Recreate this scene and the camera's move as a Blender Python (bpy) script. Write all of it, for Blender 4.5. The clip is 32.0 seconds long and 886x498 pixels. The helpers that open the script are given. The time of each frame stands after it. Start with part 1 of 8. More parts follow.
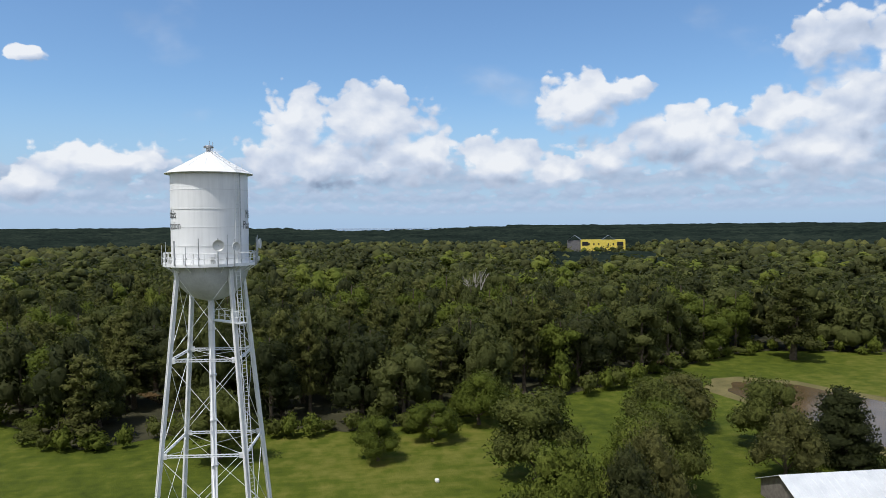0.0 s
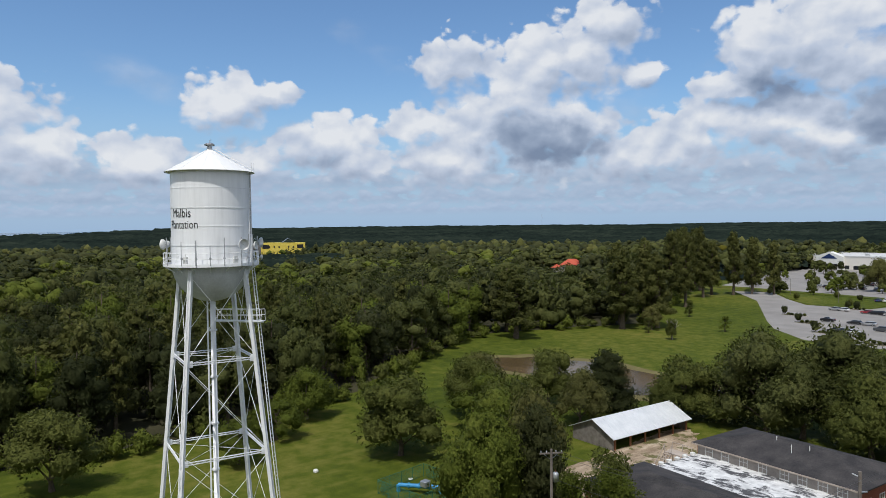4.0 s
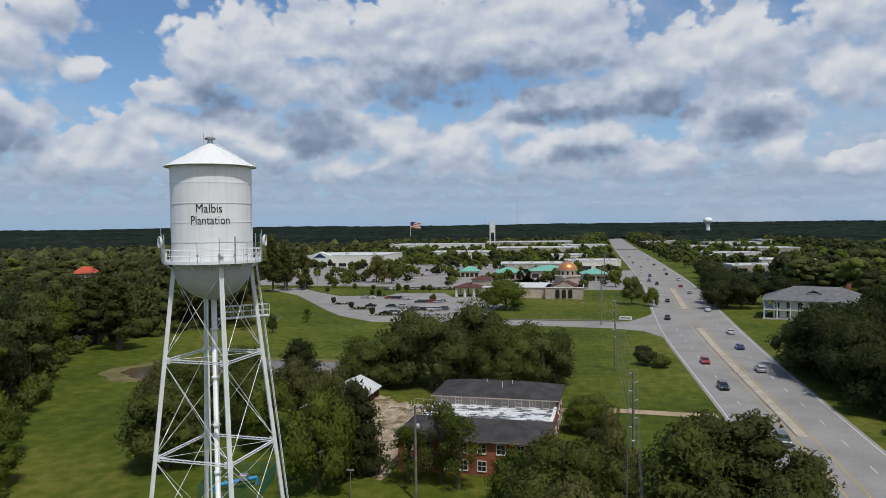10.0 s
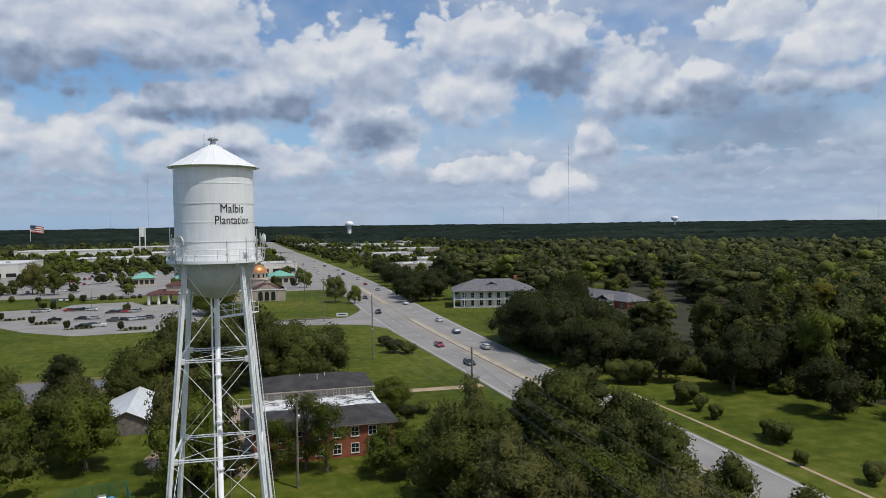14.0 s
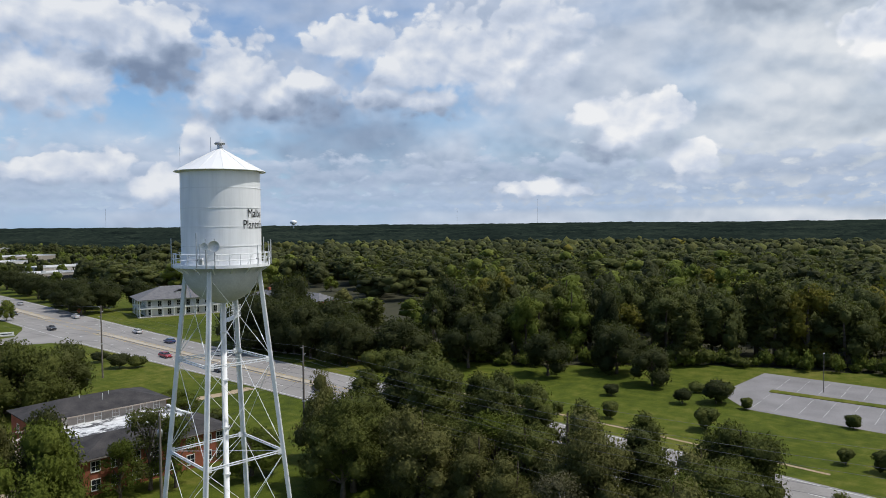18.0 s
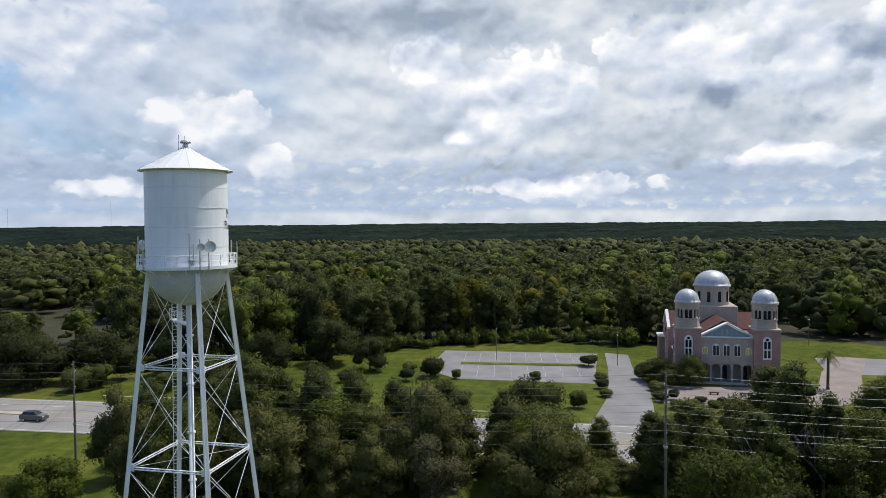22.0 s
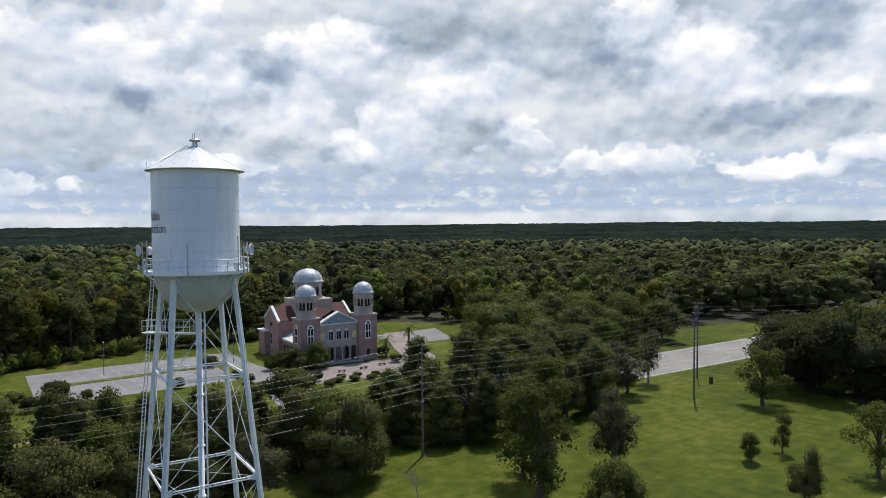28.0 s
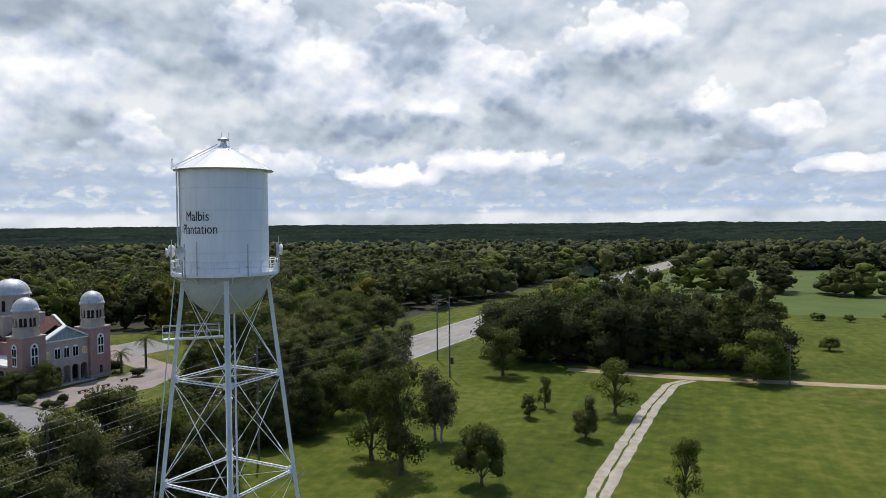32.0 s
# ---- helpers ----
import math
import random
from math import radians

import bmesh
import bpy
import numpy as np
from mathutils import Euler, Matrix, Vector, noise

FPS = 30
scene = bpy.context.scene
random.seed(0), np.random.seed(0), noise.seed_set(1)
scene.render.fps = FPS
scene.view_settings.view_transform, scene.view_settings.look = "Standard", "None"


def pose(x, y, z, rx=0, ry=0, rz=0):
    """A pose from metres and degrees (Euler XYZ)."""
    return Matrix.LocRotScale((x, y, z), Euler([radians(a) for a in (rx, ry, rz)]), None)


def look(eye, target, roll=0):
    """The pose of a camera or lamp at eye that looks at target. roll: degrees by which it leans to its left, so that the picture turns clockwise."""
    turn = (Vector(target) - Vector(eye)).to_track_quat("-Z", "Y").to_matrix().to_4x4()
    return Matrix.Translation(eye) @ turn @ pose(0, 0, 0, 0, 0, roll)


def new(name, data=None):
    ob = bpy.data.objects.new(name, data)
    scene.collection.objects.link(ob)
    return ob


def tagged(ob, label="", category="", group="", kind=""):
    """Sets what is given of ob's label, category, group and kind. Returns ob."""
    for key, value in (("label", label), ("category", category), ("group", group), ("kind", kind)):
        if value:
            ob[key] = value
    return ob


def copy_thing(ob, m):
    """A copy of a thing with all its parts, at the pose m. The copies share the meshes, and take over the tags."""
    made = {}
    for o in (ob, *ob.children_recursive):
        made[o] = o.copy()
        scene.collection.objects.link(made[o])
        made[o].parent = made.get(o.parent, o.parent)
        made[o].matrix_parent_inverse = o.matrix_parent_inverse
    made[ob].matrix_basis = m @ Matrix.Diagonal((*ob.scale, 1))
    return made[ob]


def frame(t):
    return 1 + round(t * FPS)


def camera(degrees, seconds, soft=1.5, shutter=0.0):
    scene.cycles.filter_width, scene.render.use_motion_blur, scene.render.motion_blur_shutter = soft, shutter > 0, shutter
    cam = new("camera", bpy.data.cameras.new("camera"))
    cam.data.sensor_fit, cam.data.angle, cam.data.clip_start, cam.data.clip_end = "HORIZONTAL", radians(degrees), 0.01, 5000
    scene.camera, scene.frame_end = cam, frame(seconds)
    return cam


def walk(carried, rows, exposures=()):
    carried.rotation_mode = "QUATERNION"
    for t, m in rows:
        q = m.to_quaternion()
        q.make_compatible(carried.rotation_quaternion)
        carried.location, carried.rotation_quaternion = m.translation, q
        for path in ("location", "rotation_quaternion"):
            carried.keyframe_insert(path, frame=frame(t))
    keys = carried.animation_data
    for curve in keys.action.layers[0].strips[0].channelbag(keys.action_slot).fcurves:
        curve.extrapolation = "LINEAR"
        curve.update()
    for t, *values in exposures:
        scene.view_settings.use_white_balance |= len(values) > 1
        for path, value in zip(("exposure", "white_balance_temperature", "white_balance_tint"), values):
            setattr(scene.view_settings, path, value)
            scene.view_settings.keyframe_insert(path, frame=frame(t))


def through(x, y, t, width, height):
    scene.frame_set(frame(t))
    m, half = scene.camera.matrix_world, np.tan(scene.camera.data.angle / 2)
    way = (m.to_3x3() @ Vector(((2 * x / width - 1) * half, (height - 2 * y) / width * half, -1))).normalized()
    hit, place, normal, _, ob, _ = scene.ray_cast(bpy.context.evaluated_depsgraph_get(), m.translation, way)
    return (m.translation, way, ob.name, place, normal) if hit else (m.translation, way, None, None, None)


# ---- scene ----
cam = camera(64.51, 32.0, soft=0.75)
PATH = [
    (0, (64.955, 8.792, 35.574), (-33.275, 27.203, 32.135), -0.466),
    (0.5, (65.118, 4.760, 35.542), (-31.792, 29.189, 32.109), -0.507),
    (1, (65.229, 0.954, 35.500), (-30.087, 31.005, 32.066), -0.533),
    (1.5, (65.048, -2.996, 35.456), (-28.279, 32.758, 32.013), -0.547),
    (2, (64.532, -6.968, 35.433), (-26.421, 34.455, 32.007), -0.551),
    (2.5, (63.777, -10.882, 35.428), (-24.418, 36.127, 32.012), -0.557),
    (3, (62.780, -14.746, 35.428), (-22.372, 37.574, 32.007), -0.573),
    (3.5, (61.687, -18.585, 35.449), (-20.100, 38.855, 32.036), -0.589),
    (5.5, (54.799, -32.784, 35.434), (-10.975, 42.464, 32.024), -0.540),
    (6, (52.695, -36.130, 35.371), (-8.341, 43.008, 31.939), -0.539),
    (6.5, (50.399, -39.372, 35.305), (-5.679, 43.352, 31.860), -0.540),
    (7, (47.840, -42.374, 35.260), (-3.040, 43.646, 31.843), -0.567),
    (7.5, (44.982, -45.120, 35.220), (-0.311, 43.968, 31.793), -0.608),
    (8, (41.829, -47.579, 35.195), (2.338, 44.229, 31.748), -0.637),
    (8.5, (38.532, -49.872, 35.191), (4.959, 44.261, 31.726), -0.657),
    (9, (35.166, -52.018, 35.197), (7.679, 44.067, 31.710), -0.673),
    (9.5, (31.733, -53.936, 35.178), (10.442, 43.709, 31.683), -0.669),
    (10, (28.218, -55.781, 35.154), (13.170, 43.019, 31.658), -0.684),
    (10.5, (24.550, -57.312, 35.117), (15.879, 42.250, 31.620), -0.710),
    (11, (20.814, -58.559, 35.079), (18.550, 41.353, 31.544), -0.742),
    (11.5, (17.021, -59.789, 35.057), (21.164, 40.061, 31.491), -0.767),
    (12, (13.258, -60.963, 35.044), (23.682, 38.427, 31.448), -0.773),
    (12.5, (9.420, -61.972, 35.051), (26.141, 36.554, 31.430), -0.759),
    (13, (5.530, -62.720, 35.089), (28.257, 34.595, 31.463), -0.740),
    (13.5, (1.368, -63.088, 35.137), (30.255, 32.580, 31.506), -0.716),
    (14, (-2.822, -63.167, 35.201), (32.215, 30.425, 31.603), -0.697),
    (14.5, (-6.949, -63.030, 35.245), (34.030, 28.116, 31.625), -0.672),
    (16.5, (-23.741, -60.805, 35.383), (39.233, 16.790, 31.753), -0.548),
    (17, (-27.925, -58.145, 35.478), (40.579, 14.615, 31.852), -0.563),
    (17.5, (-31.686, -55.197, 35.570), (41.945, 12.369, 31.933), -0.568),
    (18, (-35.206, -52.086, 35.646), (43.049, 10.066, 31.995), -0.567),
    (18.5, (-38.409, -48.924, 35.699), (44.056, 7.522, 32.039), -0.565),
    (19, (-41.521, -45.851, 35.734), (44.782, 4.531, 32.067), -0.567),
    (19.5, (-44.580, -43.026, 35.739), (45.131, 0.998, 32.031), -0.560),
    (20, (-47.457, -40.141, 35.739), (45.171, -2.641, 32.027), -0.538),
    (20.5, (-50.107, -37.073, 35.741), (44.963, -6.284, 32.034), -0.511),
    (21, (-52.600, -33.711, 35.744), (44.466, -9.950, 32.043), -0.490),
    (21.5, (-54.709, -30.142, 35.745), (43.841, -13.581, 32.047), -0.477),
    (22, (-56.450, -26.437, 35.735), (43.086, -17.563, 32.026), -0.465),
    (22.5, (-57.987, -22.568, 35.724), (41.939, -21.512, 32.033), -0.459),
    (23, (-59.145, -18.692, 35.687), (40.551, -25.530, 31.966), -0.466),
    (23.5, (-60.035, -14.678, 35.651), (38.810, -29.365, 31.933), -0.479),
    (24, (-60.641, -10.613, 35.616), (36.726, -33.105, 31.884), -0.484),
    (24.5, (-61.015, -6.578, 35.609), (34.427, -36.193, 31.907), -0.490),
    (26.5, (-59.062, 9.074, 35.790), (26.479, -42.591, 32.111), -0.445),
    (27, (-57.969, 13.028, 35.844), (25.389, -42.089, 32.177), -0.464),
    (27.5, (-56.696, 16.870, 35.879), (23.875, -42.249, 32.226), -0.487),
    (28, (-55.149, 20.659, 35.908), (21.562, -43.390, 32.278), -0.491),
    (28.5, (-53.244, 24.315, 35.948), (19.111, -44.617, 32.324), -0.471),
    (29, (-51.174, 27.820, 35.997), (16.561, -45.657, 32.377), -0.451),
    (29.5, (-48.972, 31.269, 36.044), (13.811, -46.481, 32.409), -0.453),
    (30, (-46.529, 34.668, 36.059), (10.931, -47.093, 32.402), -0.459),
    (30.5, (-43.962, 37.768, 36.046), (8.079, -47.545, 32.388), -0.462),
    (31, (-41.110, 40.449, 36.015), (5.280, -48.065, 32.368), -0.474),
    (31.5, (-37.985, 43.019, 35.997), (2.581, -48.312, 32.387), -0.480),
    (32, (-34.792, 45.373, 35.973), (-0.178, -48.375, 32.356), -0.480),
]
walk(cam, [(t, look(eye, target, roll)) for t, eye, target, roll in PATH], [(0, 0.0), (3, -0.1), (6, -0.3), (9, -0.36), (13, -0.34), (16, -0.2), (19, -0.1), (23, 0.0), (32, 0.0)])

# ---- sky and sun ----
SUN_BEARING, SUN_HEIGHT = 147.0, 63.0
to_sun = Vector((math.sin(radians(SUN_BEARING)) * math.cos(radians(SUN_HEIGHT)), math.cos(radians(SUN_BEARING)) * math.cos(radians(SUN_HEIGHT)), math.sin(radians(SUN_HEIGHT))))
lamp = bpy.data.lights.new("sun", "SUN")
lamp.energy, lamp.angle, lamp.color = 3.5, radians(0.53), (1.0, 0.97, 0.92)
sun = new("sun", lamp)
sun.matrix_world = look(to_sun * 100, (0, 0, 0))

# Masses of the day's sky: bearing less 40, height, half width, half height, all in degrees.
HEAPS_A = [
    (-150.1, 12.1, 1, 0.5), (-149.9, 3, 2.1, 0.9), (-145.6, 4.7, 3.4, 1.2), (-130.8, 7.8, 2.1, 2.1), (-129.5, 5, 4.3, 1.9), (-125, 8.1, 3.7, 2.3), (-122.3, 5.4, 3.2, 1.9), (-114.5, 5.1, 2.7, 1.7),
    (-110.2, 4.1, 2, 1), (-108.2, 9.4, 2.5, 1.7), (-106.4, 5, 2.2, 1.2), (-104.7, 10.1, 1.7, 0.9), (-100.5, 6.5, 3.4, 1.9), (-98.1, 5.2, 2.8, 1.4), (-93.5, 7.8, 1.9, 1.3), (-91.2, 5.1, 3.8, 1.6),
    (-90.7, 12.6, 2.3, 2), (-88.5, 7.5, 2.9, 2.4), (-85, 10.8, 2.8, 2.5), (-83.3, 12.6, 2.7, 2), (-82.9, 7, 4.8, 3), (-79.9, 12.8, 2.6, 2.6)]
HEAPS_B = [
    (-78.1, 15, 2.4, 2.1), (-75.9, 5.4, 2.9, 1.8), (-75.5, 11.3, 1.5, 0.8), (-72.1, 6.2, 2.7, 2.1), (-70.3, 7.8, 2.4, 1.5), (-69.3, 9.9, 2.4, 1.1), (-67.2, 12, 1.8, 2.9), (-66, 7.6, 3.7, 2.2),
    (-64.2, 13.3, 4, 2.7), (-62.9, 6, 2.8, 1.8), (-59.1, 10.9, 5.2, 2.7), (-59.1, 14.2, 3.6, 2.8), (-58.3, 7.3, 3.8, 2.3), (-56.7, 4.7, 2.6, 1.2), (-55.3, 7.1, 2, 2), (-51.9, 14.9, 3.6, 2.3),
    (-51.7, 6.3, 2, 2.2), (-50.6, 12.9, 5.5, 3), (-47.7, 5.8, 3, 2.1), (-45.4, 14.6, 6.8, 3.3), (-43, 7.9, 2.5, 1.4), (-40.5, 5.6, 3.2, 1.3)]
HEAPS_C = [
    (-38.1, 14.1, 4.1, 3.7), (-37.7, 10, 4.1, 1.7), (-36.8, 6.6, 3.2, 2.5), (-33.1, 10.1, 3.6, 2.4), (-31.4, 4.9, 3.1, 1.4), (-30.7, 11.9, 3.1, 2.1), (-25.9, 12.3, 4.2, 2.5), (-25.7, 8.2, 4.2, 2.6),
    (-23.2, 5.5, 1.8, 1.6), (-18.4, 10.2, 3.2, 2), (-18, 4.1, 2.5, 0.8), (-17.6, 14.3, 3.7, 1.9), (-16.5, 10.6, 3.9, 2.1), (-15.5, 11.3, 2, 1.6), (-15.2, 14.4, 4, 2), (-14.6, 4.4, 2.3, 1),
    (-11.8, 13.2, 3.3, 2.4), (-10.2, 13, 2.8, 2.7), (-10, 3.1, 2.4, 1), (-7.3, 6.2, 1.5, 1.9), (-5, 11.1, 2.9, 2.4), (-2, 9.6, 3.9, 1.5)]
HEAPS_D = [
    (0.7, 10.7, 1.6, 1), (4.2, 14.1, 2.6, 1.5), (8.2, 11.9, 2.4, 1.8), (9.1, 10.1, 4.9, 1.1)]
BANKS_A = [
    (13.2, 12.6, 6.9, 2.9), (19.7, 2.7, 2.7, 0.7), (19.7, 14.2, 2.9, 3.6), (23.8, 8.4, 2, 0.9), (25.8, 7, 2.4, 2.1), (28.5, 7.8, 1.9, 1.7), (31.4, 4.8, 1.8, 1.3), (44.4, 12.1, 2.7, 2.3),
    (46, 7, 0.9, 0.7), (49.4, 7.8, 2.8, 1.8), (50.1, 10.9, 4.7, 2.1), (52.4, 9.1, 3.1, 2.1), (53, 10.1, 3.4, 2.2), (54.3, 2.4, 4.6, 0.6), (55.3, 10.4, 1.9, 1.6), (55.5, 2.6, 5, 0.9),
    (59.1, 12.6, 1.5, 1.6), (63.9, 11.9, 3.9, 2.7), (66.6, 10.6, 2.8, 1.8), (70.7, 15.1, 2.3, 2.1), (71.1, 4.7, 3.8, 0.9), (72.9, 10.8, 2.9, 2.6)]
BANKS_B = [
    (78.6, 9.3, 2.6, 1.8), (79.4, 12.6, 2.7, 1.7), (82.7, 13.1, 3.4, 2.1), (83.1, 5.8, 2.6, 1.8), (85.5, 7.8, 2.9, 2.1), (90, 10.4, 2.7, 2.4), (94.2, 11.5, 1.7, 2.3), (96.3, 6.7, 2, 1.3),
    (104.1, 4.6, 4.6, 1.1), (105.4, 13.9, 3.5, 2.5), (108.3, 12.1, 3.4, 2.5), (112, 10.5, 2.4, 1.7), (113.3, 10.2, 2.4, 1.8), (113.9, 7.9, 2.3, 1.3), (116.2, 3.7, 3.9, 0.8), (116.8, 13.2, 3, 2),
    (117.9, 15.8, 2.8, 1.3), (119.7, 9.4, 2.1, 1.6), (122, 12, 2.8, 2.2), (123.7, 4.8, 3.9, 0.9), (126, 11, 3.2, 1.8), (134.4, 14.4, 3.6, 1.7)]
BANKS_C = [
    (140.3, 8.6, 1.7, 1.3), (145.3, 7, 2.3, 1.3), (149.6, 4, 2.2, 0.6), (150.6, 10.1, 1.4, 2)]
SHADED_A = [
    (-127.2, 3, 2.9, 0.5), (-82.9, 6.2, 4, 1.9), (-67.2, 9.3, 1.6, 1.5), (-65.1, 9.1, 2.6, 1.1), (-59.1, 7.3, 3, 1.7), (-49.9, 10.3, 5.1, 1), (-48.7, 10.4, 3.2, 1.1), (-45, 11.2, 8.5, 1.4),
    (-39.1, 8.5, 5.5, 0.6), (-37.3, 5.5, 2.7, 0.6), (-31.4, 9.1, 2.6, 1.3), (-25, 7.7, 2.2, 1.6), (-11.8, 11.7, 2.7, 1.1), (-10.2, 10.9, 2.6, 0.7), (-9.5, 12.1, 2.6, 1.7), (3.1, 6.7, 6.7, 3.3),
    (19.7, 4.5, 5.3, 1.7), (35.7, 16, 4.9, 1.3), (44.4, 15.8, 6.5, 1.7), (50.5, 4.2, 7.7, 1.1), (52.4, 3.8, 7.2, 0.7), (57.9, 5.5, 2.8, 2)]
SHADED_B = [
    (62.1, 16.2, 3.9, 1.7), (62.9, 6.2, 5.3, 1.9), (66.1, 9.2, 1.9, 1.1), (69.8, 7.4, 3.8, 1.2), (76.4, 12.3, 2.2, 1.3), (78.1, 5.7, 3.6, 0.9), (88.5, 14.5, 3.8, 1.2), (92.1, 14.5, 6.3, 1.8),
    (92.5, 6.7, 2.9, 1.6), (101.6, 12.4, 2.6, 3.4), (103.3, 11.5, 3.2, 2.2), (107.5, 7.1, 4.5, 1.4), (113.2, 7.6, 7.1, 1.2), (116.9, 7.1, 3.3, 1), (117, 14.1, 3.3, 2.2), (125.1, 7.9, 2.4, 1.9),
    (130.5, 2.8, 6.7, 0.9), (133.1, 11.6, 5.7, 1.5), (137.4, 7.5, 3.5, 1.8), (140.3, 4.3, 3.3, 0.7), (142.3, 6, 3.6, 1.3)]


class Nodes:
    """Short calls to lay nodes and links in one tree."""

    def __init__(self, tree):
        self.tree = tree
        tree.nodes.clear()

    def add(self, kind, **settings):
        node = self.tree.nodes.new(kind)
        for key, value in settings.items():
            if key == "operation":
                node.operation = value
            elif key == "data_type":
                node.data_type = value
            elif key == "sky_type":
                node.sky_type = value
            elif key == "blend_type":
                node.blend_type = value
            elif key == "feature":
                node.feature = value
            elif key == "use_clamp":
                node.use_clamp = value
            elif key == "noise_dimensions":
                node.noise_dimensions = value
        return node

    def join(self, a, b):
        self.tree.links.new(a, b)

    def put(self, socket, value):
        if isinstance(value, bpy.types.NodeSocket):
            self.join(value, socket)
        else:
            socket.default_value = value

    def math(self, operation, a, b=0.0, c=0.0, use_clamp=False):
        node = self.add("ShaderNodeMath", operation=operation, use_clamp=use_clamp)
        for k, v in enumerate((a, b, c)):
            self.put(node.inputs[k], v)
        return node.outputs[0]

    def vec(self, operation, a, b=(0, 0, 0)):
        node = self.add("ShaderNodeVectorMath", operation=operation)
        self.put(node.inputs[0], a)
        self.put(node.inputs[1], b)
        return node.outputs["Value"] if operation in ("LENGTH", "DOT_PRODUCT") else node.outputs[0]

    def noise(self, vector, scale, detail=4.0, rough=0.55, distortion=0.0):
        node = self.add("ShaderNodeTexNoise")
        self.put(node.inputs["Vector"], vector)
        self.put(node.inputs["Scale"], scale)
        self.put(node.inputs["Detail"], detail)
        self.put(node.inputs["Roughness"], rough)
        self.put(node.inputs["Distortion"], distortion)
        return node.outputs[0]

    def ramp(self, value, *stops):
        node = self.add("ShaderNodeValToRGB")
        self.put(node.inputs[0], value)
        marks = node.color_ramp.elements
        while len(marks) < len(stops):
            marks.new(0.5)
        for mark, (at, colour) in zip(marks, stops):
            mark.position = at
            mark.color = (*colour, 1) if isinstance(colour, tuple) else (colour, colour, colour, 1)
        return node.outputs[0]

    def span(self, value, low, high, a=0.0, b=1.0):
        node = self.add("ShaderNodeMapRange")
        node.interpolation_type = "SMOOTHSTEP"
        for k, v in enumerate((value, low, high, a, b)):
            self.put(node.inputs[k], v)
        return node.outputs[0]

    def mix(self, factor, a, b, blend_type="MIX"):
        node = self.add("ShaderNodeMix", data_type="RGBA", blend_type=blend_type)
        self.put(node.inputs[0], factor)
        for socket, v in ((node.inputs[6], a), (node.inputs[7], b)):
            self.put(socket, v if isinstance(v, bpy.types.NodeSocket) else (*v, 1))
        return node.outputs[2]


world = bpy.data.worlds.new("world")
world.use_nodes = True
scene.world = world
W = Nodes(world.node_tree)
blue = W.add("ShaderNodeTexSky", sky_type="NISHITA")
blue.sun_disc, blue.sun_elevation, blue.sun_rotation = False, radians(SUN_HEIGHT), radians(SUN_BEARING)
blue.air_density, blue.dust_density, blue.ozone_density = 1.0, 0.6, 2.0
sky_blue = W.vec("MULTIPLY", blue.outputs[0], (0.106, 0.131, 0.153))
way = W.add("ShaderNodeTexCoord").outputs["Generated"]
split = W.add("ShaderNodeSeparateXYZ")
W.join(way, split.inputs[0])
# bearing less 40 and height, in degrees
c40, s40 = math.cos(radians(40)), math.sin(radians(40))
ahead = W.math("ADD", W.math("MULTIPLY", split.outputs[0], s40), W.math("MULTIPLY", split.outputs[1], c40))
aside = W.math("SUBTRACT", W.math("MULTIPLY", split.outputs[0], c40), W.math("MULTIPLY", split.outputs[1], s40))
bearing = W.math("MULTIPLY", W.math("ARCTAN2", aside, ahead), 57.29578)
height = W.math("MULTIPLY", W.math("ARCSINE", split.outputs[2]), 57.29578)
join = W.add("ShaderNodeCombineXYZ")
W.join(bearing, join.inputs[0])
W.join(height, join.inputs[1])
spot = join.outputs[0]


def masses(rows, warp, blend=0.35):
    """How deep a place of the sky lies within the nearest of these cloud masses: 1 at a core, 0 at an edge."""
    best = None
    for a, h, w, k in rows:
        d = W.vec("LENGTH", W.vec("MULTIPLY", W.vec("SUBTRACT", warp, (a, h, 0)), (0.80 / w, 0.80 / k, 0)))
        best = d if best is None else W.math("SMOOTH_MIN", best, d, blend)
    return W.math("SUBTRACT", 1.0, best)


def puffs(p, scale):
    """Round cauliflower lumps: low in the creases, about 1 on the crowns."""
    cell = W.add("ShaderNodeTexVoronoi", feature="SMOOTH_F1")
    cell.voronoi_dimensions = "2D"
    W.put(cell.inputs["Vector"], p)
    W.put(cell.inputs["Scale"], scale)
    W.put(cell.inputs["Smoothness"], 0.4)
    return W.math("SUBTRACT", 1.0, cell.outputs["Distance"])


def lumpy(p):
    """Lumps of three sizes with frayed rims."""
    small = W.math("ADD", W.math("MULTIPLY", puffs(p, 1.15), 0.24), W.math("MULTIPLY", W.noise(p, 0.8, 7.0, 0.55), 0.50))
    return W.math("ADD", W.math("MULTIPLY", puffs(p, 0.45), 0.46), small)


def swells(p):
    return W.math("ADD", W.math("MULTIPLY", puffs(p, 0.42), 0.6), W.math("MULTIPLY", W.noise(p, 0.7, 3.0, 0.5), 0.55))


ripple = W.add("ShaderNodeTexNoise")
W.put(ripple.inputs["Vector"], W.vec("MULTIPLY", spot, (0.26, 0.34, 0)))
W.put(ripple.inputs["Scale"], 1.0)
W.put(ripple.inputs["Detail"], 5.0)
W.put(ripple.inputs["Roughness"], 0.55)
wander = W.vec("SUBTRACT", ripple.outputs["Color"], (0.5, 0.5, 0.5))
warped = W.vec("ADD", spot, W.vec("MULTIPLY", wander, (2.6, 1.9, 0)))
grain = W.vec("ADD", W.vec("MULTIPLY", spot, (1.0, 1.2, 0)), W.vec("MULTIPLY", wander, (1.6, 1.4, 0)))
billow = lumpy(grain)
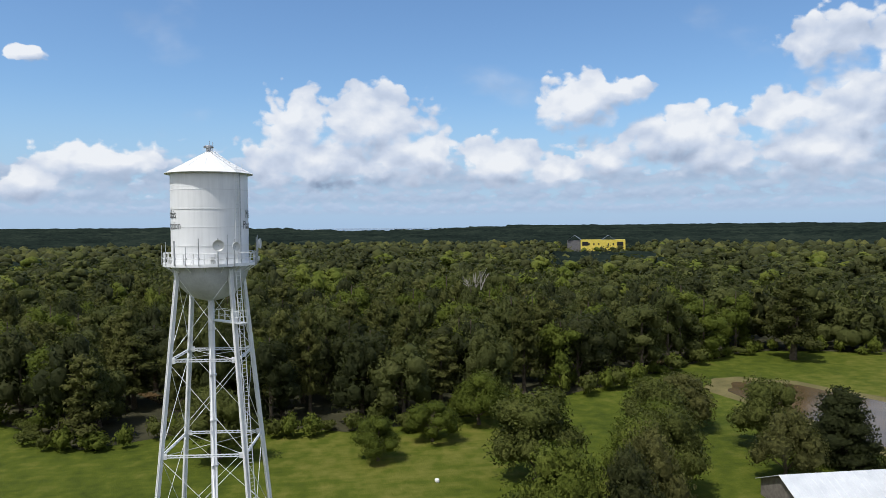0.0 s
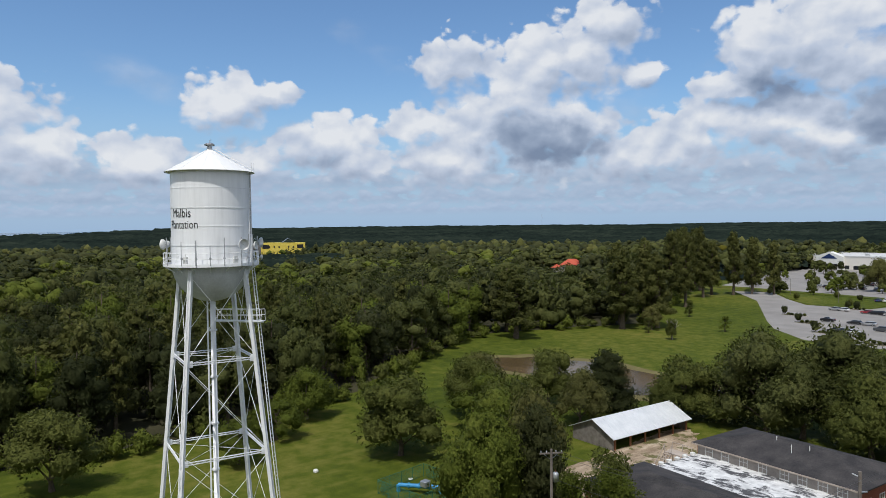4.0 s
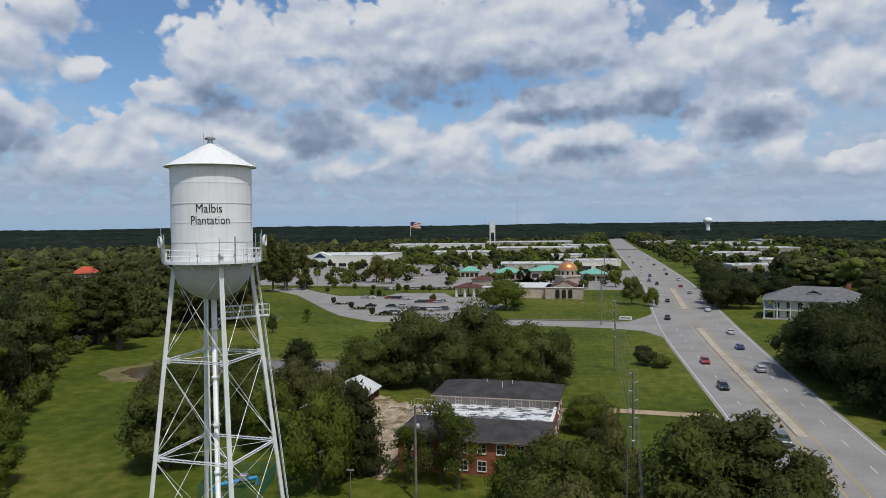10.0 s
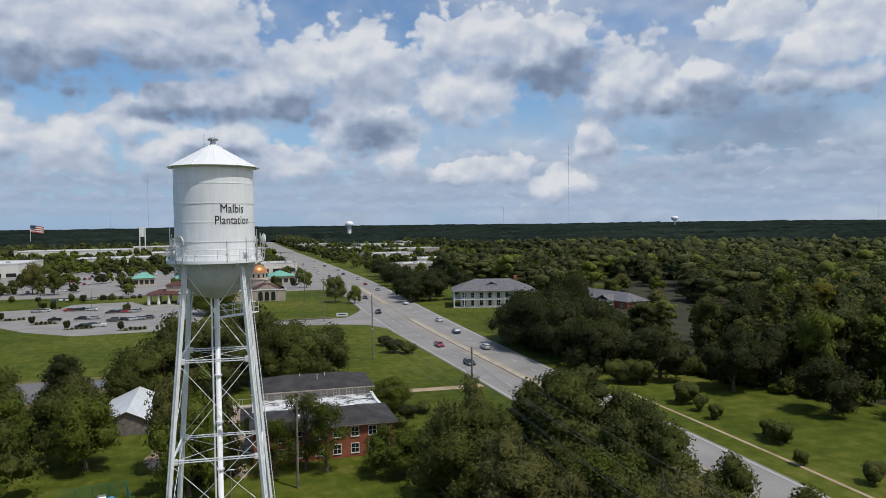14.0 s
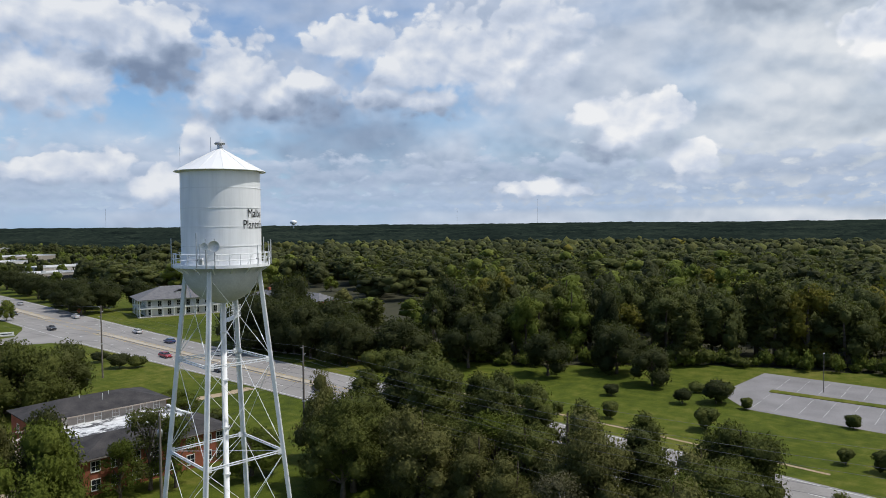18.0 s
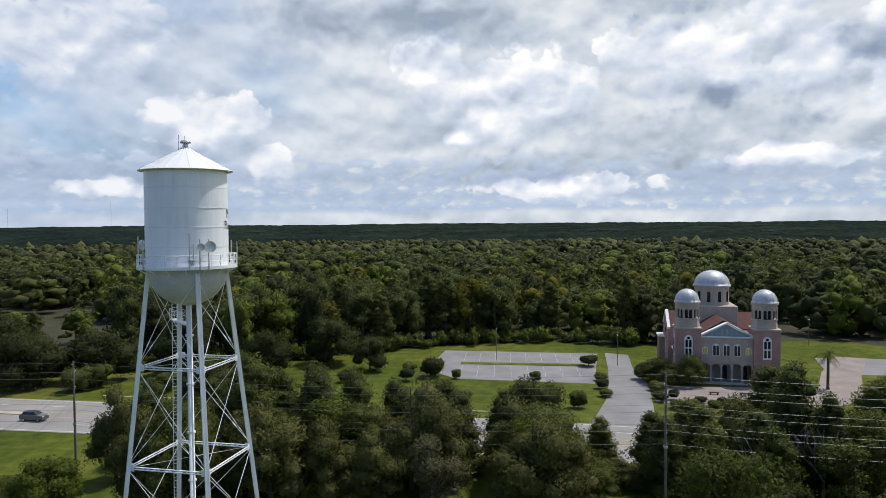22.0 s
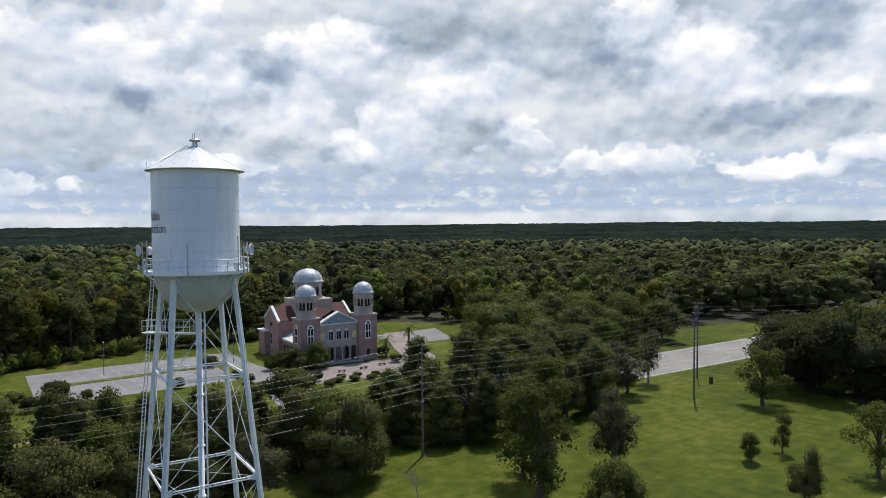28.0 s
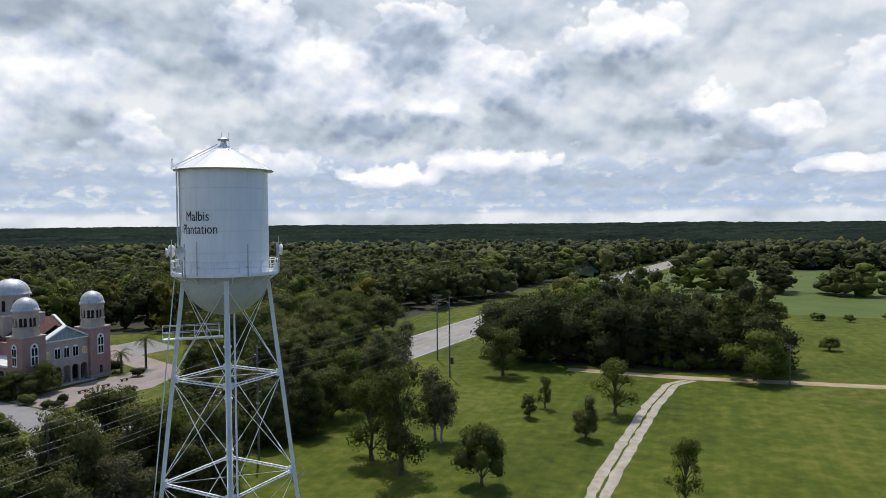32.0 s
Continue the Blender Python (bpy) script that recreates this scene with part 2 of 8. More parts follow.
broad = W.noise(W.vec("MULTIPLY", spot, (0.16, 0.26, 0)), 1.0, 3.0, 0.5, 0.2)
broad_up = W.noise(W.vec("ADD", W.vec("MULTIPLY", spot, (0.16, 0.26, 0)), (-0.04, 0.30, 0)), 1.0, 3.0, 0.5, 0.2)
crowns = W.math("SUBTRACT", swells(grain), swells(W.vec("ADD", grain, (-0.2, 0.75, 0))))

# cumulus heaps: crisp sunlit tops, soft grey undersides
HEAPS = HEAPS_A + HEAPS_B + HEAPS_C + HEAPS_D + BANKS_A + BANKS_B + BANKS_C
core = masses(HEAPS, warped)
core_up = masses(HEAPS, W.vec("ADD", warped, (-0.2, 1.1, 0)))
side = W.math("SUBTRACT", core, core_up)
heaps = W.math("ADD", core, W.math("MULTIPLY", W.math("SUBTRACT", billow, 0.55), 1.7))
blur = W.span(side, -0.35, 0.35, 0.80, 0.26)
body = W.span(heaps, -0.02, blur)
grey = W.math("ADD", masses(SHADED_A + SHADED_B, warped, 0.5), W.math("MULTIPLY", W.math("SUBTRACT", billow, 0.66), 1.0))
shade = W.span(grey, -0.35, 0.85)
tone = W.math("ADD", W.math("ADD", 0.70, W.math("MULTIPLY", side, 0.34)), W.math("ADD", W.math("MULTIPLY", crowns, 0.55), W.math("MULTIPLY", W.math("SUBTRACT", broad, broad_up), 0.9)))
tone = W.math("SUBTRACT", tone, W.math("MULTIPLY", shade, 0.52), use_clamp=True)
SHADES = ((0.0, (0.23, 0.30, 0.44)), (0.35, (0.37, 0.455, 0.61)), (0.66, (0.61, 0.69, 0.84)), (0.95, (0.91, 0.94, 0.99)))
heap_colour = W.ramp(tone, *SHADES)

# blue air, whiter towards the horizon, with a thin broken deck that thickens to the south
haze = W.mix(W.span(height, -0.5, 11.0, 0.88, 0.0), sky_blue, (0.40, 0.575, 0.83))
cover = W.span(bearing, -95.0, 30.0, -0.14, 0.22)
deck = W.noise(W.vec("MULTIPLY", spot, (0.09, 0.15, 0)), 1.0, 5.0, 0.5, 0.1)
deck_cover = W.span(W.math("ADD", deck, cover), 0.44, 0.78)
deck_tone = W.math("ADD", 0.58, W.math("ADD", W.math("MULTIPLY", W.math("SUBTRACT", broad, broad_up), 0.8), W.math("MULTIPLY", crowns, 0.22)))
deck_colour = W.ramp(W.math("SUBTRACT", deck_tone, W.math("MULTIPLY", shade, 0.38), use_clamp=True), *SHADES)
behind = W.mix(W.math("MULTIPLY", deck_cover, 0.86), haze, deck_colour)
# towards the sun the deck closes up, and the thin tops of the heaps shine
sunward = W.math("MULTIPLY", W.span(bearing, 2.0, 50.0), W.span(bearing, 158.0, 178.0, 1.0, 0.0))
veil_tone = W.math("ADD", W.math("ADD", 0.54, W.math("MULTIPLY", W.math("SUBTRACT", broad, broad_up), 1.0)), W.math("ADD", W.math("MULTIPLY", crowns, 0.40), W.math("MULTIPLY", W.math("SUBTRACT", deck, 0.5), 0.9)))
veil_tone = W.math("SUBTRACT", veil_tone, W.math("MULTIPLY", shade, 0.30), use_clamp=True)
veil = W.ramp(veil_tone, (0.08, (0.37, 0.43, 0.51)), (0.40, (0.59, 0.66, 0.75)), (0.75, (0.88, 0.91, 0.94)))
behind = W.mix(W.math("MULTIPLY", sunward, 0.93), behind, veil)
heap_colour = W.vec("MULTIPLY", heap_colour, W.mix(sunward, (1.0, 1.0, 1.0), (1.24, 1.19, 1.12)))
# rows of far cumulus, smaller and paler towards the horizon, each with a flat base
for base, deep, fine, pale in ((0.7, 1.3, 1.5, 0.60), (1.7, 1.8, 1.05, 0.40), (3.0, 2.6, 0.70, 0.22)):
    rise_in = W.math("DIVIDE", W.math("SUBTRACT", height, W.math("ADD", base, W.math("MULTIPLY", broad, 0.8))), deep)
    at = W.vec("ADD", W.vec("MULTIPLY", spot, (0.55 * fine, 1.05 * fine, 0)), (7.3 * base, 0, 0))
    mound = W.math("ADD", W.math("MULTIPLY", W.noise(at, 1.0, 5.0, 0.55, 0.1), 0.9), W.math("MULTIPLY", puffs(at, 1.3), 0.20))
    mound_up = W.noise(W.vec("ADD", at, (-0.05, 0.30, 0)), 1.0, 3.0, 0.5, 0.1)
    seen = W.math("MULTIPLY", W.span(W.math("SUBTRACT", mound, W.math("MULTIPLY", rise_in, 0.24)), 0.37, 0.52), W.span(rise_in, -0.35, 0.12))
    row_tone = W.math("ADD", W.math("ADD", 0.34, W.math("MULTIPLY", rise_in, 0.36)), W.math("MULTIPLY", W.math("SUBTRACT", mound, mound_up), 0.60), use_clamp=True)
    row_colour = W.mix(pale, W.ramp(row_tone, *SHADES), (0.47, 0.62, 0.85))
    behind = W.mix(W.math("MULTIPLY", seen, 0.85), behind, row_colour)

sky_colour = W.mix(W.math("MULTIPLY", body, W.span(sunward, 0.0, 1.0, 0.97, 0.88)), behind, heap_colour)
shine = W.add("ShaderNodeBackground")
W.join(sky_colour, shine.inputs[0])
shine.inputs[1].default_value = 0.94
W.join(shine.outputs[0], W.add("ShaderNodeOutputWorld").inputs[0])

# ---- materials ----
def material(name, rough=0.8, metal=0.0, spec=0.3):
    """A material with a Principled surface; returns it, its nodes and its surface node."""
    m = bpy.data.materials.new(name)
    m.use_nodes = True
    n = Nodes(m.node_tree)
    skin = n.add("ShaderNodeBsdfPrincipled")
    skin.inputs["Roughness"].default_value, skin.inputs["Metallic"].default_value = rough, metal
    skin.inputs["Specular IOR Level"].default_value = spec
    n.join(skin.outputs[0], n.add("ShaderNodeOutputMaterial").inputs[0])
    return m, n, skin


def bump(n, skin, value, strength, distance):
    node = n.add("ShaderNodeBump")
    n.put(node.inputs["Strength"], strength)
    n.put(node.inputs["Distance"], distance)
    n.put(node.inputs["Height"], value)
    n.join(node.outputs[0], skin.inputs["Normal"])


def mottled(name, dark, light, scale=1.0, rough=0.8, metal=0.0, spec=0.3, fine=12.0, relief=0.15, depth=0.02, per_object=0.0):
    """Two colours mixed by coarse and fine noise at sizes of 1/scale and 1/(scale*fine) metres, with a little relief."""
    m, n, skin = material(name, rough, metal, spec)
    at = n.add("ShaderNodeNewGeometry").outputs["Position"]
    big, small = n.noise(at, scale, 5.0), n.noise(at, scale * fine, 3.0)
    mix = n.math("ADD", n.math("MULTIPLY", big, 0.65), n.math("MULTIPLY", small, 0.35))
    if per_object:
        own = n.add("ShaderNodeObjectInfo").outputs["Random"]
        mix = n.math("ADD", mix, n.math("MULTIPLY", n.math("SUBTRACT", own, 0.5), per_object))
    n.join(n.ramp(mix, (0.32, dark), (0.68, light)), skin.inputs["Base Color"])
    if relief:
        bump(n, skin, small, relief, depth)
    return m


def foliage(name, dark, light, tip, through=0.24):
    """Leaves: colour varies from tree to tree, from clump to clump and within the crown; some light passes through."""
    m = bpy.data.materials.new(name)
    m.use_nodes = True
    n = Nodes(m.node_tree)
    geo = n.add("ShaderNodeNewGeometry")
    own = n.add("ShaderNodeObjectInfo").outputs["Random"]
    at = n.noise(geo.outputs["Position"], 0.35, 3.0)
    fine = n.noise(geo.outputs["Position"], 2.6, 4.0, 0.7)
    mix = n.math("ADD", n.math("MULTIPLY", geo.outputs["Random Per Island"], 0.25), n.math("ADD", n.math("MULTIPLY", own, 0.28), n.math("ADD", n.math("MULTIPLY", at, 0.30), n.math("MULTIPLY", fine, 0.38))))
    colour = n.ramp(mix, (0.2, dark), (0.62, light), (0.98, tip))
    skin = n.add("ShaderNodeBsdfPrincipled")
    n.join(colour, skin.inputs["Base Color"])
    skin.inputs["Roughness"].default_value, skin.inputs["Specular IOR Level"].default_value = 0.68, 0.10
    bump(n, skin, fine, 1.0, 0.5)
    glow = n.add("ShaderNodeBsdfTranslucent")
    n.join(n.mix(0.5, colour, (0.15, 0.19, 0.03)), glow.inputs[0])
    both = n.add("ShaderNodeMixShader")
    both.inputs[0].default_value = through
    n.join(skin.outputs[0], both.inputs[1])
    n.join(glow.outputs[0], both.inputs[2])
    n.join(both.outputs[0], n.add("ShaderNodeOutputMaterial").inputs[0])
    return m


def lawn():
    """Mown grass with mowing streaks, dry and lush patches, and bare soil where it thins out."""
    m, n, skin = material("grass", 0.9, 0.0, 0.1)
    at = n.add("ShaderNodeNewGeometry").outputs["Position"]
    patch, spots, blades = n.noise(at, 0.022, 6.0, 0.6), n.noise(at, 0.35, 5.0, 0.6), n.noise(at, 5.0, 3.0)
    streak = n.noise(n.vec("MULTIPLY", at, (0.9, 0.06, 1)), 1.0, 4.0)
    mix = n.math("ADD", n.math("ADD", n.math("MULTIPLY", patch, 0.42), n.math("MULTIPLY", spots, 0.33)), n.math("ADD", n.math("MULTIPLY", blades, 0.13), n.math("MULTIPLY", streak, 0.12)))
    green = n.ramp(mix, (0.38, (0.034, 0.050, 0.006)), (0.50, (0.074, 0.094, 0.010)), (0.62, (0.150, 0.142, 0.030)))
    bare = n.span(n.noise(at, 0.05, 5.0), 0.66, 0.78)
    n.join(n.mix(n.math("MULTIPLY", bare, 0.5), green, (0.20, 0.15, 0.08)), skin.inputs["Base Color"])
    bump(n, skin, n.math("ADD", blades, n.math("MULTIPLY", spots, 2.0)), 0.6, 0.15)
    return m


def sandy_yard():
    """Trodden sand with wheel ruts, dark debris and grass that comes back in patches."""
    m, n, skin = material("sandy_yard", 0.95, 0.0, 0.1)
    at = n.add("ShaderNodeNewGeometry").outputs["Position"]
    sand = n.ramp(n.noise(n.vec("MULTIPLY", at, (0.6, 0.18, 1)), 1.0, 6.0, 0.65), (0.34, (0.20, 0.145, 0.095)), (0.52, (0.36, 0.28, 0.20)), (0.68, (0.52, 0.43, 0.33)))
    tufts = n.span(n.noise(at, 0.33, 6.0, 0.65), 0.52, 0.60)
    litter = n.span(n.noise(at, 1.7, 5.0, 0.6), 0.60, 0.68)
    n.join(n.mix(n.math("MULTIPLY", litter, 0.7), n.mix(n.math("MULTIPLY", tufts, 0.85), sand, (0.085, 0.088, 0.022)), (0.10, 0.075, 0.05)), skin.inputs["Base Color"])
    bump(n, skin, n.noise(at, 1.5, 5.0), 0.5, 0.08)
    return m


def paint_white():
    """Aged white tank paint: runs of dirt below the seams, chalky streaks, a few rust spots."""
    m, n, skin = material("white_paint", 0.42, 0.0, 0.4)
    at = n.add("ShaderNodeNewGeometry").outputs["Position"]
    runs = n.noise(n.vec("MULTIPLY", at, (2.2, 2.2, 0.16)), 1.0, 6.0, 0.65)
    wash = n.noise(at, 0.45, 5.0)
    rust = n.span(n.noise(at, 2.6, 7.0, 0.7), 0.70, 0.80)
    base = n.ramp(n.math("ADD", n.math("MULTIPLY", runs, 0.6), n.math("MULTIPLY", wash, 0.4)), (0.34, (0.76, 0.77, 0.78)), (0.46, (0.84, 0.85, 0.86)), (0.60, (0.90, 0.91, 0.92)))
    n.join(n.mix(n.math("MULTIPLY", rust, 0.45), base, (0.30, 0.20, 0.13)), skin.inputs["Base Color"])
    bump(n, skin, n.noise(at, 3.0, 3.0), 0.08, 0.02)
    return m


def roof_white():
    """White roof paint with brown rust bleeding through in patches along the fall of the roof."""
    m, n, skin = material("roof_paint", 0.45, 0.0, 0.4)
    at = n.add("ShaderNodeNewGeometry").outputs["Position"]
    rust = n.math("MULTIPLY", n.span(n.noise(n.vec("MULTIPLY", at, (1, 1, 0.3)), 1.5, 8.0, 0.72), 0.56, 0.72), n.span(n.noise(at, 0.33, 2.0), 0.42, 0.62))
    n.join(n.mix(n.math("MULTIPLY", rust, 0.8), (0.80, 0.80, 0.79), (0.27, 0.18, 0.12)), skin.inputs["Base Color"])
    bump(n, skin, n.noise(at, 4.0, 3.0), 0.1, 0.02)
    return m


def water():
    m, n, skin = material("pond_water", 0.16, 0.0, 0.30)
    at = n.add("ShaderNodeNewGeometry").outputs["Position"]
    n.join(n.ramp(n.noise(at, 0.08, 4.0), (0.35, (0.085, 0.058, 0.028)), (0.65, (0.135, 0.090, 0.046))), skin.inputs["Base Color"])
    bump(n, skin, n.noise(at, 1.3, 3.0), 0.05, 0.05)
    return m


def peeling():
    """Dark roofing felt under white coating that has come off in patches and runs."""
    m, n, skin = material("peeling_flat_roof", 0.8, 0.0, 0.2)
    at = n.add("ShaderNodeNewGeometry").outputs["Position"]
    flake = n.math("ADD", n.math("MULTIPLY", n.noise(at, 0.45, 6.0, 0.65, 0.6), 0.6), n.math("MULTIPLY", n.noise(n.vec("MULTIPLY", at, (0.5, 2.2, 1)), 1.0, 5.0, 0.6), 0.4))
    white = n.ramp(n.noise(at, 1.2, 4.0), (0.3, (0.50, 0.50, 0.50)), (0.7, (0.76, 0.76, 0.75)))
    n.join(n.mix(n.span(flake, 0.44, 0.52), (0.085, 0.085, 0.09), white), skin.inputs["Base Color"])
    bump(n, skin, flake, 0.3, 0.03)
    return m


# tank bottom: greyer all over than the white shell, mottled at random
BOWL_PAINT = mottled("greyer_bowl_paint", (0.42, 0.43, 0.42), (0.62, 0.63, 0.62), 0.5, 0.5)
GRASS, WHITE, ROOF_WHITE, WATER = lawn(), paint_white(), roof_white(), water()
BAY_WATER = mottled("bay_surface", (0.10, 0.16, 0.22), (0.16, 0.23, 0.30), 0.002, 0.25, 0.0, 0.5)
CROP = mottled("young_crop", (0.048, 0.080, 0.010), (0.088, 0.122, 0.016), 0.05, 0.9, fine=3.0, relief=0.4, depth=0.1)
FLOOR = mottled("forest_floor", (0.020, 0.022, 0.010), (0.060, 0.055, 0.026), 0.12, 0.95)
STEEL = mottled("tower_steel_paint", (0.68, 0.69, 0.70), (0.85, 0.86, 0.86), 0.8, 0.45, 0.0, 0.4)
GALV = mottled("galvanised_steel", (0.38, 0.39, 0.40), (0.58, 0.59, 0.60), 2.0, 0.4, 0.7)
DISH = mottled("dish_shell", (0.62, 0.62, 0.60), (0.78, 0.78, 0.76), 1.5, 0.4)
BLACK = mottled("black_lettering", (0.012, 0.012, 0.014), (0.028, 0.028, 0.03), 2.0, 0.6)
ASPHALT = mottled("asphalt", (0.205, 0.192, 0.18), (0.315, 0.297, 0.28), 0.10, 0.9, fine=25.0)
COURT = mottled("pinkish_paving", (0.20, 0.165, 0.15), (0.32, 0.265, 0.24), 0.2, 0.9, fine=25.0)
LOT = mottled("old_asphalt", (0.17, 0.162, 0.162), (0.275, 0.262, 0.262), 0.14, 0.9, fine=25.0)
TAN_CONCRETE = mottled("stained_concrete", (0.30, 0.25, 0.19), (0.50, 0.44, 0.35), 0.35, 0.9)
CONCRETE = mottled("concrete", (0.33, 0.31, 0.28), (0.50, 0.47, 0.43), 0.3, 0.85)
LINE = mottled("road_paint", (0.45, 0.45, 0.43), (0.72, 0.72, 0.70), 1.2, 0.7)
FAINT_LINE = mottled("worn_bay_paint", (0.26, 0.25, 0.245), (0.52, 0.51, 0.50), 1.2, 0.8)
YELLOW_LINE = mottled("yellow_road_paint", (0.42, 0.28, 0.05), (0.60, 0.42, 0.08), 1.2, 0.7)
DIRT = mottled("dirt", (0.24, 0.17, 0.10), (0.46, 0.36, 0.25), 0.22, 0.95, fine=15.0)
GRAVEL = mottled("pale_gravel", (0.24, 0.205, 0.16), (0.44, 0.40, 0.33), 0.6, 0.95, fine=10.0)
DRY_GRASS = mottled("dry_bank_grass", (0.090, 0.080, 0.026), (0.185, 0.155, 0.060), 0.25, 0.95, fine=10.0, relief=0.5, depth=0.15)
MUD = mottled("pond_bank", (0.055, 0.055, 0.022), (0.12, 0.10, 0.045), 0.3, 0.9)
BARK = mottled("bark", (0.06, 0.045, 0.032), (0.15, 0.12, 0.09), 2.0, 0.95)
PALE_BARK = mottled("bare_wood", (0.24, 0.21, 0.18), (0.42, 0.39, 0.35), 2.0, 0.9)
POLE_WOOD = mottled("pole_wood", (0.12, 0.10, 0.085), (0.24, 0.21, 0.18), 1.2, 0.9)
WIRE = mottled("cable", (0.09, 0.09, 0.095), (0.18, 0.18, 0.19), 1.0, 0.5, 0.5)
WOODLEAF = foliage("woodland_leaves", (0.031, 0.040, 0.013), (0.082, 0.093, 0.027), (0.142, 0.148, 0.050))
OAK = foliage("oak_leaves", (0.036, 0.046, 0.011), (0.100, 0.114, 0.027), (0.172, 0.182, 0.050))
BRIGHT = foliage("bright_leaves", (0.046, 0.062, 0.010), (0.116, 0.144, 0.022), (0.195, 0.212, 0.045), 0.24)
DARKLEAF = foliage("dark_leaves", (0.017, 0.023, 0.009), (0.044, 0.051, 0.018), (0.086, 0.090, 0.034))
BELTLEAF = foliage("olive_leaves", (0.055, 0.057, 0.019), (0.138, 0.136, 0.042), (0.225, 0.212, 0.080))
PINE = foliage("pine_needles", (0.037, 0.043, 0.013), (0.096, 0.101, 0.028), (0.170, 0.168, 0.054))
YELLOWING = foliage("yellowing_leaves", (0.06, 0.062, 0.008), (0.135, 0.122, 0.016), (0.20, 0.17, 0.03), 0.24)
GREYLEAF = foliage("grey_green_leaves", (0.044, 0.044, 0.022), (0.100, 0.094, 0.048), (0.164, 0.148, 0.085))
BRICK = mottled("red_brick", (0.20, 0.060, 0.035), (0.36, 0.125, 0.07), 0.6, 0.85, fine=14.0)
MORTAR = mottled("mortar", (0.30, 0.26, 0.23), (0.42, 0.38, 0.34), 1.5, 0.9)
PINK_BRICK = mottled("pink_brick", (0.30, 0.175, 0.150), (0.42, 0.27, 0.235), 0.5, 0.85, fine=14.0)
CREAM = mottled("cream_stone", (0.34, 0.28, 0.235), (0.48, 0.41, 0.35), 0.6, 0.8)
TRIM = mottled("white_trim", (0.66, 0.66, 0.63), (0.80, 0.80, 0.77), 1.0, 0.6)
SHINGLE = mottled("dark_shingles", (0.018, 0.018, 0.020), (0.075, 0.068, 0.066), 0.45, 0.9, fine=14.0)
ROOF_GREY = mottled("blue_grey_metal", (0.15, 0.18, 0.22), (0.24, 0.28, 0.33), 0.4, 0.6, 0.2)
GREY_SHINGLE = mottled("grey_shingles", (0.10, 0.10, 0.11), (0.19, 0.185, 0.19), 0.7, 0.9, fine=18.0)
CLAY = mottled("clay_tiles", (0.065, 0.030, 0.028), (0.13, 0.056, 0.048), 0.8, 0.85, fine=14.0)
RED_ROOF = mottled("red_roof", (0.36, 0.06, 0.035), (0.52, 0.11, 0.06), 0.5, 0.8)
SILVER = mottled("silver_dome_metal", (0.36, 0.37, 0.39), (0.58, 0.59, 0.61), 1.4, 0.55, 0.30)
WHITE_METAL = mottled("white_sheet_metal", (0.62, 0.64, 0.66), (0.80, 0.81, 0.82), 0.5, 0.4, 0.2)
FLAT_ROOF = peeling()
BLUE_FIELD = mottled("painted_blue_relief", (0.16, 0.26, 0.32), (0.28, 0.40, 0.44), 2.0, 0.7)
BOARDS = mottled("weathered_boards", (0.12, 0.105, 0.095), (0.26, 0.235, 0.21), 1.5, 0.9)
RUSTY = mottled("rusty_posts", (0.18, 0.075, 0.035), (0.30, 0.14, 0.07), 1.5, 0.85)
BLUE_PIPE = mottled("blue_pipe_paint", (0.03, 0.20, 0.42), (0.06, 0.32, 0.58), 2.0, 0.5)
GREEN_FENCE = mottled("green_fence_fabric", (0.02, 0.10, 0.07), (0.04, 0.17, 0.11), 2.0, 0.7)
YELLOW_WALL = mottled("yellow_sheathing", (0.62, 0.47, 0.06), (0.78, 0.63, 0.14), 0.4, 0.7)
TEAL = mottled("teal_metal_roof", (0.12, 0.34, 0.26), (0.22, 0.48, 0.38), 0.5, 0.5)
COPPER = mottled("copper_dome", (0.52, 0.21, 0.08), (0.72, 0.34, 0.14), 0.8, 0.4, 0.5)
STUCCO = mottled("tan_stucco", (0.42, 0.34, 0.26), (0.58, 0.48, 0.38), 0.4, 0.85)
PALE_WALL = mottled("pale_wall", (0.34, 0.30, 0.25), (0.72, 0.69, 0.64), 0.4, 0.8, per_object=0.7)
PALE_ROOF = mottled("pale_membrane_roof", (0.46, 0.46, 0.45), (0.70, 0.70, 0.69), 0.3, 0.7)
DARK = mottled("dark_opening", (0.010, 0.010, 0.011), (0.022, 0.022, 0.024), 1.0, 0.6)
ORANGE = mottled("orange_sign_face", (0.72, 0.13, 0.03), (0.85, 0.20, 0.05), 1.0, 0.5)
TYRE = mottled("tyre_rubber", (0.015, 0.015, 0.015), (0.03, 0.03, 0.03), 3.0, 0.9)


def pane():
    m, n, skin = material("window_glass", 0.06, 0.0, 0.6)
    skin.inputs["Base Color"].default_value = (0.018, 0.022, 0.026, 1)
    return m


GLASS = pane()


def car_paint(name, colour):
    m, n, skin = material(name, 0.28, 0.3, 0.5)
    at = n.add("ShaderNodeNewGeometry").outputs["Position"]
    low = tuple(0.85 * v for v in colour)
    n.join(n.ramp(n.noise(at, 2.0, 3.0), (0.3, low), (0.7, colour)), skin.inputs["Base Color"])
    skin.inputs["Coat Weight"].default_value = 0.6
    return m


PAINTS = [car_paint("paint_" + word, c) for word, c in (("white", (0.75, 0.75, 0.75)), ("black", (0.015, 0.015, 0.018)), ("silver", (0.42, 0.43, 0.45)), ("red", (0.38, 0.02, 0.03)), ("blue", (0.03, 0.06, 0.18)), ("grey", (0.10, 0.105, 0.11)))]

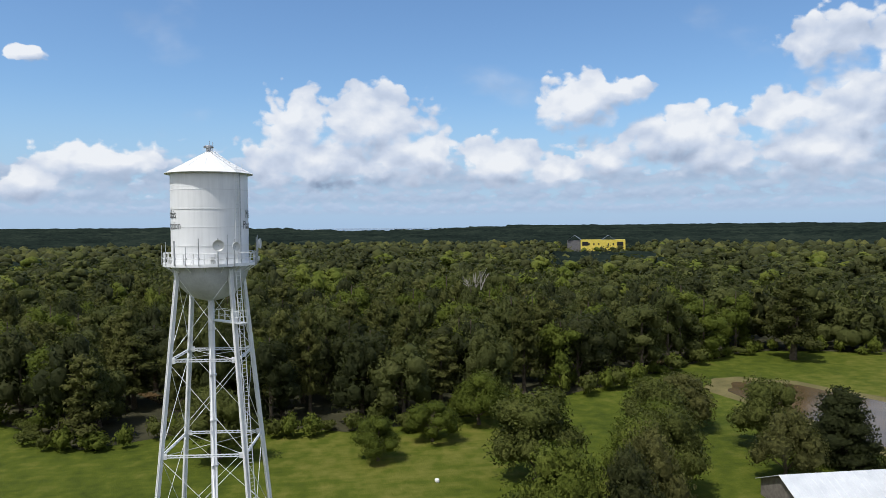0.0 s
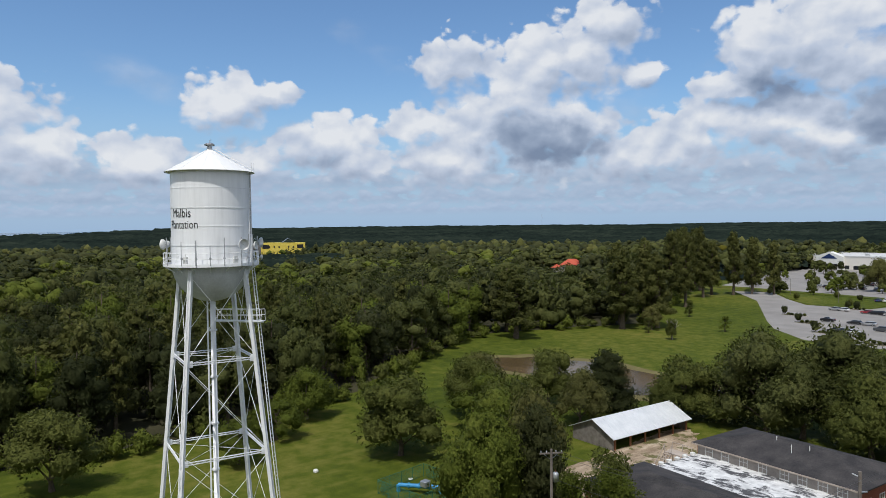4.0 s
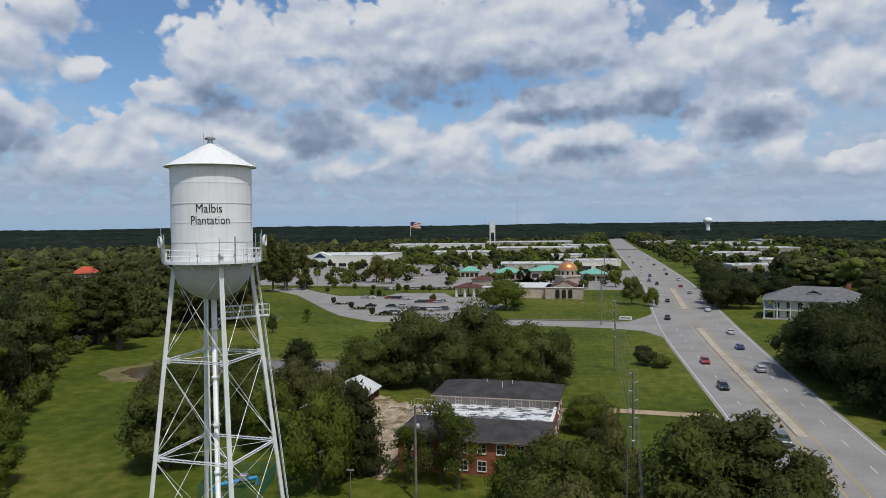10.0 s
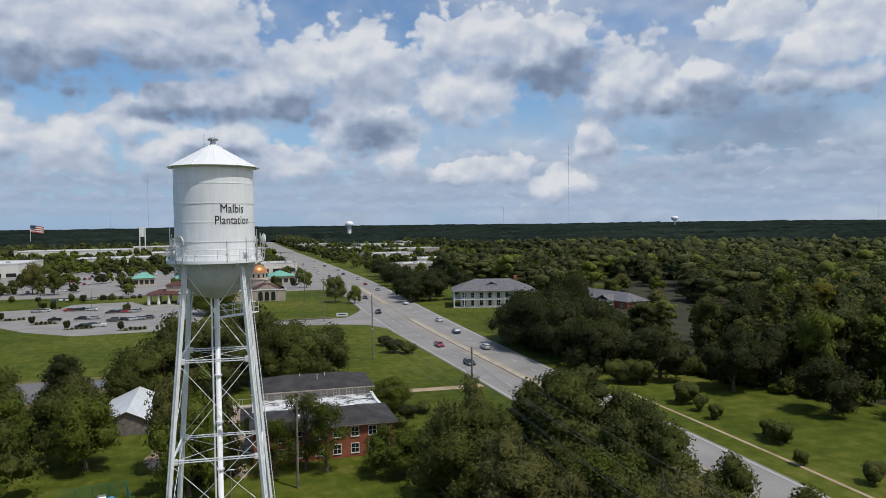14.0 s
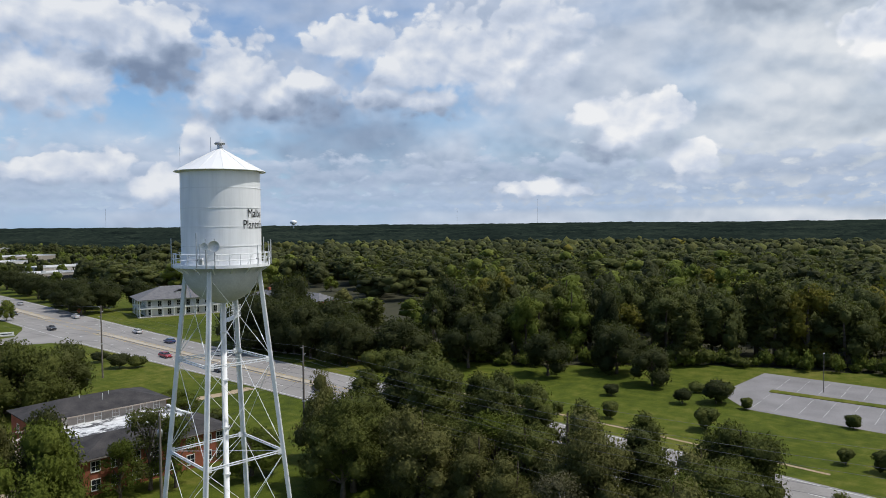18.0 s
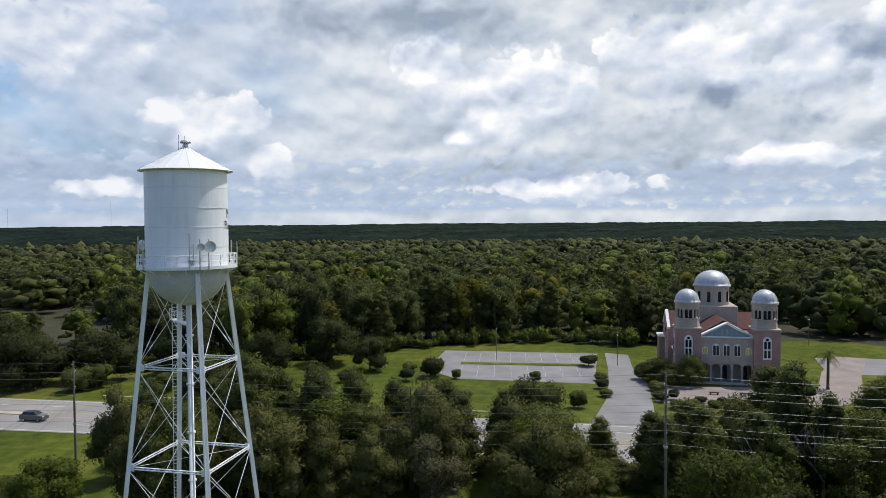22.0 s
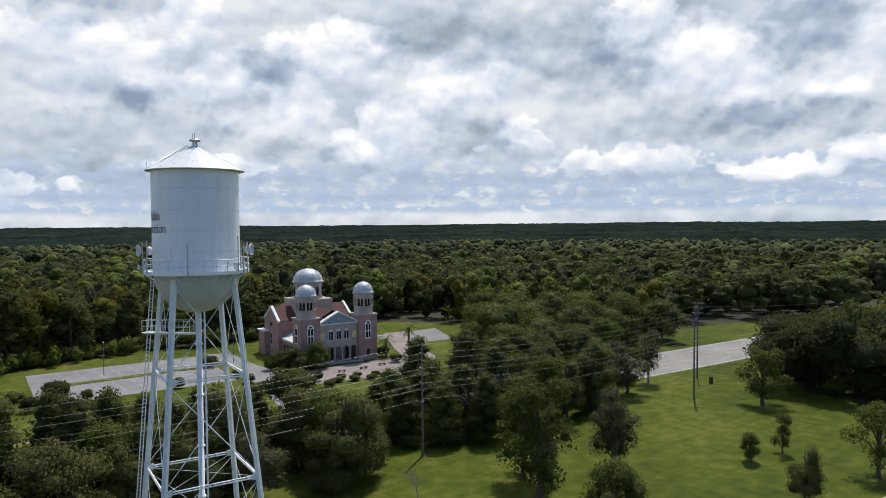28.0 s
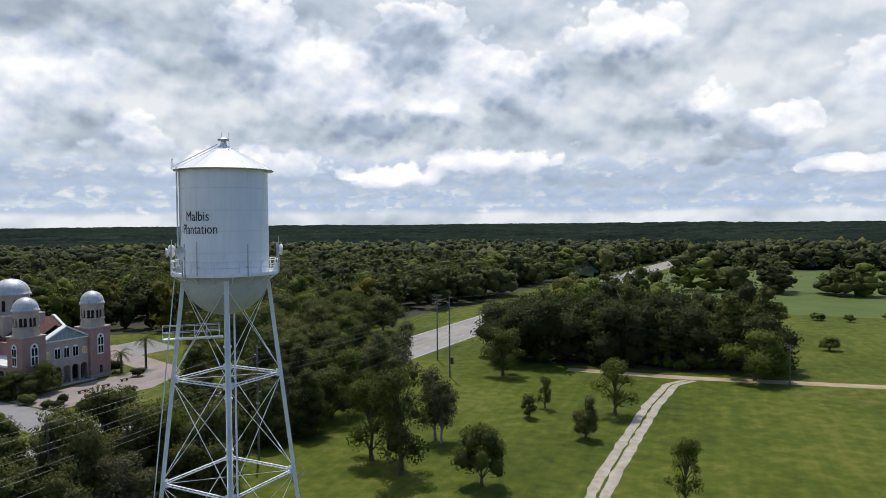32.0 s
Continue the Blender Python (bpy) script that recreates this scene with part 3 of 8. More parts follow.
# ---- building tools ----
def mesh_of(bm, mat, name):
    me = bpy.data.meshes.new(name)
    bm.to_mesh(me)
    bm.free()
    for m in mat if isinstance(mat, (list, tuple)) else [mat]:
        me.materials.append(m)
    return me


def part(name, bm, mat, parent=None, label="", smooth=False):
    """Links a bmesh as one mesh object, under a thing or a part."""
    me = mesh_of(bm, mat, name)
    if smooth:
        me.polygons.foreach_set("use_smooth", [True] * len(me.polygons))
    ob = new(name, me)
    ob.parent = parent
    if label:
        ob["label"] = label
    return ob


def shared(name, me, parent, m=None):
    ob = new(name, me)
    ob.parent = parent
    if m is not None:
        ob.matrix_basis = m
    return ob


def thing(name, m, label, category, group="", kind=""):
    ob = new(name)
    ob.matrix_basis = m
    ob.empty_display_size = 0.5
    return tagged(ob, label, category, group, kind)


def box(bm, x0, y0, z0, x1, y1, z1, m=None):
    vs = [bm.verts.new(p) for p in ((x0, y0, z0), (x1, y0, z0), (x1, y1, z0), (x0, y1, z0), (x0, y0, z1), (x1, y0, z1), (x1, y1, z1), (x0, y1, z1))]
    for f in ((3, 2, 1, 0), (4, 5, 6, 7), (0, 1, 5, 4), (1, 2, 6, 5), (2, 3, 7, 6), (3, 0, 4, 7)):
        bm.faces.new([vs[i] for i in f])
    if m is not None:
        bmesh.ops.transform(bm, matrix=m, verts=vs)
    return bm


def bevelled(bm, size):
    bmesh.ops.bevel(bm, geom=bm.edges[:], offset=size, segments=1, affect="EDGES")
    return bm


def B(*a):
    return box(bmesh.new(), *a)


def rod(bm, p, q, r0, r1=None, n=6, caps=True):
    """A round bar from p to q."""
    p, q = Vector(p), Vector(q)
    r1 = r0 if r1 is None else r1
    turn = (q - p).to_track_quat("Z", "Y").to_matrix()
    rings = [[bm.verts.new(c + turn @ Vector((r * math.cos(math.tau * k / n), r * math.sin(math.tau * k / n), 0))) for k in range(n)] for c, r in ((p, r0), (q, r1))]
    for k in range(n):
        bm.faces.new((rings[0][k], rings[0][(k + 1) % n], rings[1][(k + 1) % n], rings[1][k]))
    if caps:
        bm.faces.new(rings[0][::-1])
        bm.faces.new(rings[1])
    return bm


def beam(bm, p, q, w, h, up=(0, 0, 1)):
    """A square bar from p to q, w wide and h high."""
    p, q = Vector(p), Vector(q)
    d = (q - p).normalized()
    s = d.cross(Vector(up)).normalized() * (w / 2)
    u = s.cross(d).normalized() * (h / 2)
    vs = [bm.verts.new(c + a * s + b * u) for c in (p, q) for a, b in ((-1, -1), (1, -1), (1, 1), (-1, 1))]
    for f in ((0, 1, 2, 3), (7, 6, 5, 4), (0, 4, 5, 1), (1, 5, 6, 2), (2, 6, 7, 3), (3, 7, 4, 0)):
        bm.faces.new([vs[i] for i in f])
    return bm


def turned(bm, outline, n=48, z0=0.0, cx=0.0, cy=0.0):
    """A lathe body from rows of (radius, height)."""
    rings = []
    for r, z in outline:
        if r < 1e-4:
            rings.append([bm.verts.new((cx, cy, z0 + z))])
        else:
            rings.append([bm.verts.new((cx + r * math.cos(math.tau * k / n), cy + r * math.sin(math.tau * k / n), z0 + z)) for k in range(n)])
    for a, b in zip(rings, rings[1:]):
        for k in range(n):
            j = (k + 1) % n
            if len(a) == 1 and len(b) > 1:
                bm.faces.new((a[0], b[j], b[k]))
            elif len(b) == 1 and len(a) > 1:
                bm.faces.new((a[k], a[j], b[0]))
            elif len(a) > 1:
                bm.faces.new((a[k], a[j], b[j], b[k]))
    return bm


def slab(bm, outline, z0, z1):
    """A flat body with that outline (counterclockwise), from z0 up to z1."""
    lo, hi = [bm.verts.new((x, y, z0)) for x, y in outline], [bm.verts.new((x, y, z1)) for x, y in outline]
    bm.faces.new(lo[::-1])
    bm.faces.new(hi)
    for k in range(len(lo)):
        j = (k + 1) % len(lo)
        bm.faces.new((lo[k], lo[j], hi[j], hi[k]))
    return bm


def upright(bm, outline, y0, y1):
    """A body whose outline stands in the x, z plane, from y0 to y1."""
    a, b = [bm.verts.new((x, y0, z)) for x, z in outline], [bm.verts.new((x, y1, z)) for x, z in outline]
    bm.faces.new(a)
    bm.faces.new(b[::-1])
    for k in range(len(a)):
        j = (k + 1) % len(a)
        bm.faces.new((a[j], a[k], b[k], b[j]))
    return bm


def arch(x, z, w, h, n=8):
    """Outline of a round-headed opening whose sill's middle is x, z."""
    r = w / 2
    return [(x - r, z), (x + r, z)] + [(x + r * math.cos(math.pi * k / n), z + h - r + r * math.sin(math.pi * k / n)) for k in range(n + 1)]


def ribbon(name, rows, z, mat, parent=None, thick=0.0):
    """A strip between rows of (left x, left y, right x, right y)."""
    bm = bmesh.new()
    top = [(bm.verts.new((a, b, z)), bm.verts.new((c, d, z))) for a, b, c, d in rows]
    for (a, b), (c, d) in zip(top, top[1:]):
        bm.faces.new((a, b, d, c))
    if thick:
        out = bmesh.ops.extrude_face_region(bm, geom=bm.faces[:])
        bmesh.ops.translate(bm, verts=[v for v in out["geom"] if isinstance(v, bmesh.types.BMVert)], vec=(0, 0, thick))
    bmesh.ops.recalc_face_normals(bm, faces=bm.faces[:])
    if bm.faces and not thick and bm.faces[0] is not None:
        for f in bm.faces:
            if f.normal.z < 0:
                f.normal_flip()
    return part(name, bm, mat, parent)


def patch(name, outline, z, mat, parent=None, thick=0.0):
    bm = bmesh.new()
    if thick:
        slab(bm, outline, z - thick, z)
    else:
        f = bm.faces.new([bm.verts.new((x, y, z)) for x, y in outline])
        f.normal_update()
        if f.normal.z < 0:
            f.normal_flip()
    return part(name, bm, mat, parent)


def wavy(cx, cy, rx, ry, n=40, rough=0.12, seed=0, turn=0.0):
    """An uneven oval."""
    out = []
    for k in range(n):
        a = math.tau * k / n
        s = 1 + rough * noise.noise(Vector((2 * math.cos(a), 2 * math.sin(a), seed * 3.7))) * 2
        x, y = rx * s * math.cos(a), ry * s * math.sin(a)
        out.append((cx + x * math.cos(turn) - y * math.sin(turn), cy + x * math.sin(turn) + y * math.cos(turn)))
    return out

# ---- ground, roads, water ----
def rise(x, y):
    """Height of the land: level round the tower, gently rolling far off."""
    d = math.hypot(x, y)
    k = min(1.0, max(0.0, (d - 900) / 3000))
    return k * k * (3 - 2 * k) * (14 + 8 * noise.noise(Vector((x / 900, y / 900, 0.3))))


def land():
    bm = bmesh.new()
    radii = [0, 60, 140, 240, 360, 520, 720, 1000, 1400, 1900, 2500, 3200, 3900, 4500, 4930]
    n = 96
    rings = [[bm.verts.new((0, 0, 0))]] + [[bm.verts.new((r * math.cos(math.tau * k / n), r * math.sin(math.tau * k / n), rise(r * math.cos(math.tau * k / n), r * math.sin(math.tau * k / n)))) for k in range(n)] for r in radii[1:]]
    for k in range(n):
        bm.faces.new((rings[0][0], rings[1][k], rings[1][(k + 1) % n]))
    for a, b in zip(rings[1:], rings[2:]):
        for k in range(n):
            bm.faces.new((a[k], b[k], b[(k + 1) % n], a[(k + 1) % n]))
    return part("ground", bm, GRASS, smooth=True)


tagged(land(), "wide level land under green mown grass", "ground", kind="structure")

# the highway's two edges: y, x of the west edge, x of the east edge
EDGES = [(-1500, -146, -122), (-900, -66, -44), (-690, -34, -14), (-490, -5, 14), (-205, 29, 48), (-141, 35, 54), (-28, 50, 70.5), (35, 57, 77), (85, 59.5, 80), (150, 61, 86), (200, 64, 91), (270, 72, 99), (350, 79, 108), (522, 90, 120), (916, 113, 143), (1700, 162, 192)]


def edge(y, side):
    return float(np.interp(y, [e[0] for e in EDGES], [e[1 + side] for e in EDGES]))


def across(y, k):
    """x at a share k of the way from the west edge to the east edge, smoothed along the road."""
    total = 0.0
    for dy in (-40, -20, 0, 20, 40):
        total += edge(y + dy, 0) * (1 - k) + edge(y + dy, 1) * k
    return total / 5


road = ribbon("road", [(across(y, 0), y, across(y, 1), y) for y in range(-1440, 900, 15)], 0.035, ASPHALT)
tagged(road, "long straight four-lane highway of grey asphalt", "road", kind="structure")
for k, name in ((0.035, "edge_line"), (0.965, "edge_line")):
    ribbon(name, [(across(y, k) - 0.09, y, across(y, k) + 0.09, y) for y in range(-700, 900, 15)], 0.05, LINE, road)
for k in (0.43, 0.57):
    ribbon("centre_line", [(across(y, k) - 0.08, y, across(y, k) + 0.08, y) for y in range(-700, 900, 15)], 0.05, YELLOW_LINE, road)
dash = bmesh.new()
for k in (0.23, 0.77):
    for y in range(-300, 600, 12):
        a, b = across(y, k), across(y + 3, k)
        dash.faces.new([dash.verts.new(p) for p in ((a - 0.08, y, 0.052), (a + 0.08, y, 0.052), (b + 0.08, y + 3, 0.052), (b - 0.08, y + 3, 0.052))])
tagged(part("lane_dash", dash, LINE, road), kind="stuff")
for name, stretch in (("far_road_north", range(870, 1500, 30)), ("far_road_south", range(-960, -800, 30))):
    bm, last = bmesh.new(), None
    for y in stretch:
        pair = [bm.verts.new((across(y, k), y, rise(across(y, k), y) + 0.5)) for k in (0, 1)]
        if last:
            bm.faces.new((last[0], last[1], pair[1], pair[0]))
        last = pair
    tagged(part(name, bm, ASPHALT), "grey highway running on to the horizon", "road", kind="structure")
median = ribbon("median_kerb", [(across(y, 0.47) - 0.2, y, across(y, 0.53) + 0.2, y) for y in range(64, 190, 6)], 0.0, TAN_CONCRETE, thick=0.18)
tagged(median, "narrow raised concrete median with a pale kerb", "kerb", kind="structure")
median2 = ribbon("median_kerb", [(across(y, 0.47) - 0.4, y, across(y, 0.53) + 0.4, y) for y in range(235, 330, 6)], 0.0, TAN_CONCRETE, thick=0.18)
tagged(median2, "narrow raised concrete median with a pale kerb", "kerb", kind="structure")

# shop entrance road with its kerbs, and the lane past the brick building
entrance = patch("side_road", [(-52, 214), (-20, 203), (0, 190), (12, 187), (30, 185), (48, 182), (58, 176), (63, 162), (66, 175), (70, 210), (72, 236), (64, 214), (56, 199), (40, 196), (14, 198), (4, 208), (-4, 222), (-14, 240), (-40, 236)], 0.03, ASPHALT)
tagged(entrance, "curving grey asphalt entrance road off the highway", "road", kind="structure")
tagged(ribbon("driveway", [(x, 75.2 + 0.8 * math.sin(x * 0.2), x, 78.2 + 0.8 * math.sin(x * 0.2)) for x in range(28, 60, 3)], 0.028, DIRT), "pale dirt driveway from the highway to the brick building", "driveway", kind="structure")
yard = patch("dirt_yard", [(x + 0.9 * noise.noise(Vector((x * 0.9, y * 0.9, 3.0))), y + 1.3 * noise.noise(Vector((x * 0.8, y * 0.8, 8.0)))) for x, y in wavy(0.5, 63, 8.2, 21, 160, 0.38, 2, 0.05)], 0.022, sandy_yard())
tagged(yard, "bare sandy yard between barn and brick building", "dirt yard", kind="structure")

# two-track gravel lane and the dirt road that it joins
lane = bmesh.new()
track = [(-22.2, -51.5), (-23.6, -70), (-25.6, -95), (-28.5, -116), (-33, -123)]
for side in (-0.95, 0.95):
    last = None
    for k in range(61):
        y = -38 - k * 1.4
        x = float(np.interp(-y, [-p[1] for p in track], [p[0] for p in track])) + side + 0.25 * noise.noise(Vector((y * 0.2, side, 0)))
        w = 0.78 + 0.35 * noise.noise(Vector((y * 0.35, side, 4)))
        pair = (lane.verts.new((x - w, y, 0.024)), lane.verts.new((x + w, y, 0.024)))
        if last:
            lane.faces.new((last[0], last[1], pair[1], pair[0]))
        last = pair
for f in lane.faces:
    f.normal_update()
    if f.normal.z < 0:
        f.normal_flip()
tagged(part("gravel_lane", lane, GRAVEL), "two pale gravel wheel tracks across the lawn", "lane", kind="structure")
tagged(ribbon("dirt_road", [(x, -125.5 - 0.10 * abs(x + 30) ** 0.9 + 0.02 * x, x, -121.6 - 0.10 * abs(x + 30) ** 0.9 + 0.02 * x) for x in range(-160, 2, 6)], 0.020, DIRT), "brown dirt road along the edge of the woods", "dirt road", kind="structure")

# ponds and creek
bank = patch("pond_bank", wavy(-49, 107, 36.5, 16.0, 56, 0.16, 1, 0.10), 0.016, DRY_GRASS)
tagged(bank, "dry yellowed grass bank round the pond", "bank", kind="structure")
pond = patch("water", wavy(-49, 107, 31, 12.2, 56, 0.16, 1, 0.10), 0.03, WATER)
tagged(pond, "shallow brown farm pond", "pond", kind="structure")
tagged(ribbon("creek", [(-110 + 1.0 * k, 118 - 2.4 * k + 3 * math.sin(k * 0.5), -105 + 1.0 * k, 118 - 2.4 * k + 3 * math.sin(k * 0.5)) for k in range(0, 18)], 0.03, WATER), "narrow brown creek at the edge of the woods", "creek", kind="structure")
tagged(ribbon("creek_pool", [(-96 + 2.4 * k, -30 + 1.6 * k, -94 + 2.4 * k, -25 + 1.6 * k) for k in range(0, 13)], 0.03, WATER), "strip of grey water between trees", "creek", kind="structure")

# ground under the woods, in sheets that follow their edges
WEST_EDGE = [(-400, -230), (-150, -165), (-110, -135), (-60, -88), (-29, -52), (-15, -57), (0, -57), (20, -54), (35, -57), (55, -66), (80, -80), (115, -101), (130, -107), (153, -99), (170, -93), (188, -86), (210, -100), (260, -122), (310, -155), (420, -215), (520, -300), (700, -520)]
EAST_EDGE = [(-600, 24), (-300, 52), (-230, 62), (-180, 72), (-160, 86), (-142, 132), (-128, 152), (-116, 156), (-60, 145), (-43, 152), (-8, 142), (17, 128), (40, 109), (68, 104), (83, 98), (110, 92), (135, 104), (165, 138), (225, 160), (300, 150), (420, 150), (900, 190)]


def west_edge(y):
    return float(np.interp(y, [p[0] for p in WEST_EDGE], [p[1] for p in WEST_EDGE]))


def east_edge(y):
    return float(np.interp(y, [p[0] for p in EAST_EDGE], [p[1] for p in EAST_EDGE]))


tagged(ribbon("woodland_floor", [(-900, y, west_edge(y) - 3 + 3 * noise.noise(Vector((0, y * 0.1, 0))), y) for y in range(-400, 700, 6)], 0.012, FLOOR), "dark leaf litter under the woods", "woodland floor", kind="structure")
tagged(ribbon("woodland_floor", [(east_edge(y) + 4 + 3 * noise.noise(Vector((5, y * 0.1, 0))), y, 900, y) for y in range(-600, 900, 6)], 0.012, FLOOR), "dark leaf litter under the woods", "woodland floor", kind="structure")
tagged(patch("woodland_floor", [(-52, -136), (-30, -131), (8, -131), (24, -150), (22, -240), (6, -276), (-14, -272), (-10, -190), (-52, -184)], 0.014, FLOOR), "dark leaf litter under the southern woods", "woodland floor", kind="structure")
field = patch("crop_field", [(-18, -278), (-60, -252), (-150, -246), (-195, -400), (-160, -535), (-24, -535), (-8, -440), (-6, -330)], 0.018, CROP)
tagged(field, "level bright green crop field", "field", kind="structure")

# church parking, drive and forecourt
lot = patch("parking_lot", [(103, -15), (113, -7), (138.5, -9.5), (135.5, -51), (99.5, -46)], 0.026, LOT)
tagged(lot, "worn grey asphalt parking lot beside the church", "parking lot", kind="structure")
island = patch("grass_strip", [(119.5, -15), (122, -15), (120.8, -46), (118.2, -46)], 0.12, GRASS, thick=0.12)
tagged(island, "kerbed grass strip in the parking lot", "grass strip", kind="structure")
for x0, x1 in ((105, 111.5), (112.5, 118), (123, 129), (130, 135.5)):
    for k in range(8):
        y = -15.5 - 4.0 * k
        ribbon("bay_line", [(x0 + 0.3, y, x0 + 0.3, y - 0.12), (x1 - 0.3, y - 0.1, x1 - 0.3, y - 0.22)], 0.034, FAINT_LINE, lot)
drive = patch("drive", [(66, -40), (72, -42.5), (86, -46.5), (100, -49), (114.8, -51), (136.8, -53.2), (134, -59), (117, -57.2), (100, -57.5), (86.8, -55.7), (73, -53.5), (66, -52)], 0.024, LOT)
tagged(drive, "pale worn drive from the highway to the church", "drive", kind="structure")
court = patch("forecourt", [(84, -56), (99, -58), (97, -92), (114, -100), (134, -112), (132, -119), (110, -107), (92, -99), (84, -92), (80, -78)], 0.028, COURT)
tagged(court, "worn asphalt forecourt before the church", "forecourt", kind="structure")
tagged(ribbon("footpath", [(across(y, 1) + 4.5, y, across(y, 1) + 5.2, y) for y in range(-34, 62, 4)], 0.024, DIRT), "narrow worn footpath beside the highway", "footpath", kind="structure")
for name, outline, words in (("church_back_lot", [(113, -101), (132, -106), (131, -131), (110, -121)], "second asphalt lot behind the church"),):
    tagged(patch(name, outline, 0.027, LOT), words, "road", kind="structure")

# shop parking to the north
for outline in ([(-128, 318), (-98, 284), (-76, 246), (-63, 223.5), (-53, 208), (-36, 192), (-14, 192), (2, 200), (8, 250), (-8, 282), (-18, 278), (-25, 298), (-50, 298), (-52, 285), (-76, 283), (-92, 300), (-112, 326)], [(-150, 345), (-20, 330), (20, 350), (10, 560), (-200, 560)], [(-5, 318), (72, 318), (92, 470), (20, 470)]):
    tagged(patch("shop_parking_lot", outline, 0.026, ASPHALT), "wide grey shopping-centre parking lot", "parking lot", kind="structure")
for outline in ([(-110, 326), (-92, 301), (-76, 284), (-53, 286), (-52, 299), (-28, 300), (-30, 312), (-80, 322)], [(-150, 336), (-30, 322), (-26, 330), (-148, 344)]):
    tagged(patch("planted_island", outline, 0.14, GRASS, thick=0.13), "kerbed grass island in the parking lot", "grass island", kind="structure")

for x, y, rx, ry in ((-63.8, 246, 5.2, 2.4), (-50.4, 228, 5.6, 2.2), (-36.5, 209.5, 5.4, 2.0), (-18.7, 198.5, 5.2, 2.0), (-55.4, 280, 6.5, 1.6), (-22.2, 258.6, 5.5, 1.8)):
    rim = patch("planted_island", wavy(x, y, rx, ry, 26, 0.05, int(x)), 0.15, CONCRETE, thick=0.14)
    tagged(rim, "kerbed shrub bed in the parking lot", "planting bed", kind="structure")
    patch("soil", wavy(x, y, rx - 0.3, ry - 0.3, 26, 0.05, int(x)), 0.155, MUD, rim)

# ---- water tower ----
TANK_R = 3.27
LEG_TURNS = [52.4 + 90 * k for k in range(4)]


def spoke(deg, r, z):
    return Vector((r * math.sin(radians(deg)), r * math.cos(radians(deg)), z))


def leg_r(z):
    return 4.03 + (24.2 - z) * 0.115


tower = thing("water_tower", pose(0, 0, 0), "white steel water tower on four braced legs with black lettering", "water tower")
bowl = [(TANK_R * math.sin(a), -TANK_R * math.cos(a)) for a in [math.pi / 2 * k / 14 for k in range(15)]]
bowl[0] = (0.0, -TANK_R)
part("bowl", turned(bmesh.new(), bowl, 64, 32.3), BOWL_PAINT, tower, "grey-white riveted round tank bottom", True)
SEAMS = [32.3, 33.95, 35.55, 37.1, 38.75, 40.25]
for k, (a, b) in enumerate(zip(SEAMS, SEAMS[1:])):
    r = TANK_R + (0.012 if k % 2 else 0.0)
    part("shell_course", turned(bmesh.new(), [(r, a), (r, b)], 72), WHITE, tower, smooth=True)
    part("seam", turned(bmesh.new(), [(TANK_R + 0.0, b - 0.03), (TANK_R + 0.028, b - 0.03), (TANK_R + 0.028, b + 0.03), (TANK_R, b + 0.03)], 72), STEEL, tower)
roof_bm = bmesh.new()
turned(roof_bm, [(3.74, 40.16), (3.77, 40.20), (0.0, 42.30)], 24)
turned(roof_bm, [(TANK_R - 0.05, 40.20), (3.74, 40.16)], 24)
roof = part("roof", roof_bm, ROOF_WHITE, tower, "white conical roof with rust bleeding through")
for k in range(12):
    a = 360 / 12 * k
    part("roof_rib", beam(bmesh.new(), spoke(a, 3.76, 40.215), spoke(a, 0.2, 42.20), 0.05, 0.02), ROOF_WHITE, roof)
vent = part("vent", turned(bmesh.new(), [(0.0, 42.1), (0.24, 42.1), (0.22, 42.45), (0.20, 42.5), (0.42, 42.52), (0.45, 42.62), (0.30, 42.74), (0.0, 42.78)], 16), GALV, tower, "weathered metal roof vent")
part("roof_rod", rod(bmesh.new(), spoke(-70, 0.75, 41.8), spoke(-70, 0.75, 43.1), 0.025), GALV, tower)
part("vent_rod", rod(bmesh.new(), (0.12, 0.1, 42.7), (0.12, 0.1, 43.15), 0.02), GALV, tower)
# balcony
part("balcony_floor", turned(bmesh.new(), [(TANK_R, 32.18), (3.98, 32.18), (3.98, 32.44), (3.93, 32.44), (3.93, 32.28), (TANK_R, 32.28)], 64), WHITE, tower, "narrow white balcony ring round the tank")
for z in (32.85, 33.32):
    ring = bmesh.new()
    turned(ring, [(3.93, z - 0.025), (3.98, z), (3.93, z + 0.025), (3.88, z), (3.93, z - 0.025)], 64)
    part("rail", ring, STEEL, tower)
post = mesh_of(rod(bmesh.new(), (0, 0, 32.3), (0, 0, 33.34), 0.03, n=5), STEEL, "rail_post")
for k in range(28):
    shared("rail_post", post, tower, Matrix.Translation(spoke(360 / 28 * k, 3.93, 0)))
bracket = mesh_of(beam(bmesh.new(), (0, 3.2, 31.7), (0, 3.95, 32.2), 0.06, 0.1), STEEL, "bracket")
for k in range(16):
    shared("bracket", bracket, tower, pose(0, 0, 0, 0, 0, 360 / 16 * k))
brace = mesh_of(beam(bmesh.new(), (0, 3.93, 33.3), (0.55, 3.89, 32.45), 0.03, 0.03), STEEL, "rail_brace")
for k in range(14):
    shared("rail_brace", brace, tower, pose(0, 0, 0, 0, 0, 360 / 14 * k + 4))


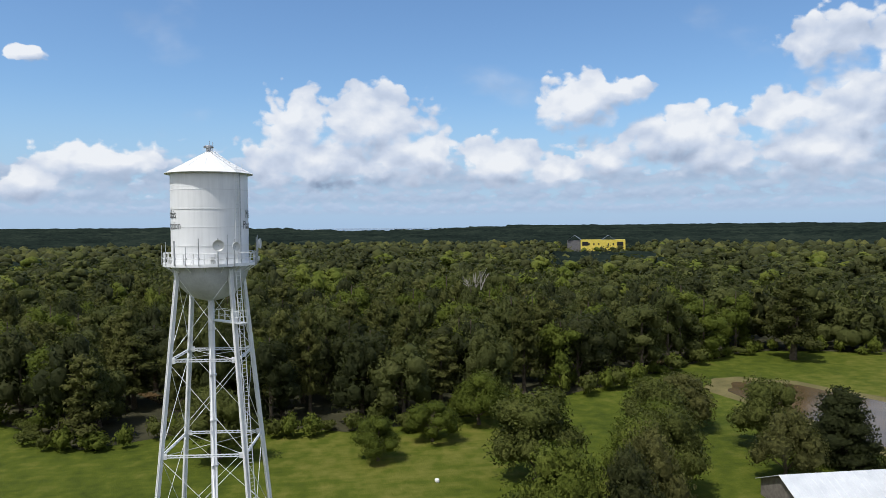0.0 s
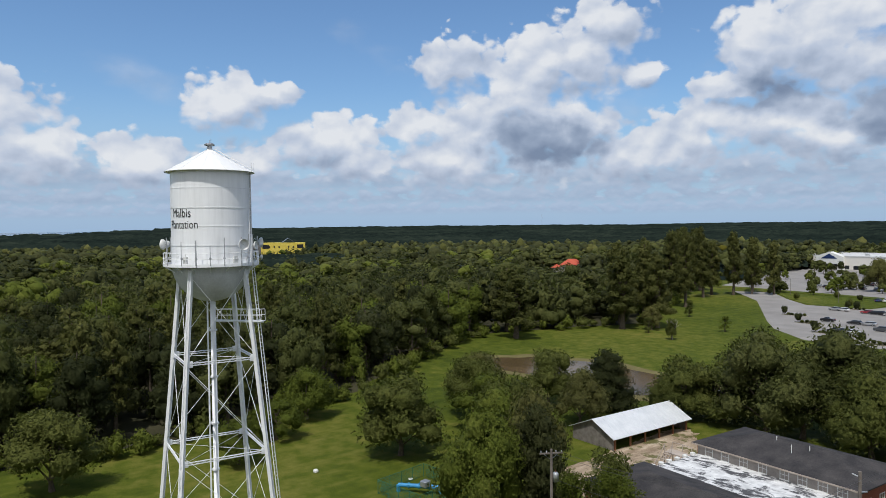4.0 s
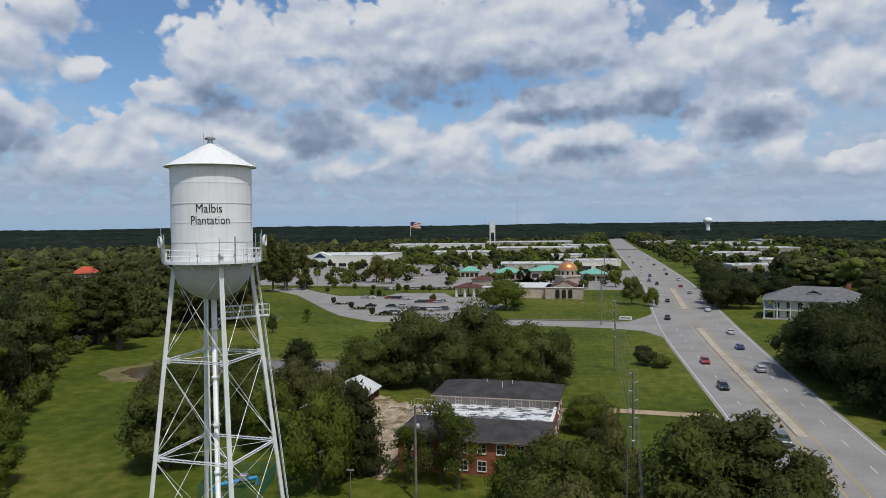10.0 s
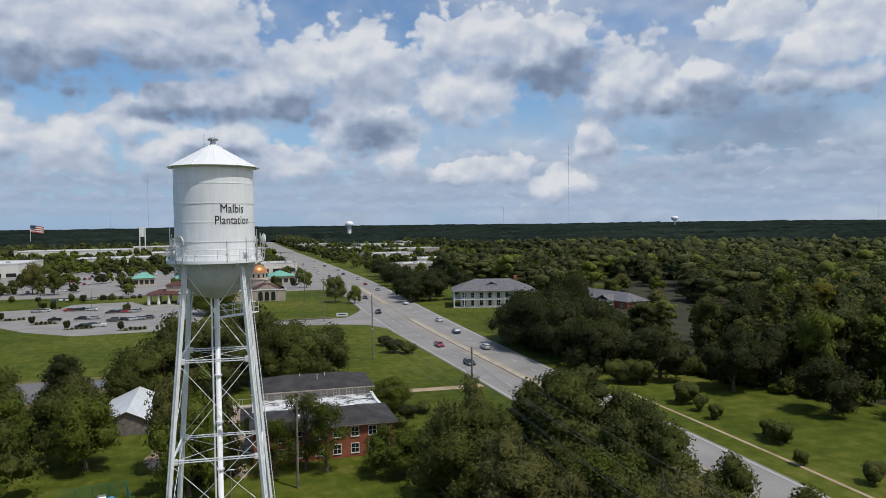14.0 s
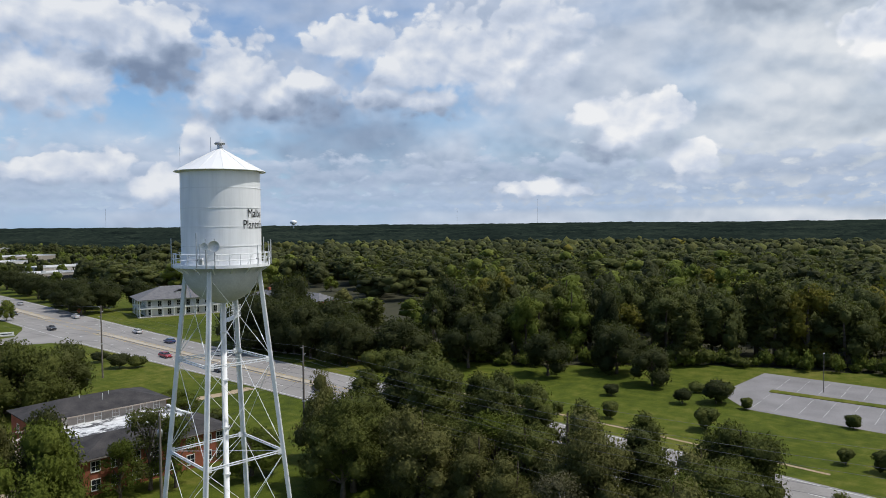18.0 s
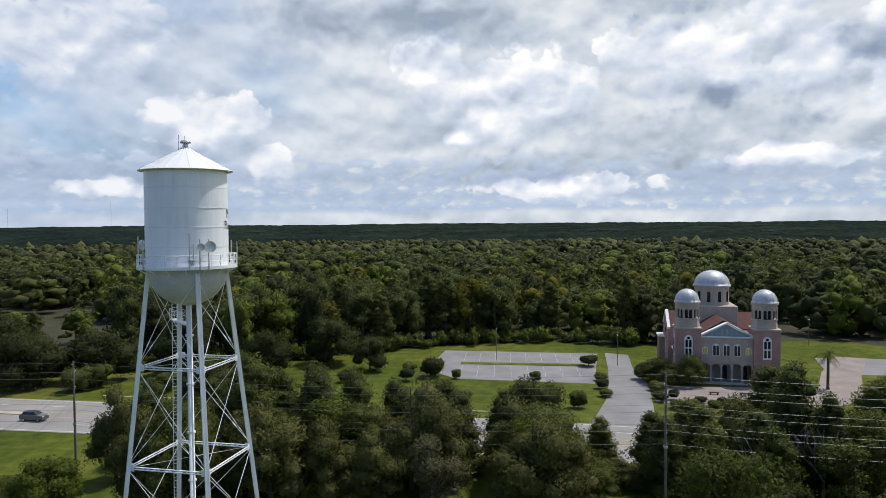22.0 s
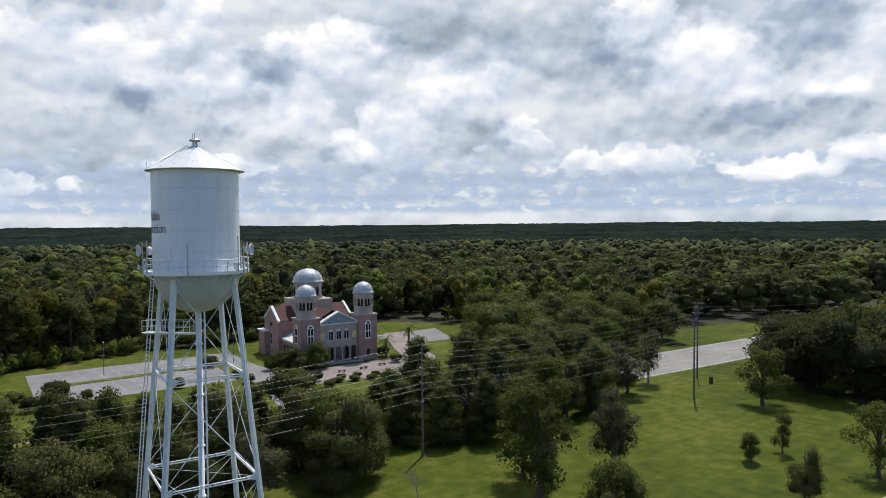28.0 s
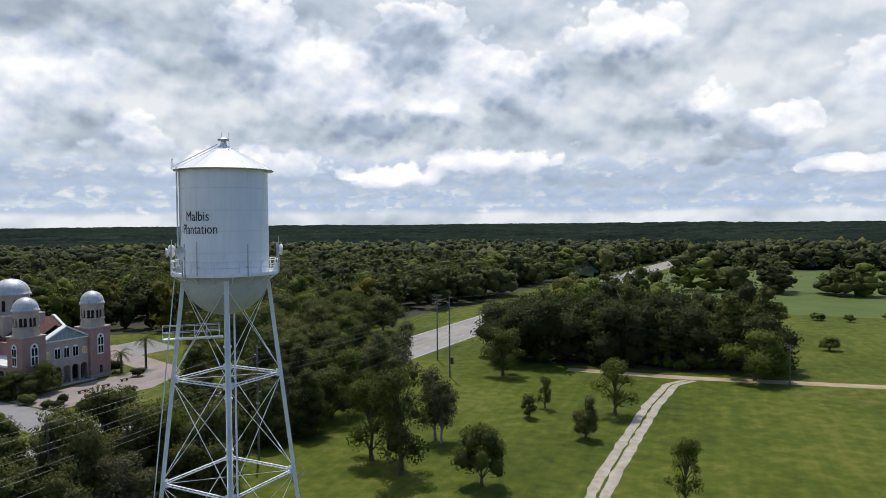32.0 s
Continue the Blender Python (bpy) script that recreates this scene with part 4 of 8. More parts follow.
def leg():
    """One riveted leg: two channels with lacing between them, on a concrete foot."""
    bm = bmesh.new()
    up = spoke(0, 1, 0)
    for s in (-1, 1):
        a, b = spoke(0, leg_r(0.5), 0.5), spoke(0, leg_r(31.9), 31.9)
        side = Vector((s * 0.13, 0, 0))
        beam(bm, a + side, b + side, 0.09, 0.30, up)
    for k in range(78):
        z = 0.7 + 0.4 * k
        s = 1 if k % 2 else -1
        for d in (-0.14, 0.14):
            a, b = spoke(0, leg_r(z) + d, z), spoke(0, leg_r(z + 0.4) + d, z + 0.4)
            beam(bm, a + Vector((-s * 0.14, 0, 0)), b + Vector((s * 0.14, 0, 0)), 0.06, 0.015, up)
    beam(bm, spoke(0, leg_r(0.5), 0.5), spoke(0, leg_r(31.9), 31.9), 0.22, 0.16, up)
    return mesh_of(bm, STEEL, "leg")


leg_mesh = leg()
foot_mesh = mesh_of(turned(bmesh.new(), [(1.05, 0.0), (1.0, 0.32), (0.55, 0.40), (0.50, 0.56), (0.0, 0.58)], 8), CONCRETE, "foot")
gusset = mesh_of(bevelled(B(-0.22, -0.03, -0.26, 0.22, 0.03, 0.26), 0.02), STEEL, "gusset")
LEVELS = [8.2, 16.2, 24.2]
for a in LEG_TURNS:
    shared("leg", leg_mesh, tower, pose(0, 0, 0, 0, 0, -a))
    shared("foot", foot_mesh, tower, Matrix.Translation(spoke(a, leg_r(0.3), 0)))
    for z in LEVELS:
        for d in (45, -45):
            shared("gusset", gusset, tower, Matrix.Translation(spoke(a, leg_r(z), z) + spoke(a + (135 if d > 0 else -135), 0.28, 0)) @ pose(0, 0, 0, 0, 0, -a - d))
for k, a in enumerate(LEG_TURNS):
    b = a + 90
    for z in LEVELS:
        p, q = spoke(a, leg_r(z), z), spoke(b, leg_r(z), z)
        bm = bmesh.new()
        for h in (-0.09, 0.09):
            beam(bm, p + Vector((0, 0, h)), q + Vector((0, 0, h)), 0.11, 0.06)
        n = 14
        for j in range(n):
            u, v = p.lerp(q, j / n), p.lerp(q, (j + 1) / n)
            s = 0.08 if j % 2 else -0.08
            beam(bm, u + Vector((0, 0, s)), v - Vector((0, 0, s)), 0.03, 0.03)
        part("strut", bm, STEEL, tower)
    for low, high in ((0.6, 8.2), (8.2, 16.2), (16.2, 24.2), (24.2, 31.6)):
        for p, q in ((a, b), (b, a)):
            u, v = spoke(p, leg_r(low), low + 0.25), spoke(q, leg_r(high), high - 0.25)
            bm = rod(bmesh.new(), u, v, 0.026, n=5)
            mid = u.lerp(v, 0.22)
            rod(bm, mid - (v - u).normalized() * 0.25, mid + (v - u).normalized() * 0.25, 0.05, n=6)
            part("tie_rod", bm, STEEL, tower)
# riser and pipes
part("riser", turned(bmesh.new(), [(0.0, 0.0), (0.62, 0.0), (0.62, 0.5), (0.23, 0.55), (0.23, 29.1), (0.0, 29.2)], 16), STEEL, tower, "white riser pipe up the middle", True)
for z in (4, 10, 14.2, 18.3, 22.4, 26.5):
    part("riser_flange", turned(bmesh.new(), [(0.23, z - 0.07), (0.33, z - 0.07), (0.33, z + 0.07), (0.23, z + 0.07)], 16), STEEL, tower)
part("overflow_pipe", rod(bmesh.new(), spoke(235, 0.55, 0), spoke(235, 0.55, 30.0), 0.075, n=8), STEEL, tower)
for z in LEVELS:
    for a in LEG_TURNS:
        part("riser_stay", rod(bmesh.new(), spoke(a, 0.23, z), spoke(a, leg_r(z) - 0.2, z), 0.022, n=4), STEEL, tower)


def ladder(name, p, q, out, width=0.4, cage=False):
    """A ladder from p to q; out points away from what it stands on."""
    p, q, out = Vector(p), Vector(q), Vector(out).normalized()
    d = (q - p).normalized()
    s = d.cross(out).normalized() * (width / 2)
    rails = bmesh.new()
    for k in (-1, 1):
        beam(rails, p + s * k, q + s * k, 0.05, 0.06, out)
    n = int((q - p).length / 0.33)
    for k in range(n):
        c = p + d * (0.33 * k + 0.2)
        rod(rails, c - s, c + s, 0.018, n=4)
    if cage:
        for k in range(0, n, 4):
            c = p + d * (0.33 * k + 0.2)
            for j in range(5):
                t0, t1 = math.pi * j / 5, math.pi * (j + 1) / 5
                u = c + s * 1.7 * math.cos(t0) + out * 0.7 * math.sin(t0)
                v = c + s * 1.7 * math.cos(t1) + out * 0.7 * math.sin(t1)
                beam(rails, u, v, 0.015, 0.05, d)
    return part(name, rails, STEEL, tower)


ladder("leg_ladder", spoke(52.4, leg_r(2) + 0.42, 2), spoke(47, leg_r(31.8) + 0.62, 31.9), spoke(52.4, 1, 0), 0.42)
ladder("tank_ladder", spoke(42, TANK_R + 0.22, 32.3), spoke(42, TANK_R + 0.22, 40.4), spoke(42, 1, 0), 0.42, False)
ladder("roof_ladder", spoke(42, 3.75, 40.4), spoke(42, 0.5, 42.2), (0, 0, 1), 0.36)
part("feed_cable", rod(bmesh.new(), spoke(35, TANK_R + 0.12, 32.4), spoke(35, TANK_R + 0.12, 40.3), 0.05, n=6), GALV, tower)
for j in (-1, 1):
    part("roof_handrail", rod(bmesh.new(), spoke(42 + 5 * j, 3.78, 40.2), spoke(42 + 5 * j, 3.78, 41.0), 0.025, n=5), STEEL, tower)
# walkway from the ladder to the riser
walk_bm = bmesh.new()
beam(walk_bm, spoke(49, 0.3, 27.35), spoke(49, 4.7, 27.35), 0.7, 0.06)
beam(walk_bm, spoke(49, 0.3, 27.28), spoke(49, 4.7, 27.28), 0.08, 0.14)
walkway = part("walkway", walk_bm, STEEL, tower, "short railed walkway from ladder to riser")
for s in (-1, 1):
    off = spoke(49 + 90, 0.34 * s, 0)
    for h in (0.5, 1.0):
        part("walkway_rail", rod(bmesh.new(), spoke(49, 0.5, 27.35 + h) + off, spoke(49, 4.7, 27.35 + h) + off, 0.022, n=5), STEEL, walkway)
    for r in (0.6, 1.5, 2.4, 3.3, 4.2, 4.7):
        part("walkway_post", rod(bmesh.new(), spoke(49, r, 27.35) + off, spoke(49, r, 28.35) + off, 0.02, n=5), STEEL, walkway)


def lettering(body, turn, z, wide, name):
    """Black letters laid on the tank's curved side, their middle at that bearing."""
    data = bpy.data.curves.new(name, "FONT")
    data.body, data.align_x, data.size, data.resolution_u = body, "CENTER", 1.0, 3
    raw = bpy.data.objects.new(name, data)
    scene.collection.objects.link(raw)
    bpy.context.view_layer.update()
    me = bpy.data.meshes.new_from_object(raw.evaluated_get(bpy.context.evaluated_depsgraph_get()))
    bpy.data.objects.remove(raw)
    xs = [v.co.x for v in me.vertices]
    k = wide / (max(xs) - min(xs))
    bm = bmesh.new()
    bm.from_mesh(me)
    bmesh.ops.subdivide_edges(bm, edges=[e for e in bm.edges if e.calc_length() > 0.35], cuts=2)
    for v in bm.verts:
        a = turn - math.degrees(v.co.x * k / TANK_R)
        v.co = spoke(a, TANK_R + 0.032, z + v.co.y * 1.02)
    return part(name, bm, BLACK, tower, "black painted serif lettering")


for turn in (155.5, -1.0):
    lettering("Malbis", turn + 1.5, 36.33, 2.02, "lettering_upper")
    lettering("Plantation", turn, 35.38, 3.05, "lettering_lower")


def dish(turn, z, r, face, name="dish_antenna"):
    """A round dish with a shroud on a post clamped to the balcony rail."""
    p = spoke(turn, 4.25, z)
    bm = bmesh.new()
    turned(bm, [(0.0, -0.30 * r), (0.5 * r, -0.24 * r), (0.85 * r, -0.05 * r), (r, 0.12 * r), (r * 1.02, 0.34 * r), (r * 0.97, 0.34 * r), (r * 0.9, 0.05 * r), (0.0, -0.1 * r)], 20)
    bm.transform(Matrix.Translation(p) @ look((0, 0, 0), -spoke(face, 1, 0)).to_3x3().to_4x4())
    d = part(name, bm, DISH, tower, "pale round dish antenna on the balcony rail", True)
    part("dish_post", rod(bmesh.new(), spoke(turn, 4.02, 32.2), spoke(turn, 4.02, z + 0.6), 0.05, n=7), GALV, d)
    part("dish_arm", rod(bmesh.new(), spoke(turn, 4.02, z), p, 0.04, n=6), GALV, d)
    return d


dish(74, 34.0, 0.48, 80)
dish(8, 34.05, 0.45, 5)
dish(12, 32.75, 0.22, 5)
dish(222, 34.0, 0.46, 226)
dish(54, 33.9, 0.36, 50)
dish(232, 34.0, 0.30, 236)
for turn, low, high, r in ((146, 32.3, 34.3, 0.03), (243, 32.3, 35.1, 0.04), (239, 32.6, 34.2, 0.03), (128, 32.3, 34.4, 0.06), (170, 32.3, 34.0, 0.03), (96, 32.3, 34.6, 0.04), (300, 32.2, 34.6, 0.05), (352, 32.3, 34.8, 0.05), (63, 32.3, 34.9, 0.035), (112, 32.3, 33.9, 0.03)):
    a = part("whip_antenna", rod(bmesh.new(), spoke(turn, 4.05, low), spoke(turn, 4.05, high), r, n=6), GALV, tower, "grey upright antenna clamped to the rail")
    part("clamp", bevelled(box(bmesh.new(), -0.08, -0.08, -0.06, 0.08, 0.08, 0.06, Matrix.Translation(spoke(turn, 4.0, 32.9))), 0.01), GALV, a)
for turn in (144, 80, 240):
    part("radio_box", bevelled(box(bmesh.new(), -0.18, -0.12, -0.28, 0.18, 0.12, 0.28, Matrix.Translation(spoke(turn, 3.72, 32.75)) @ pose(0, 0, 0, 0, 0, -turn)), 0.02), DISH, tower)

# ---- buildings ----
def gable_roof(bm, x0, x1, y0, y1, z0, z1, over=0.3, thick=0.18):
    """A roof whose ridge runs along y."""
    m = (x0 + x1) / 2
    k = (z1 - z0) / ((x1 - x0) / 2)
    e = z0 - over * k
    upright(bm, [(x0 - over, e), (m, z1), (x1 + over, e), (x1 + over, e + thick), (m, z1 + thick), (x0 - over, e + thick)][::-1], y0 - over, y1 + over)
    return bm


def hip_roof(bm, x0, x1, y0, y1, z0, z1, over=0.5, inset=None):
    x0, x1, y0, y1 = x0 - over, x1 + over, y0 - over, y1 + over
    w = min(x1 - x0, y1 - y0) / 2 if inset is None else inset
    lo = [bm.verts.new(p) for p in ((x0, y0, z0 - 0.16), (x1, y0, z0 - 0.16), (x1, y1, z0 - 0.16), (x0, y1, z0 - 0.16))]
    mid = [bm.verts.new(p) for p in ((x0, y0, z0), (x1, y0, z0), (x1, y1, z0), (x0, y1, z0))]
    if x1 - x0 >= y1 - y0:
        ym = (y0 + y1) / 2
        a, b = bm.verts.new((x0 + w, ym, z1)), bm.verts.new((x1 - w, ym, z1))
        faces = [(mid[0], mid[1], b, a), (mid[1], mid[2], b), (mid[2], mid[3], a, b), (mid[3], mid[0], a)]
    else:
        xm = (x0 + x1) / 2
        a, b = bm.verts.new((xm, y0 + w, z1)), bm.verts.new((xm, y1 - w, z1))
        faces = [(mid[0], mid[1], a), (mid[1], mid[2], b, a), (mid[2], mid[3], b), (mid[3], mid[0], a, b)]
    for f in faces + [tuple(lo[::-1])] + [(lo[k], lo[(k + 1) % 4], mid[(k + 1) % 4], mid[k]) for k in range(4)]:
        bm.faces.new(f)
    return bm


def window(parent, m, w, h, frame_mat=None, bars=1, name="window"):
    """A framed window in the x, z plane of m, facing its -y: frame proud of the wall, glass set in, glazing bars."""
    bm = bmesh.new()
    t = 0.09
    for a in ((-w / 2 - t, -0.07, -t, -w / 2, 0.02, h + t), (w / 2, -0.07, -t, w / 2 + t, 0.02, h + t), (-w / 2, -0.07, h, w / 2, 0.02, h + t), (-w / 2 - t, -0.12, -t - 0.05, w / 2 + t, 0.02, 0)):
        box(bm, *a)
    win = part(name, bm, frame_mat or TRIM, parent)
    win.matrix_basis = m
    part("pane", B(-w / 2, -0.03, 0, w / 2, 0.03, h), GLASS, win)
    bar = bmesh.new()
    box(bar, -w / 2, -0.05, h / 2 - 0.03, w / 2, -0.031, h / 2 + 0.03)
    for k in range(bars):
        x = -w / 2 + w * (k + 1) / (bars + 1)
        box(bar, x - 0.02, -0.045, 0, x + 0.02, -0.031, h)
    part("glazing_bar", bar, frame_mat or TRIM, win)
    return win


def face(x, y, z, turn):
    """Place on a wall: turn 0 faces -y, 90 faces +x, 180 faces +y, -90 faces -x."""
    return pose(x, y, z, 0, 0, turn)


# brick building: two hipped wings with a peeling flat roof between them
house = thing("brick_building", pose(6.5, 41.8, 0, 0, 0, -5.0), "two-storey red brick building with dark hipped roofs", "building")
part("front_wall_block", B(0, 0, 0, 21, 10.3, 5.1), BRICK, house)
part("middle_wall_block", B(0.05, 10.3, 0, 20.95, 20.6, 4.35), BRICK, house)
part("rear_wall_block", B(0.2, 20.6, 0, 21, 31.6, 6.0), BRICK, house)
part("front_roof", hip_roof(bmesh.new(), 0, 21, 0, 10.3, 5.1, 6.6, 0.55), SHINGLE, house, "dark shingled hipped roof")
part("rear_roof", hip_roof(bmesh.new(), 0.2, 21, 20.6, 31.6, 6.0, 7.7, 0.55), SHINGLE, house, "dark shingled hipped roof")
part("flat_roof", B(0.3, 10.6, 4.35, 20.7, 20.55, 4.5), FLAT_ROOF, house, "flat roof with peeling white coating")
part("fascia", B(-0.5, -0.58, 4.86, 21.5, -0.545, 5.06), BOARDS, house)
part("rear_fascia", B(-0.3, 20.02, 5.78, 21.5, 20.055, 5.98), CREAM, house)
part("rear_cladding", B(0.3, 20.56, 4.4, 20.9, 20.598, 5.98), MORTAR, house, "weathered pinkish-grey rear wing wall")
step_mesh = mesh_of(bevelled(B(-0.25, -0.28, 0, 0.25, 0.28, 0.35), 0.03), TRIM, "parapet_step")
for k in range(12):
    shared("parapet_step", step_mesh, house, Matrix.Translation((20.8, 10.8 + 0.8 * k, 4.5 + 0.12 * abs(k - 6) / 3)))
    if k % 2:
        shared("parapet_step", step_mesh, house, Matrix.Translation((0.2, 10.8 + 0.8 * k, 4.42)))
for x in (1.6, 4.2, 7.0, 9.6, 12.2, 14.9, 17.6, 19.6):
    window(house, face(x, 0, 0.7, 0), 1.1, 1.35)
    window(house, face(x, 0, 3.2, 0), 1.1, 1.3)
for k, x in enumerate((2.0, 4.4, 7.0, 9.6, 12.4, 14.6, 17.0, 19.2)):
    window(house, face(x, 20.6, 4.6, 0), 1.0, 1.1)
for y in (1.5, 4.0, 7.6, 12.0, 15.0, 18.0, 22.5, 25.6, 29.0):
    window(house, face(21.0, y, 0.8, 90), 1.0, 1.4)
    if y < 10 or y > 21:
        window(house, face(21.0, y, 3.3, 90), 1.0, 1.2)
for y in (2.0, 5.0, 8.0, 24, 28):
    window(house, face(0.0 if y < 20 else 0.2, y, 3.2, -90), 1.0, 1.2)
for y in (5.6, 13.8, 21.5):
    unit = part("air_conditioner", bevelled(B(20.95, y - 0.4, 2.0, 21.6, y + 0.4, 2.55), 0.03), GALV, house, "grey window air conditioner")
    part("grille", B(21.6, y - 0.34, 2.06, 21.615, y + 0.34, 2.49), DARK, unit)
for x, y in ((8.5, 25.4), (11.5, 23.6), (13, 25)):
    part("roof_vent_pipe", rod(bmesh.new(), (x, y, 6.4), (x, y, 8.0), 0.06, n=6), TRIM, house)
stair = bmesh.new()
for k in range(14):
    box(stair, -3.2, 14.2 + 0.28 * k, 0.15 + 0.30 * k, -2.1, 14.5 + 0.28 * k, 0.20 + 0.30 * k)
box(stair, -3.2, 18.1, 4.2, 0.1, 19.8, 4.32)
for x in (-3.2, -2.1):
    beam(stair, (x, 14.2, 0.1), (x, 18.2, 4.3), 0.06, 0.2)
    beam(stair, (x, 14.2, 1.1), (x, 18.2, 5.3), 0.06, 0.08)
    for k in range(5):
        rod(stair, (x, 14.2 + k, 0.1 + 1.07 * k), (x, 14.2 + k, 1.1 + 1.07 * k), 0.035, n=4)
for x, y in ((-3.2, 19.8), (-3.2, 18.1), (-0.1, 19.8), (-1.6, 19.8)):
    rod(stair, (x, y, 0), (x, y, 5.35), 0.06, n=5)
beam(stair, (-3.2, 19.8, 5.3), (0, 19.8, 5.3), 0.06, 0.08)
part("outside_stair", stair, CREAM, house, "white wooden outside stair and landing")

# barn
barn = thing("barn", pose(-8.0, 65.6, 0, 0, 0, -3.5), "low grey board barn with white sheet-metal roof, open along one side", "barn")
gable = [(-8.6, 0), (0, 0), (0, 2.0), (-4.0, 4.1), (-8.6, 2.1)]
part("end_wall", upright(bmesh.new(), gable, 0.0, 0.15), BOARDS, barn)
part("end_wall", upright(bmesh.new(), gable, 18.5, 18.65), BOARDS, barn)
part("back_wall", B(-8.6, 0.15, 0, -8.45, 18.5, 2.05), BOARDS, barn)
part("inner_wall", B(-4.6, 0.15, 0, -4.45, 18.5, 2.6), BOARDS, barn)
sheet = bmesh.new()
upright(sheet, [(0.55, 1.86), (0.55, 1.94), (-4.0, 4.23), (-9.1, 2.02), (-9.1, 1.94), (-4.0, 4.15)], -0.5, 19.2)
barn_roof = part("roof", sheet, WHITE_METAL, barn, "bright white sheet-metal roof")
rib = mesh_of(beam(bmesh.new(), (0.55, 0, 1.96), (-4.0, 0, 4.25), 0.05, 0.04), WHITE_METAL, "roof_rib")
for k in range(21):
    shared("roof_rib", rib, barn_roof, Matrix.Translation((0, -0.4 + 0.97 * k, 0)))
for k in range(6):
    part("post", B(-0.12, 0.3 + 3.58 * k, 0, 0.12, 0.56 + 3.58 * k, 2.0), RUSTY, barn)
board = mesh_of(B(-0.10, -0.02, 0, 0.10, 0.0, 1.0), BOARDS, "wall_board")
for k in range(40):
    x = -8.5 + 0.215 * k
    h = 2.1 + (x + 8.6) / 4.6 * 2.0 if x < -4.0 else 2.0 + (0 - x) / 4.0 * 2.1
    shared("wall_board", board, barn, Matrix.Translation((x, 0.0, 0)) @ Matrix.Diagonal((1, 1, h - 0.1, 1)))

# church
church = thing("church", pose(103.3, -74.9, 0, 0, 0, -97.0), "pink brick Byzantine church with three silver domes", "church")
nave = bmesh.new()
box(nave, -6.8, 2.4, 0, 6.8, 34, 9.6)
part("nave_wall", nave, PINK_BRICK, church)
part("nave_roof", gable_roof(bmesh.new(), -5.6, 5.6, 2.3, 34, 9.9, 13.2, 0.25), CLAY, church, "dark red clay-tile roof")
for s in (-1, 1):
    part("aisle_wall", B(6.8 * s if s < 0 else 6.8, 3, 0, 9.8 * s if s < 0 else 9.8, 13.0, 5.2) if s > 0 else B(-9.8, 3, 0, -6.8, 13.0, 5.2), PINK_BRICK, church)
    part("aisle_roof", upright(bmesh.new(), [(6.8 * s, 6.4), (10.1 * s, 5.2), (10.1 * s, 5.4), (6.8 * s, 6.7)][::s], 2.6, 13.2), TRIM, church)
    part("aisle_cornice", B(min(9.8 * s, 10.0 * s), 2.9, 4.9, max(9.8 * s, 10.0 * s), 13.1, 5.2), TRIM, church)
    for k in range(4):
        bm = upright(bmesh.new(), arch(0, 0.3, 1.5, 3.8), -0.05, 0.05)
        o = part("aisle_arch", bm, DARK, church)
        o.matrix_basis = face(9.82 * s, 4.4 + 2.3 * k, 0, 90 * s)
# transept with stepped white gable copings
for s in (-1, 1):
    trans = bmesh.new()
    upright(trans, [(13.2, 0), (24.4, 0), (24.4, 9.8), (18.8, 13.2), (13.2, 9.8)], min(6.8 * s, 10.9 * s), max(6.8 * s, 10.9 * s))
    trans.transform(Matrix(((0, 1, 0, 0), (1, 0, 0, 0), (0, 0, 1, 0), (0, 0, 0, 1))))
    bmesh.ops.recalc_face_normals(trans, faces=trans.faces[:])
    part("transept_wall", trans, PINK_BRICK, church)
roof_t = gable_roof(bmesh.new(), 13.2, 24.4, -10.7, 10.7, 9.8, 13.2, 0.0, 0.15)
roof_t.transform(Matrix(((0, 1, 0, 0), (1, 0, 0, 0), (0, 0, 1, 0), (0, 0, 0, 1))))
bmesh.ops.recalc_face_normals(roof_t, faces=roof_t.faces[:])
part("transept_roof", roof_t, CLAY, church)
for s in (-1, 1):
    cope = bmesh.new()
    for a, b in (((13.0, 9.8), (18.8, 13.5)), ((24.6, 9.8), (18.8, 13.5))):
        beam(cope, (10.7 * s, a[0], a[1]), (10.7 * s, b[0], b[1]), 0.7, 0.45)
    part("gable_coping", cope, TRIM, church, "white stone gable coping")
    window(church, face(10.92 * s, 18.8, 3.0, 90 * s), 1.4, 3.2)
    o = part("round_window", turned(bmesh.new(), [(0, 0), (0.62, 0), (0.62, 0.08), (0, 0.08)], 16), GLASS, church)
    o.matrix_basis = Matrix.Translation((10.9 * s, 18.8, 8.6)) @ pose(0, 0, 0, 0, 90 * s, 0)
    part("transept_end_block", B(min(10.9 * s, 12.3 * s), 20.5, 0, max(10.9 * s, 12.3 * s), 25.5, 6.4), PINK_BRICK, church)
    part("transept_end_cap", B(min(10.75 * s, 12.6 * s), 20.2, 6.4, max(10.75 * s, 12.6 * s), 25.8, 6.75), TRIM, church)
apse = turned(bmesh.new(), [(4.2, 0), (4.2, 8.2), (4.5, 8.2), (4.5, 8.5), (0, 10.2)], 20, 0, 0, 34)
part("apse", apse, PINK_BRICK, church)
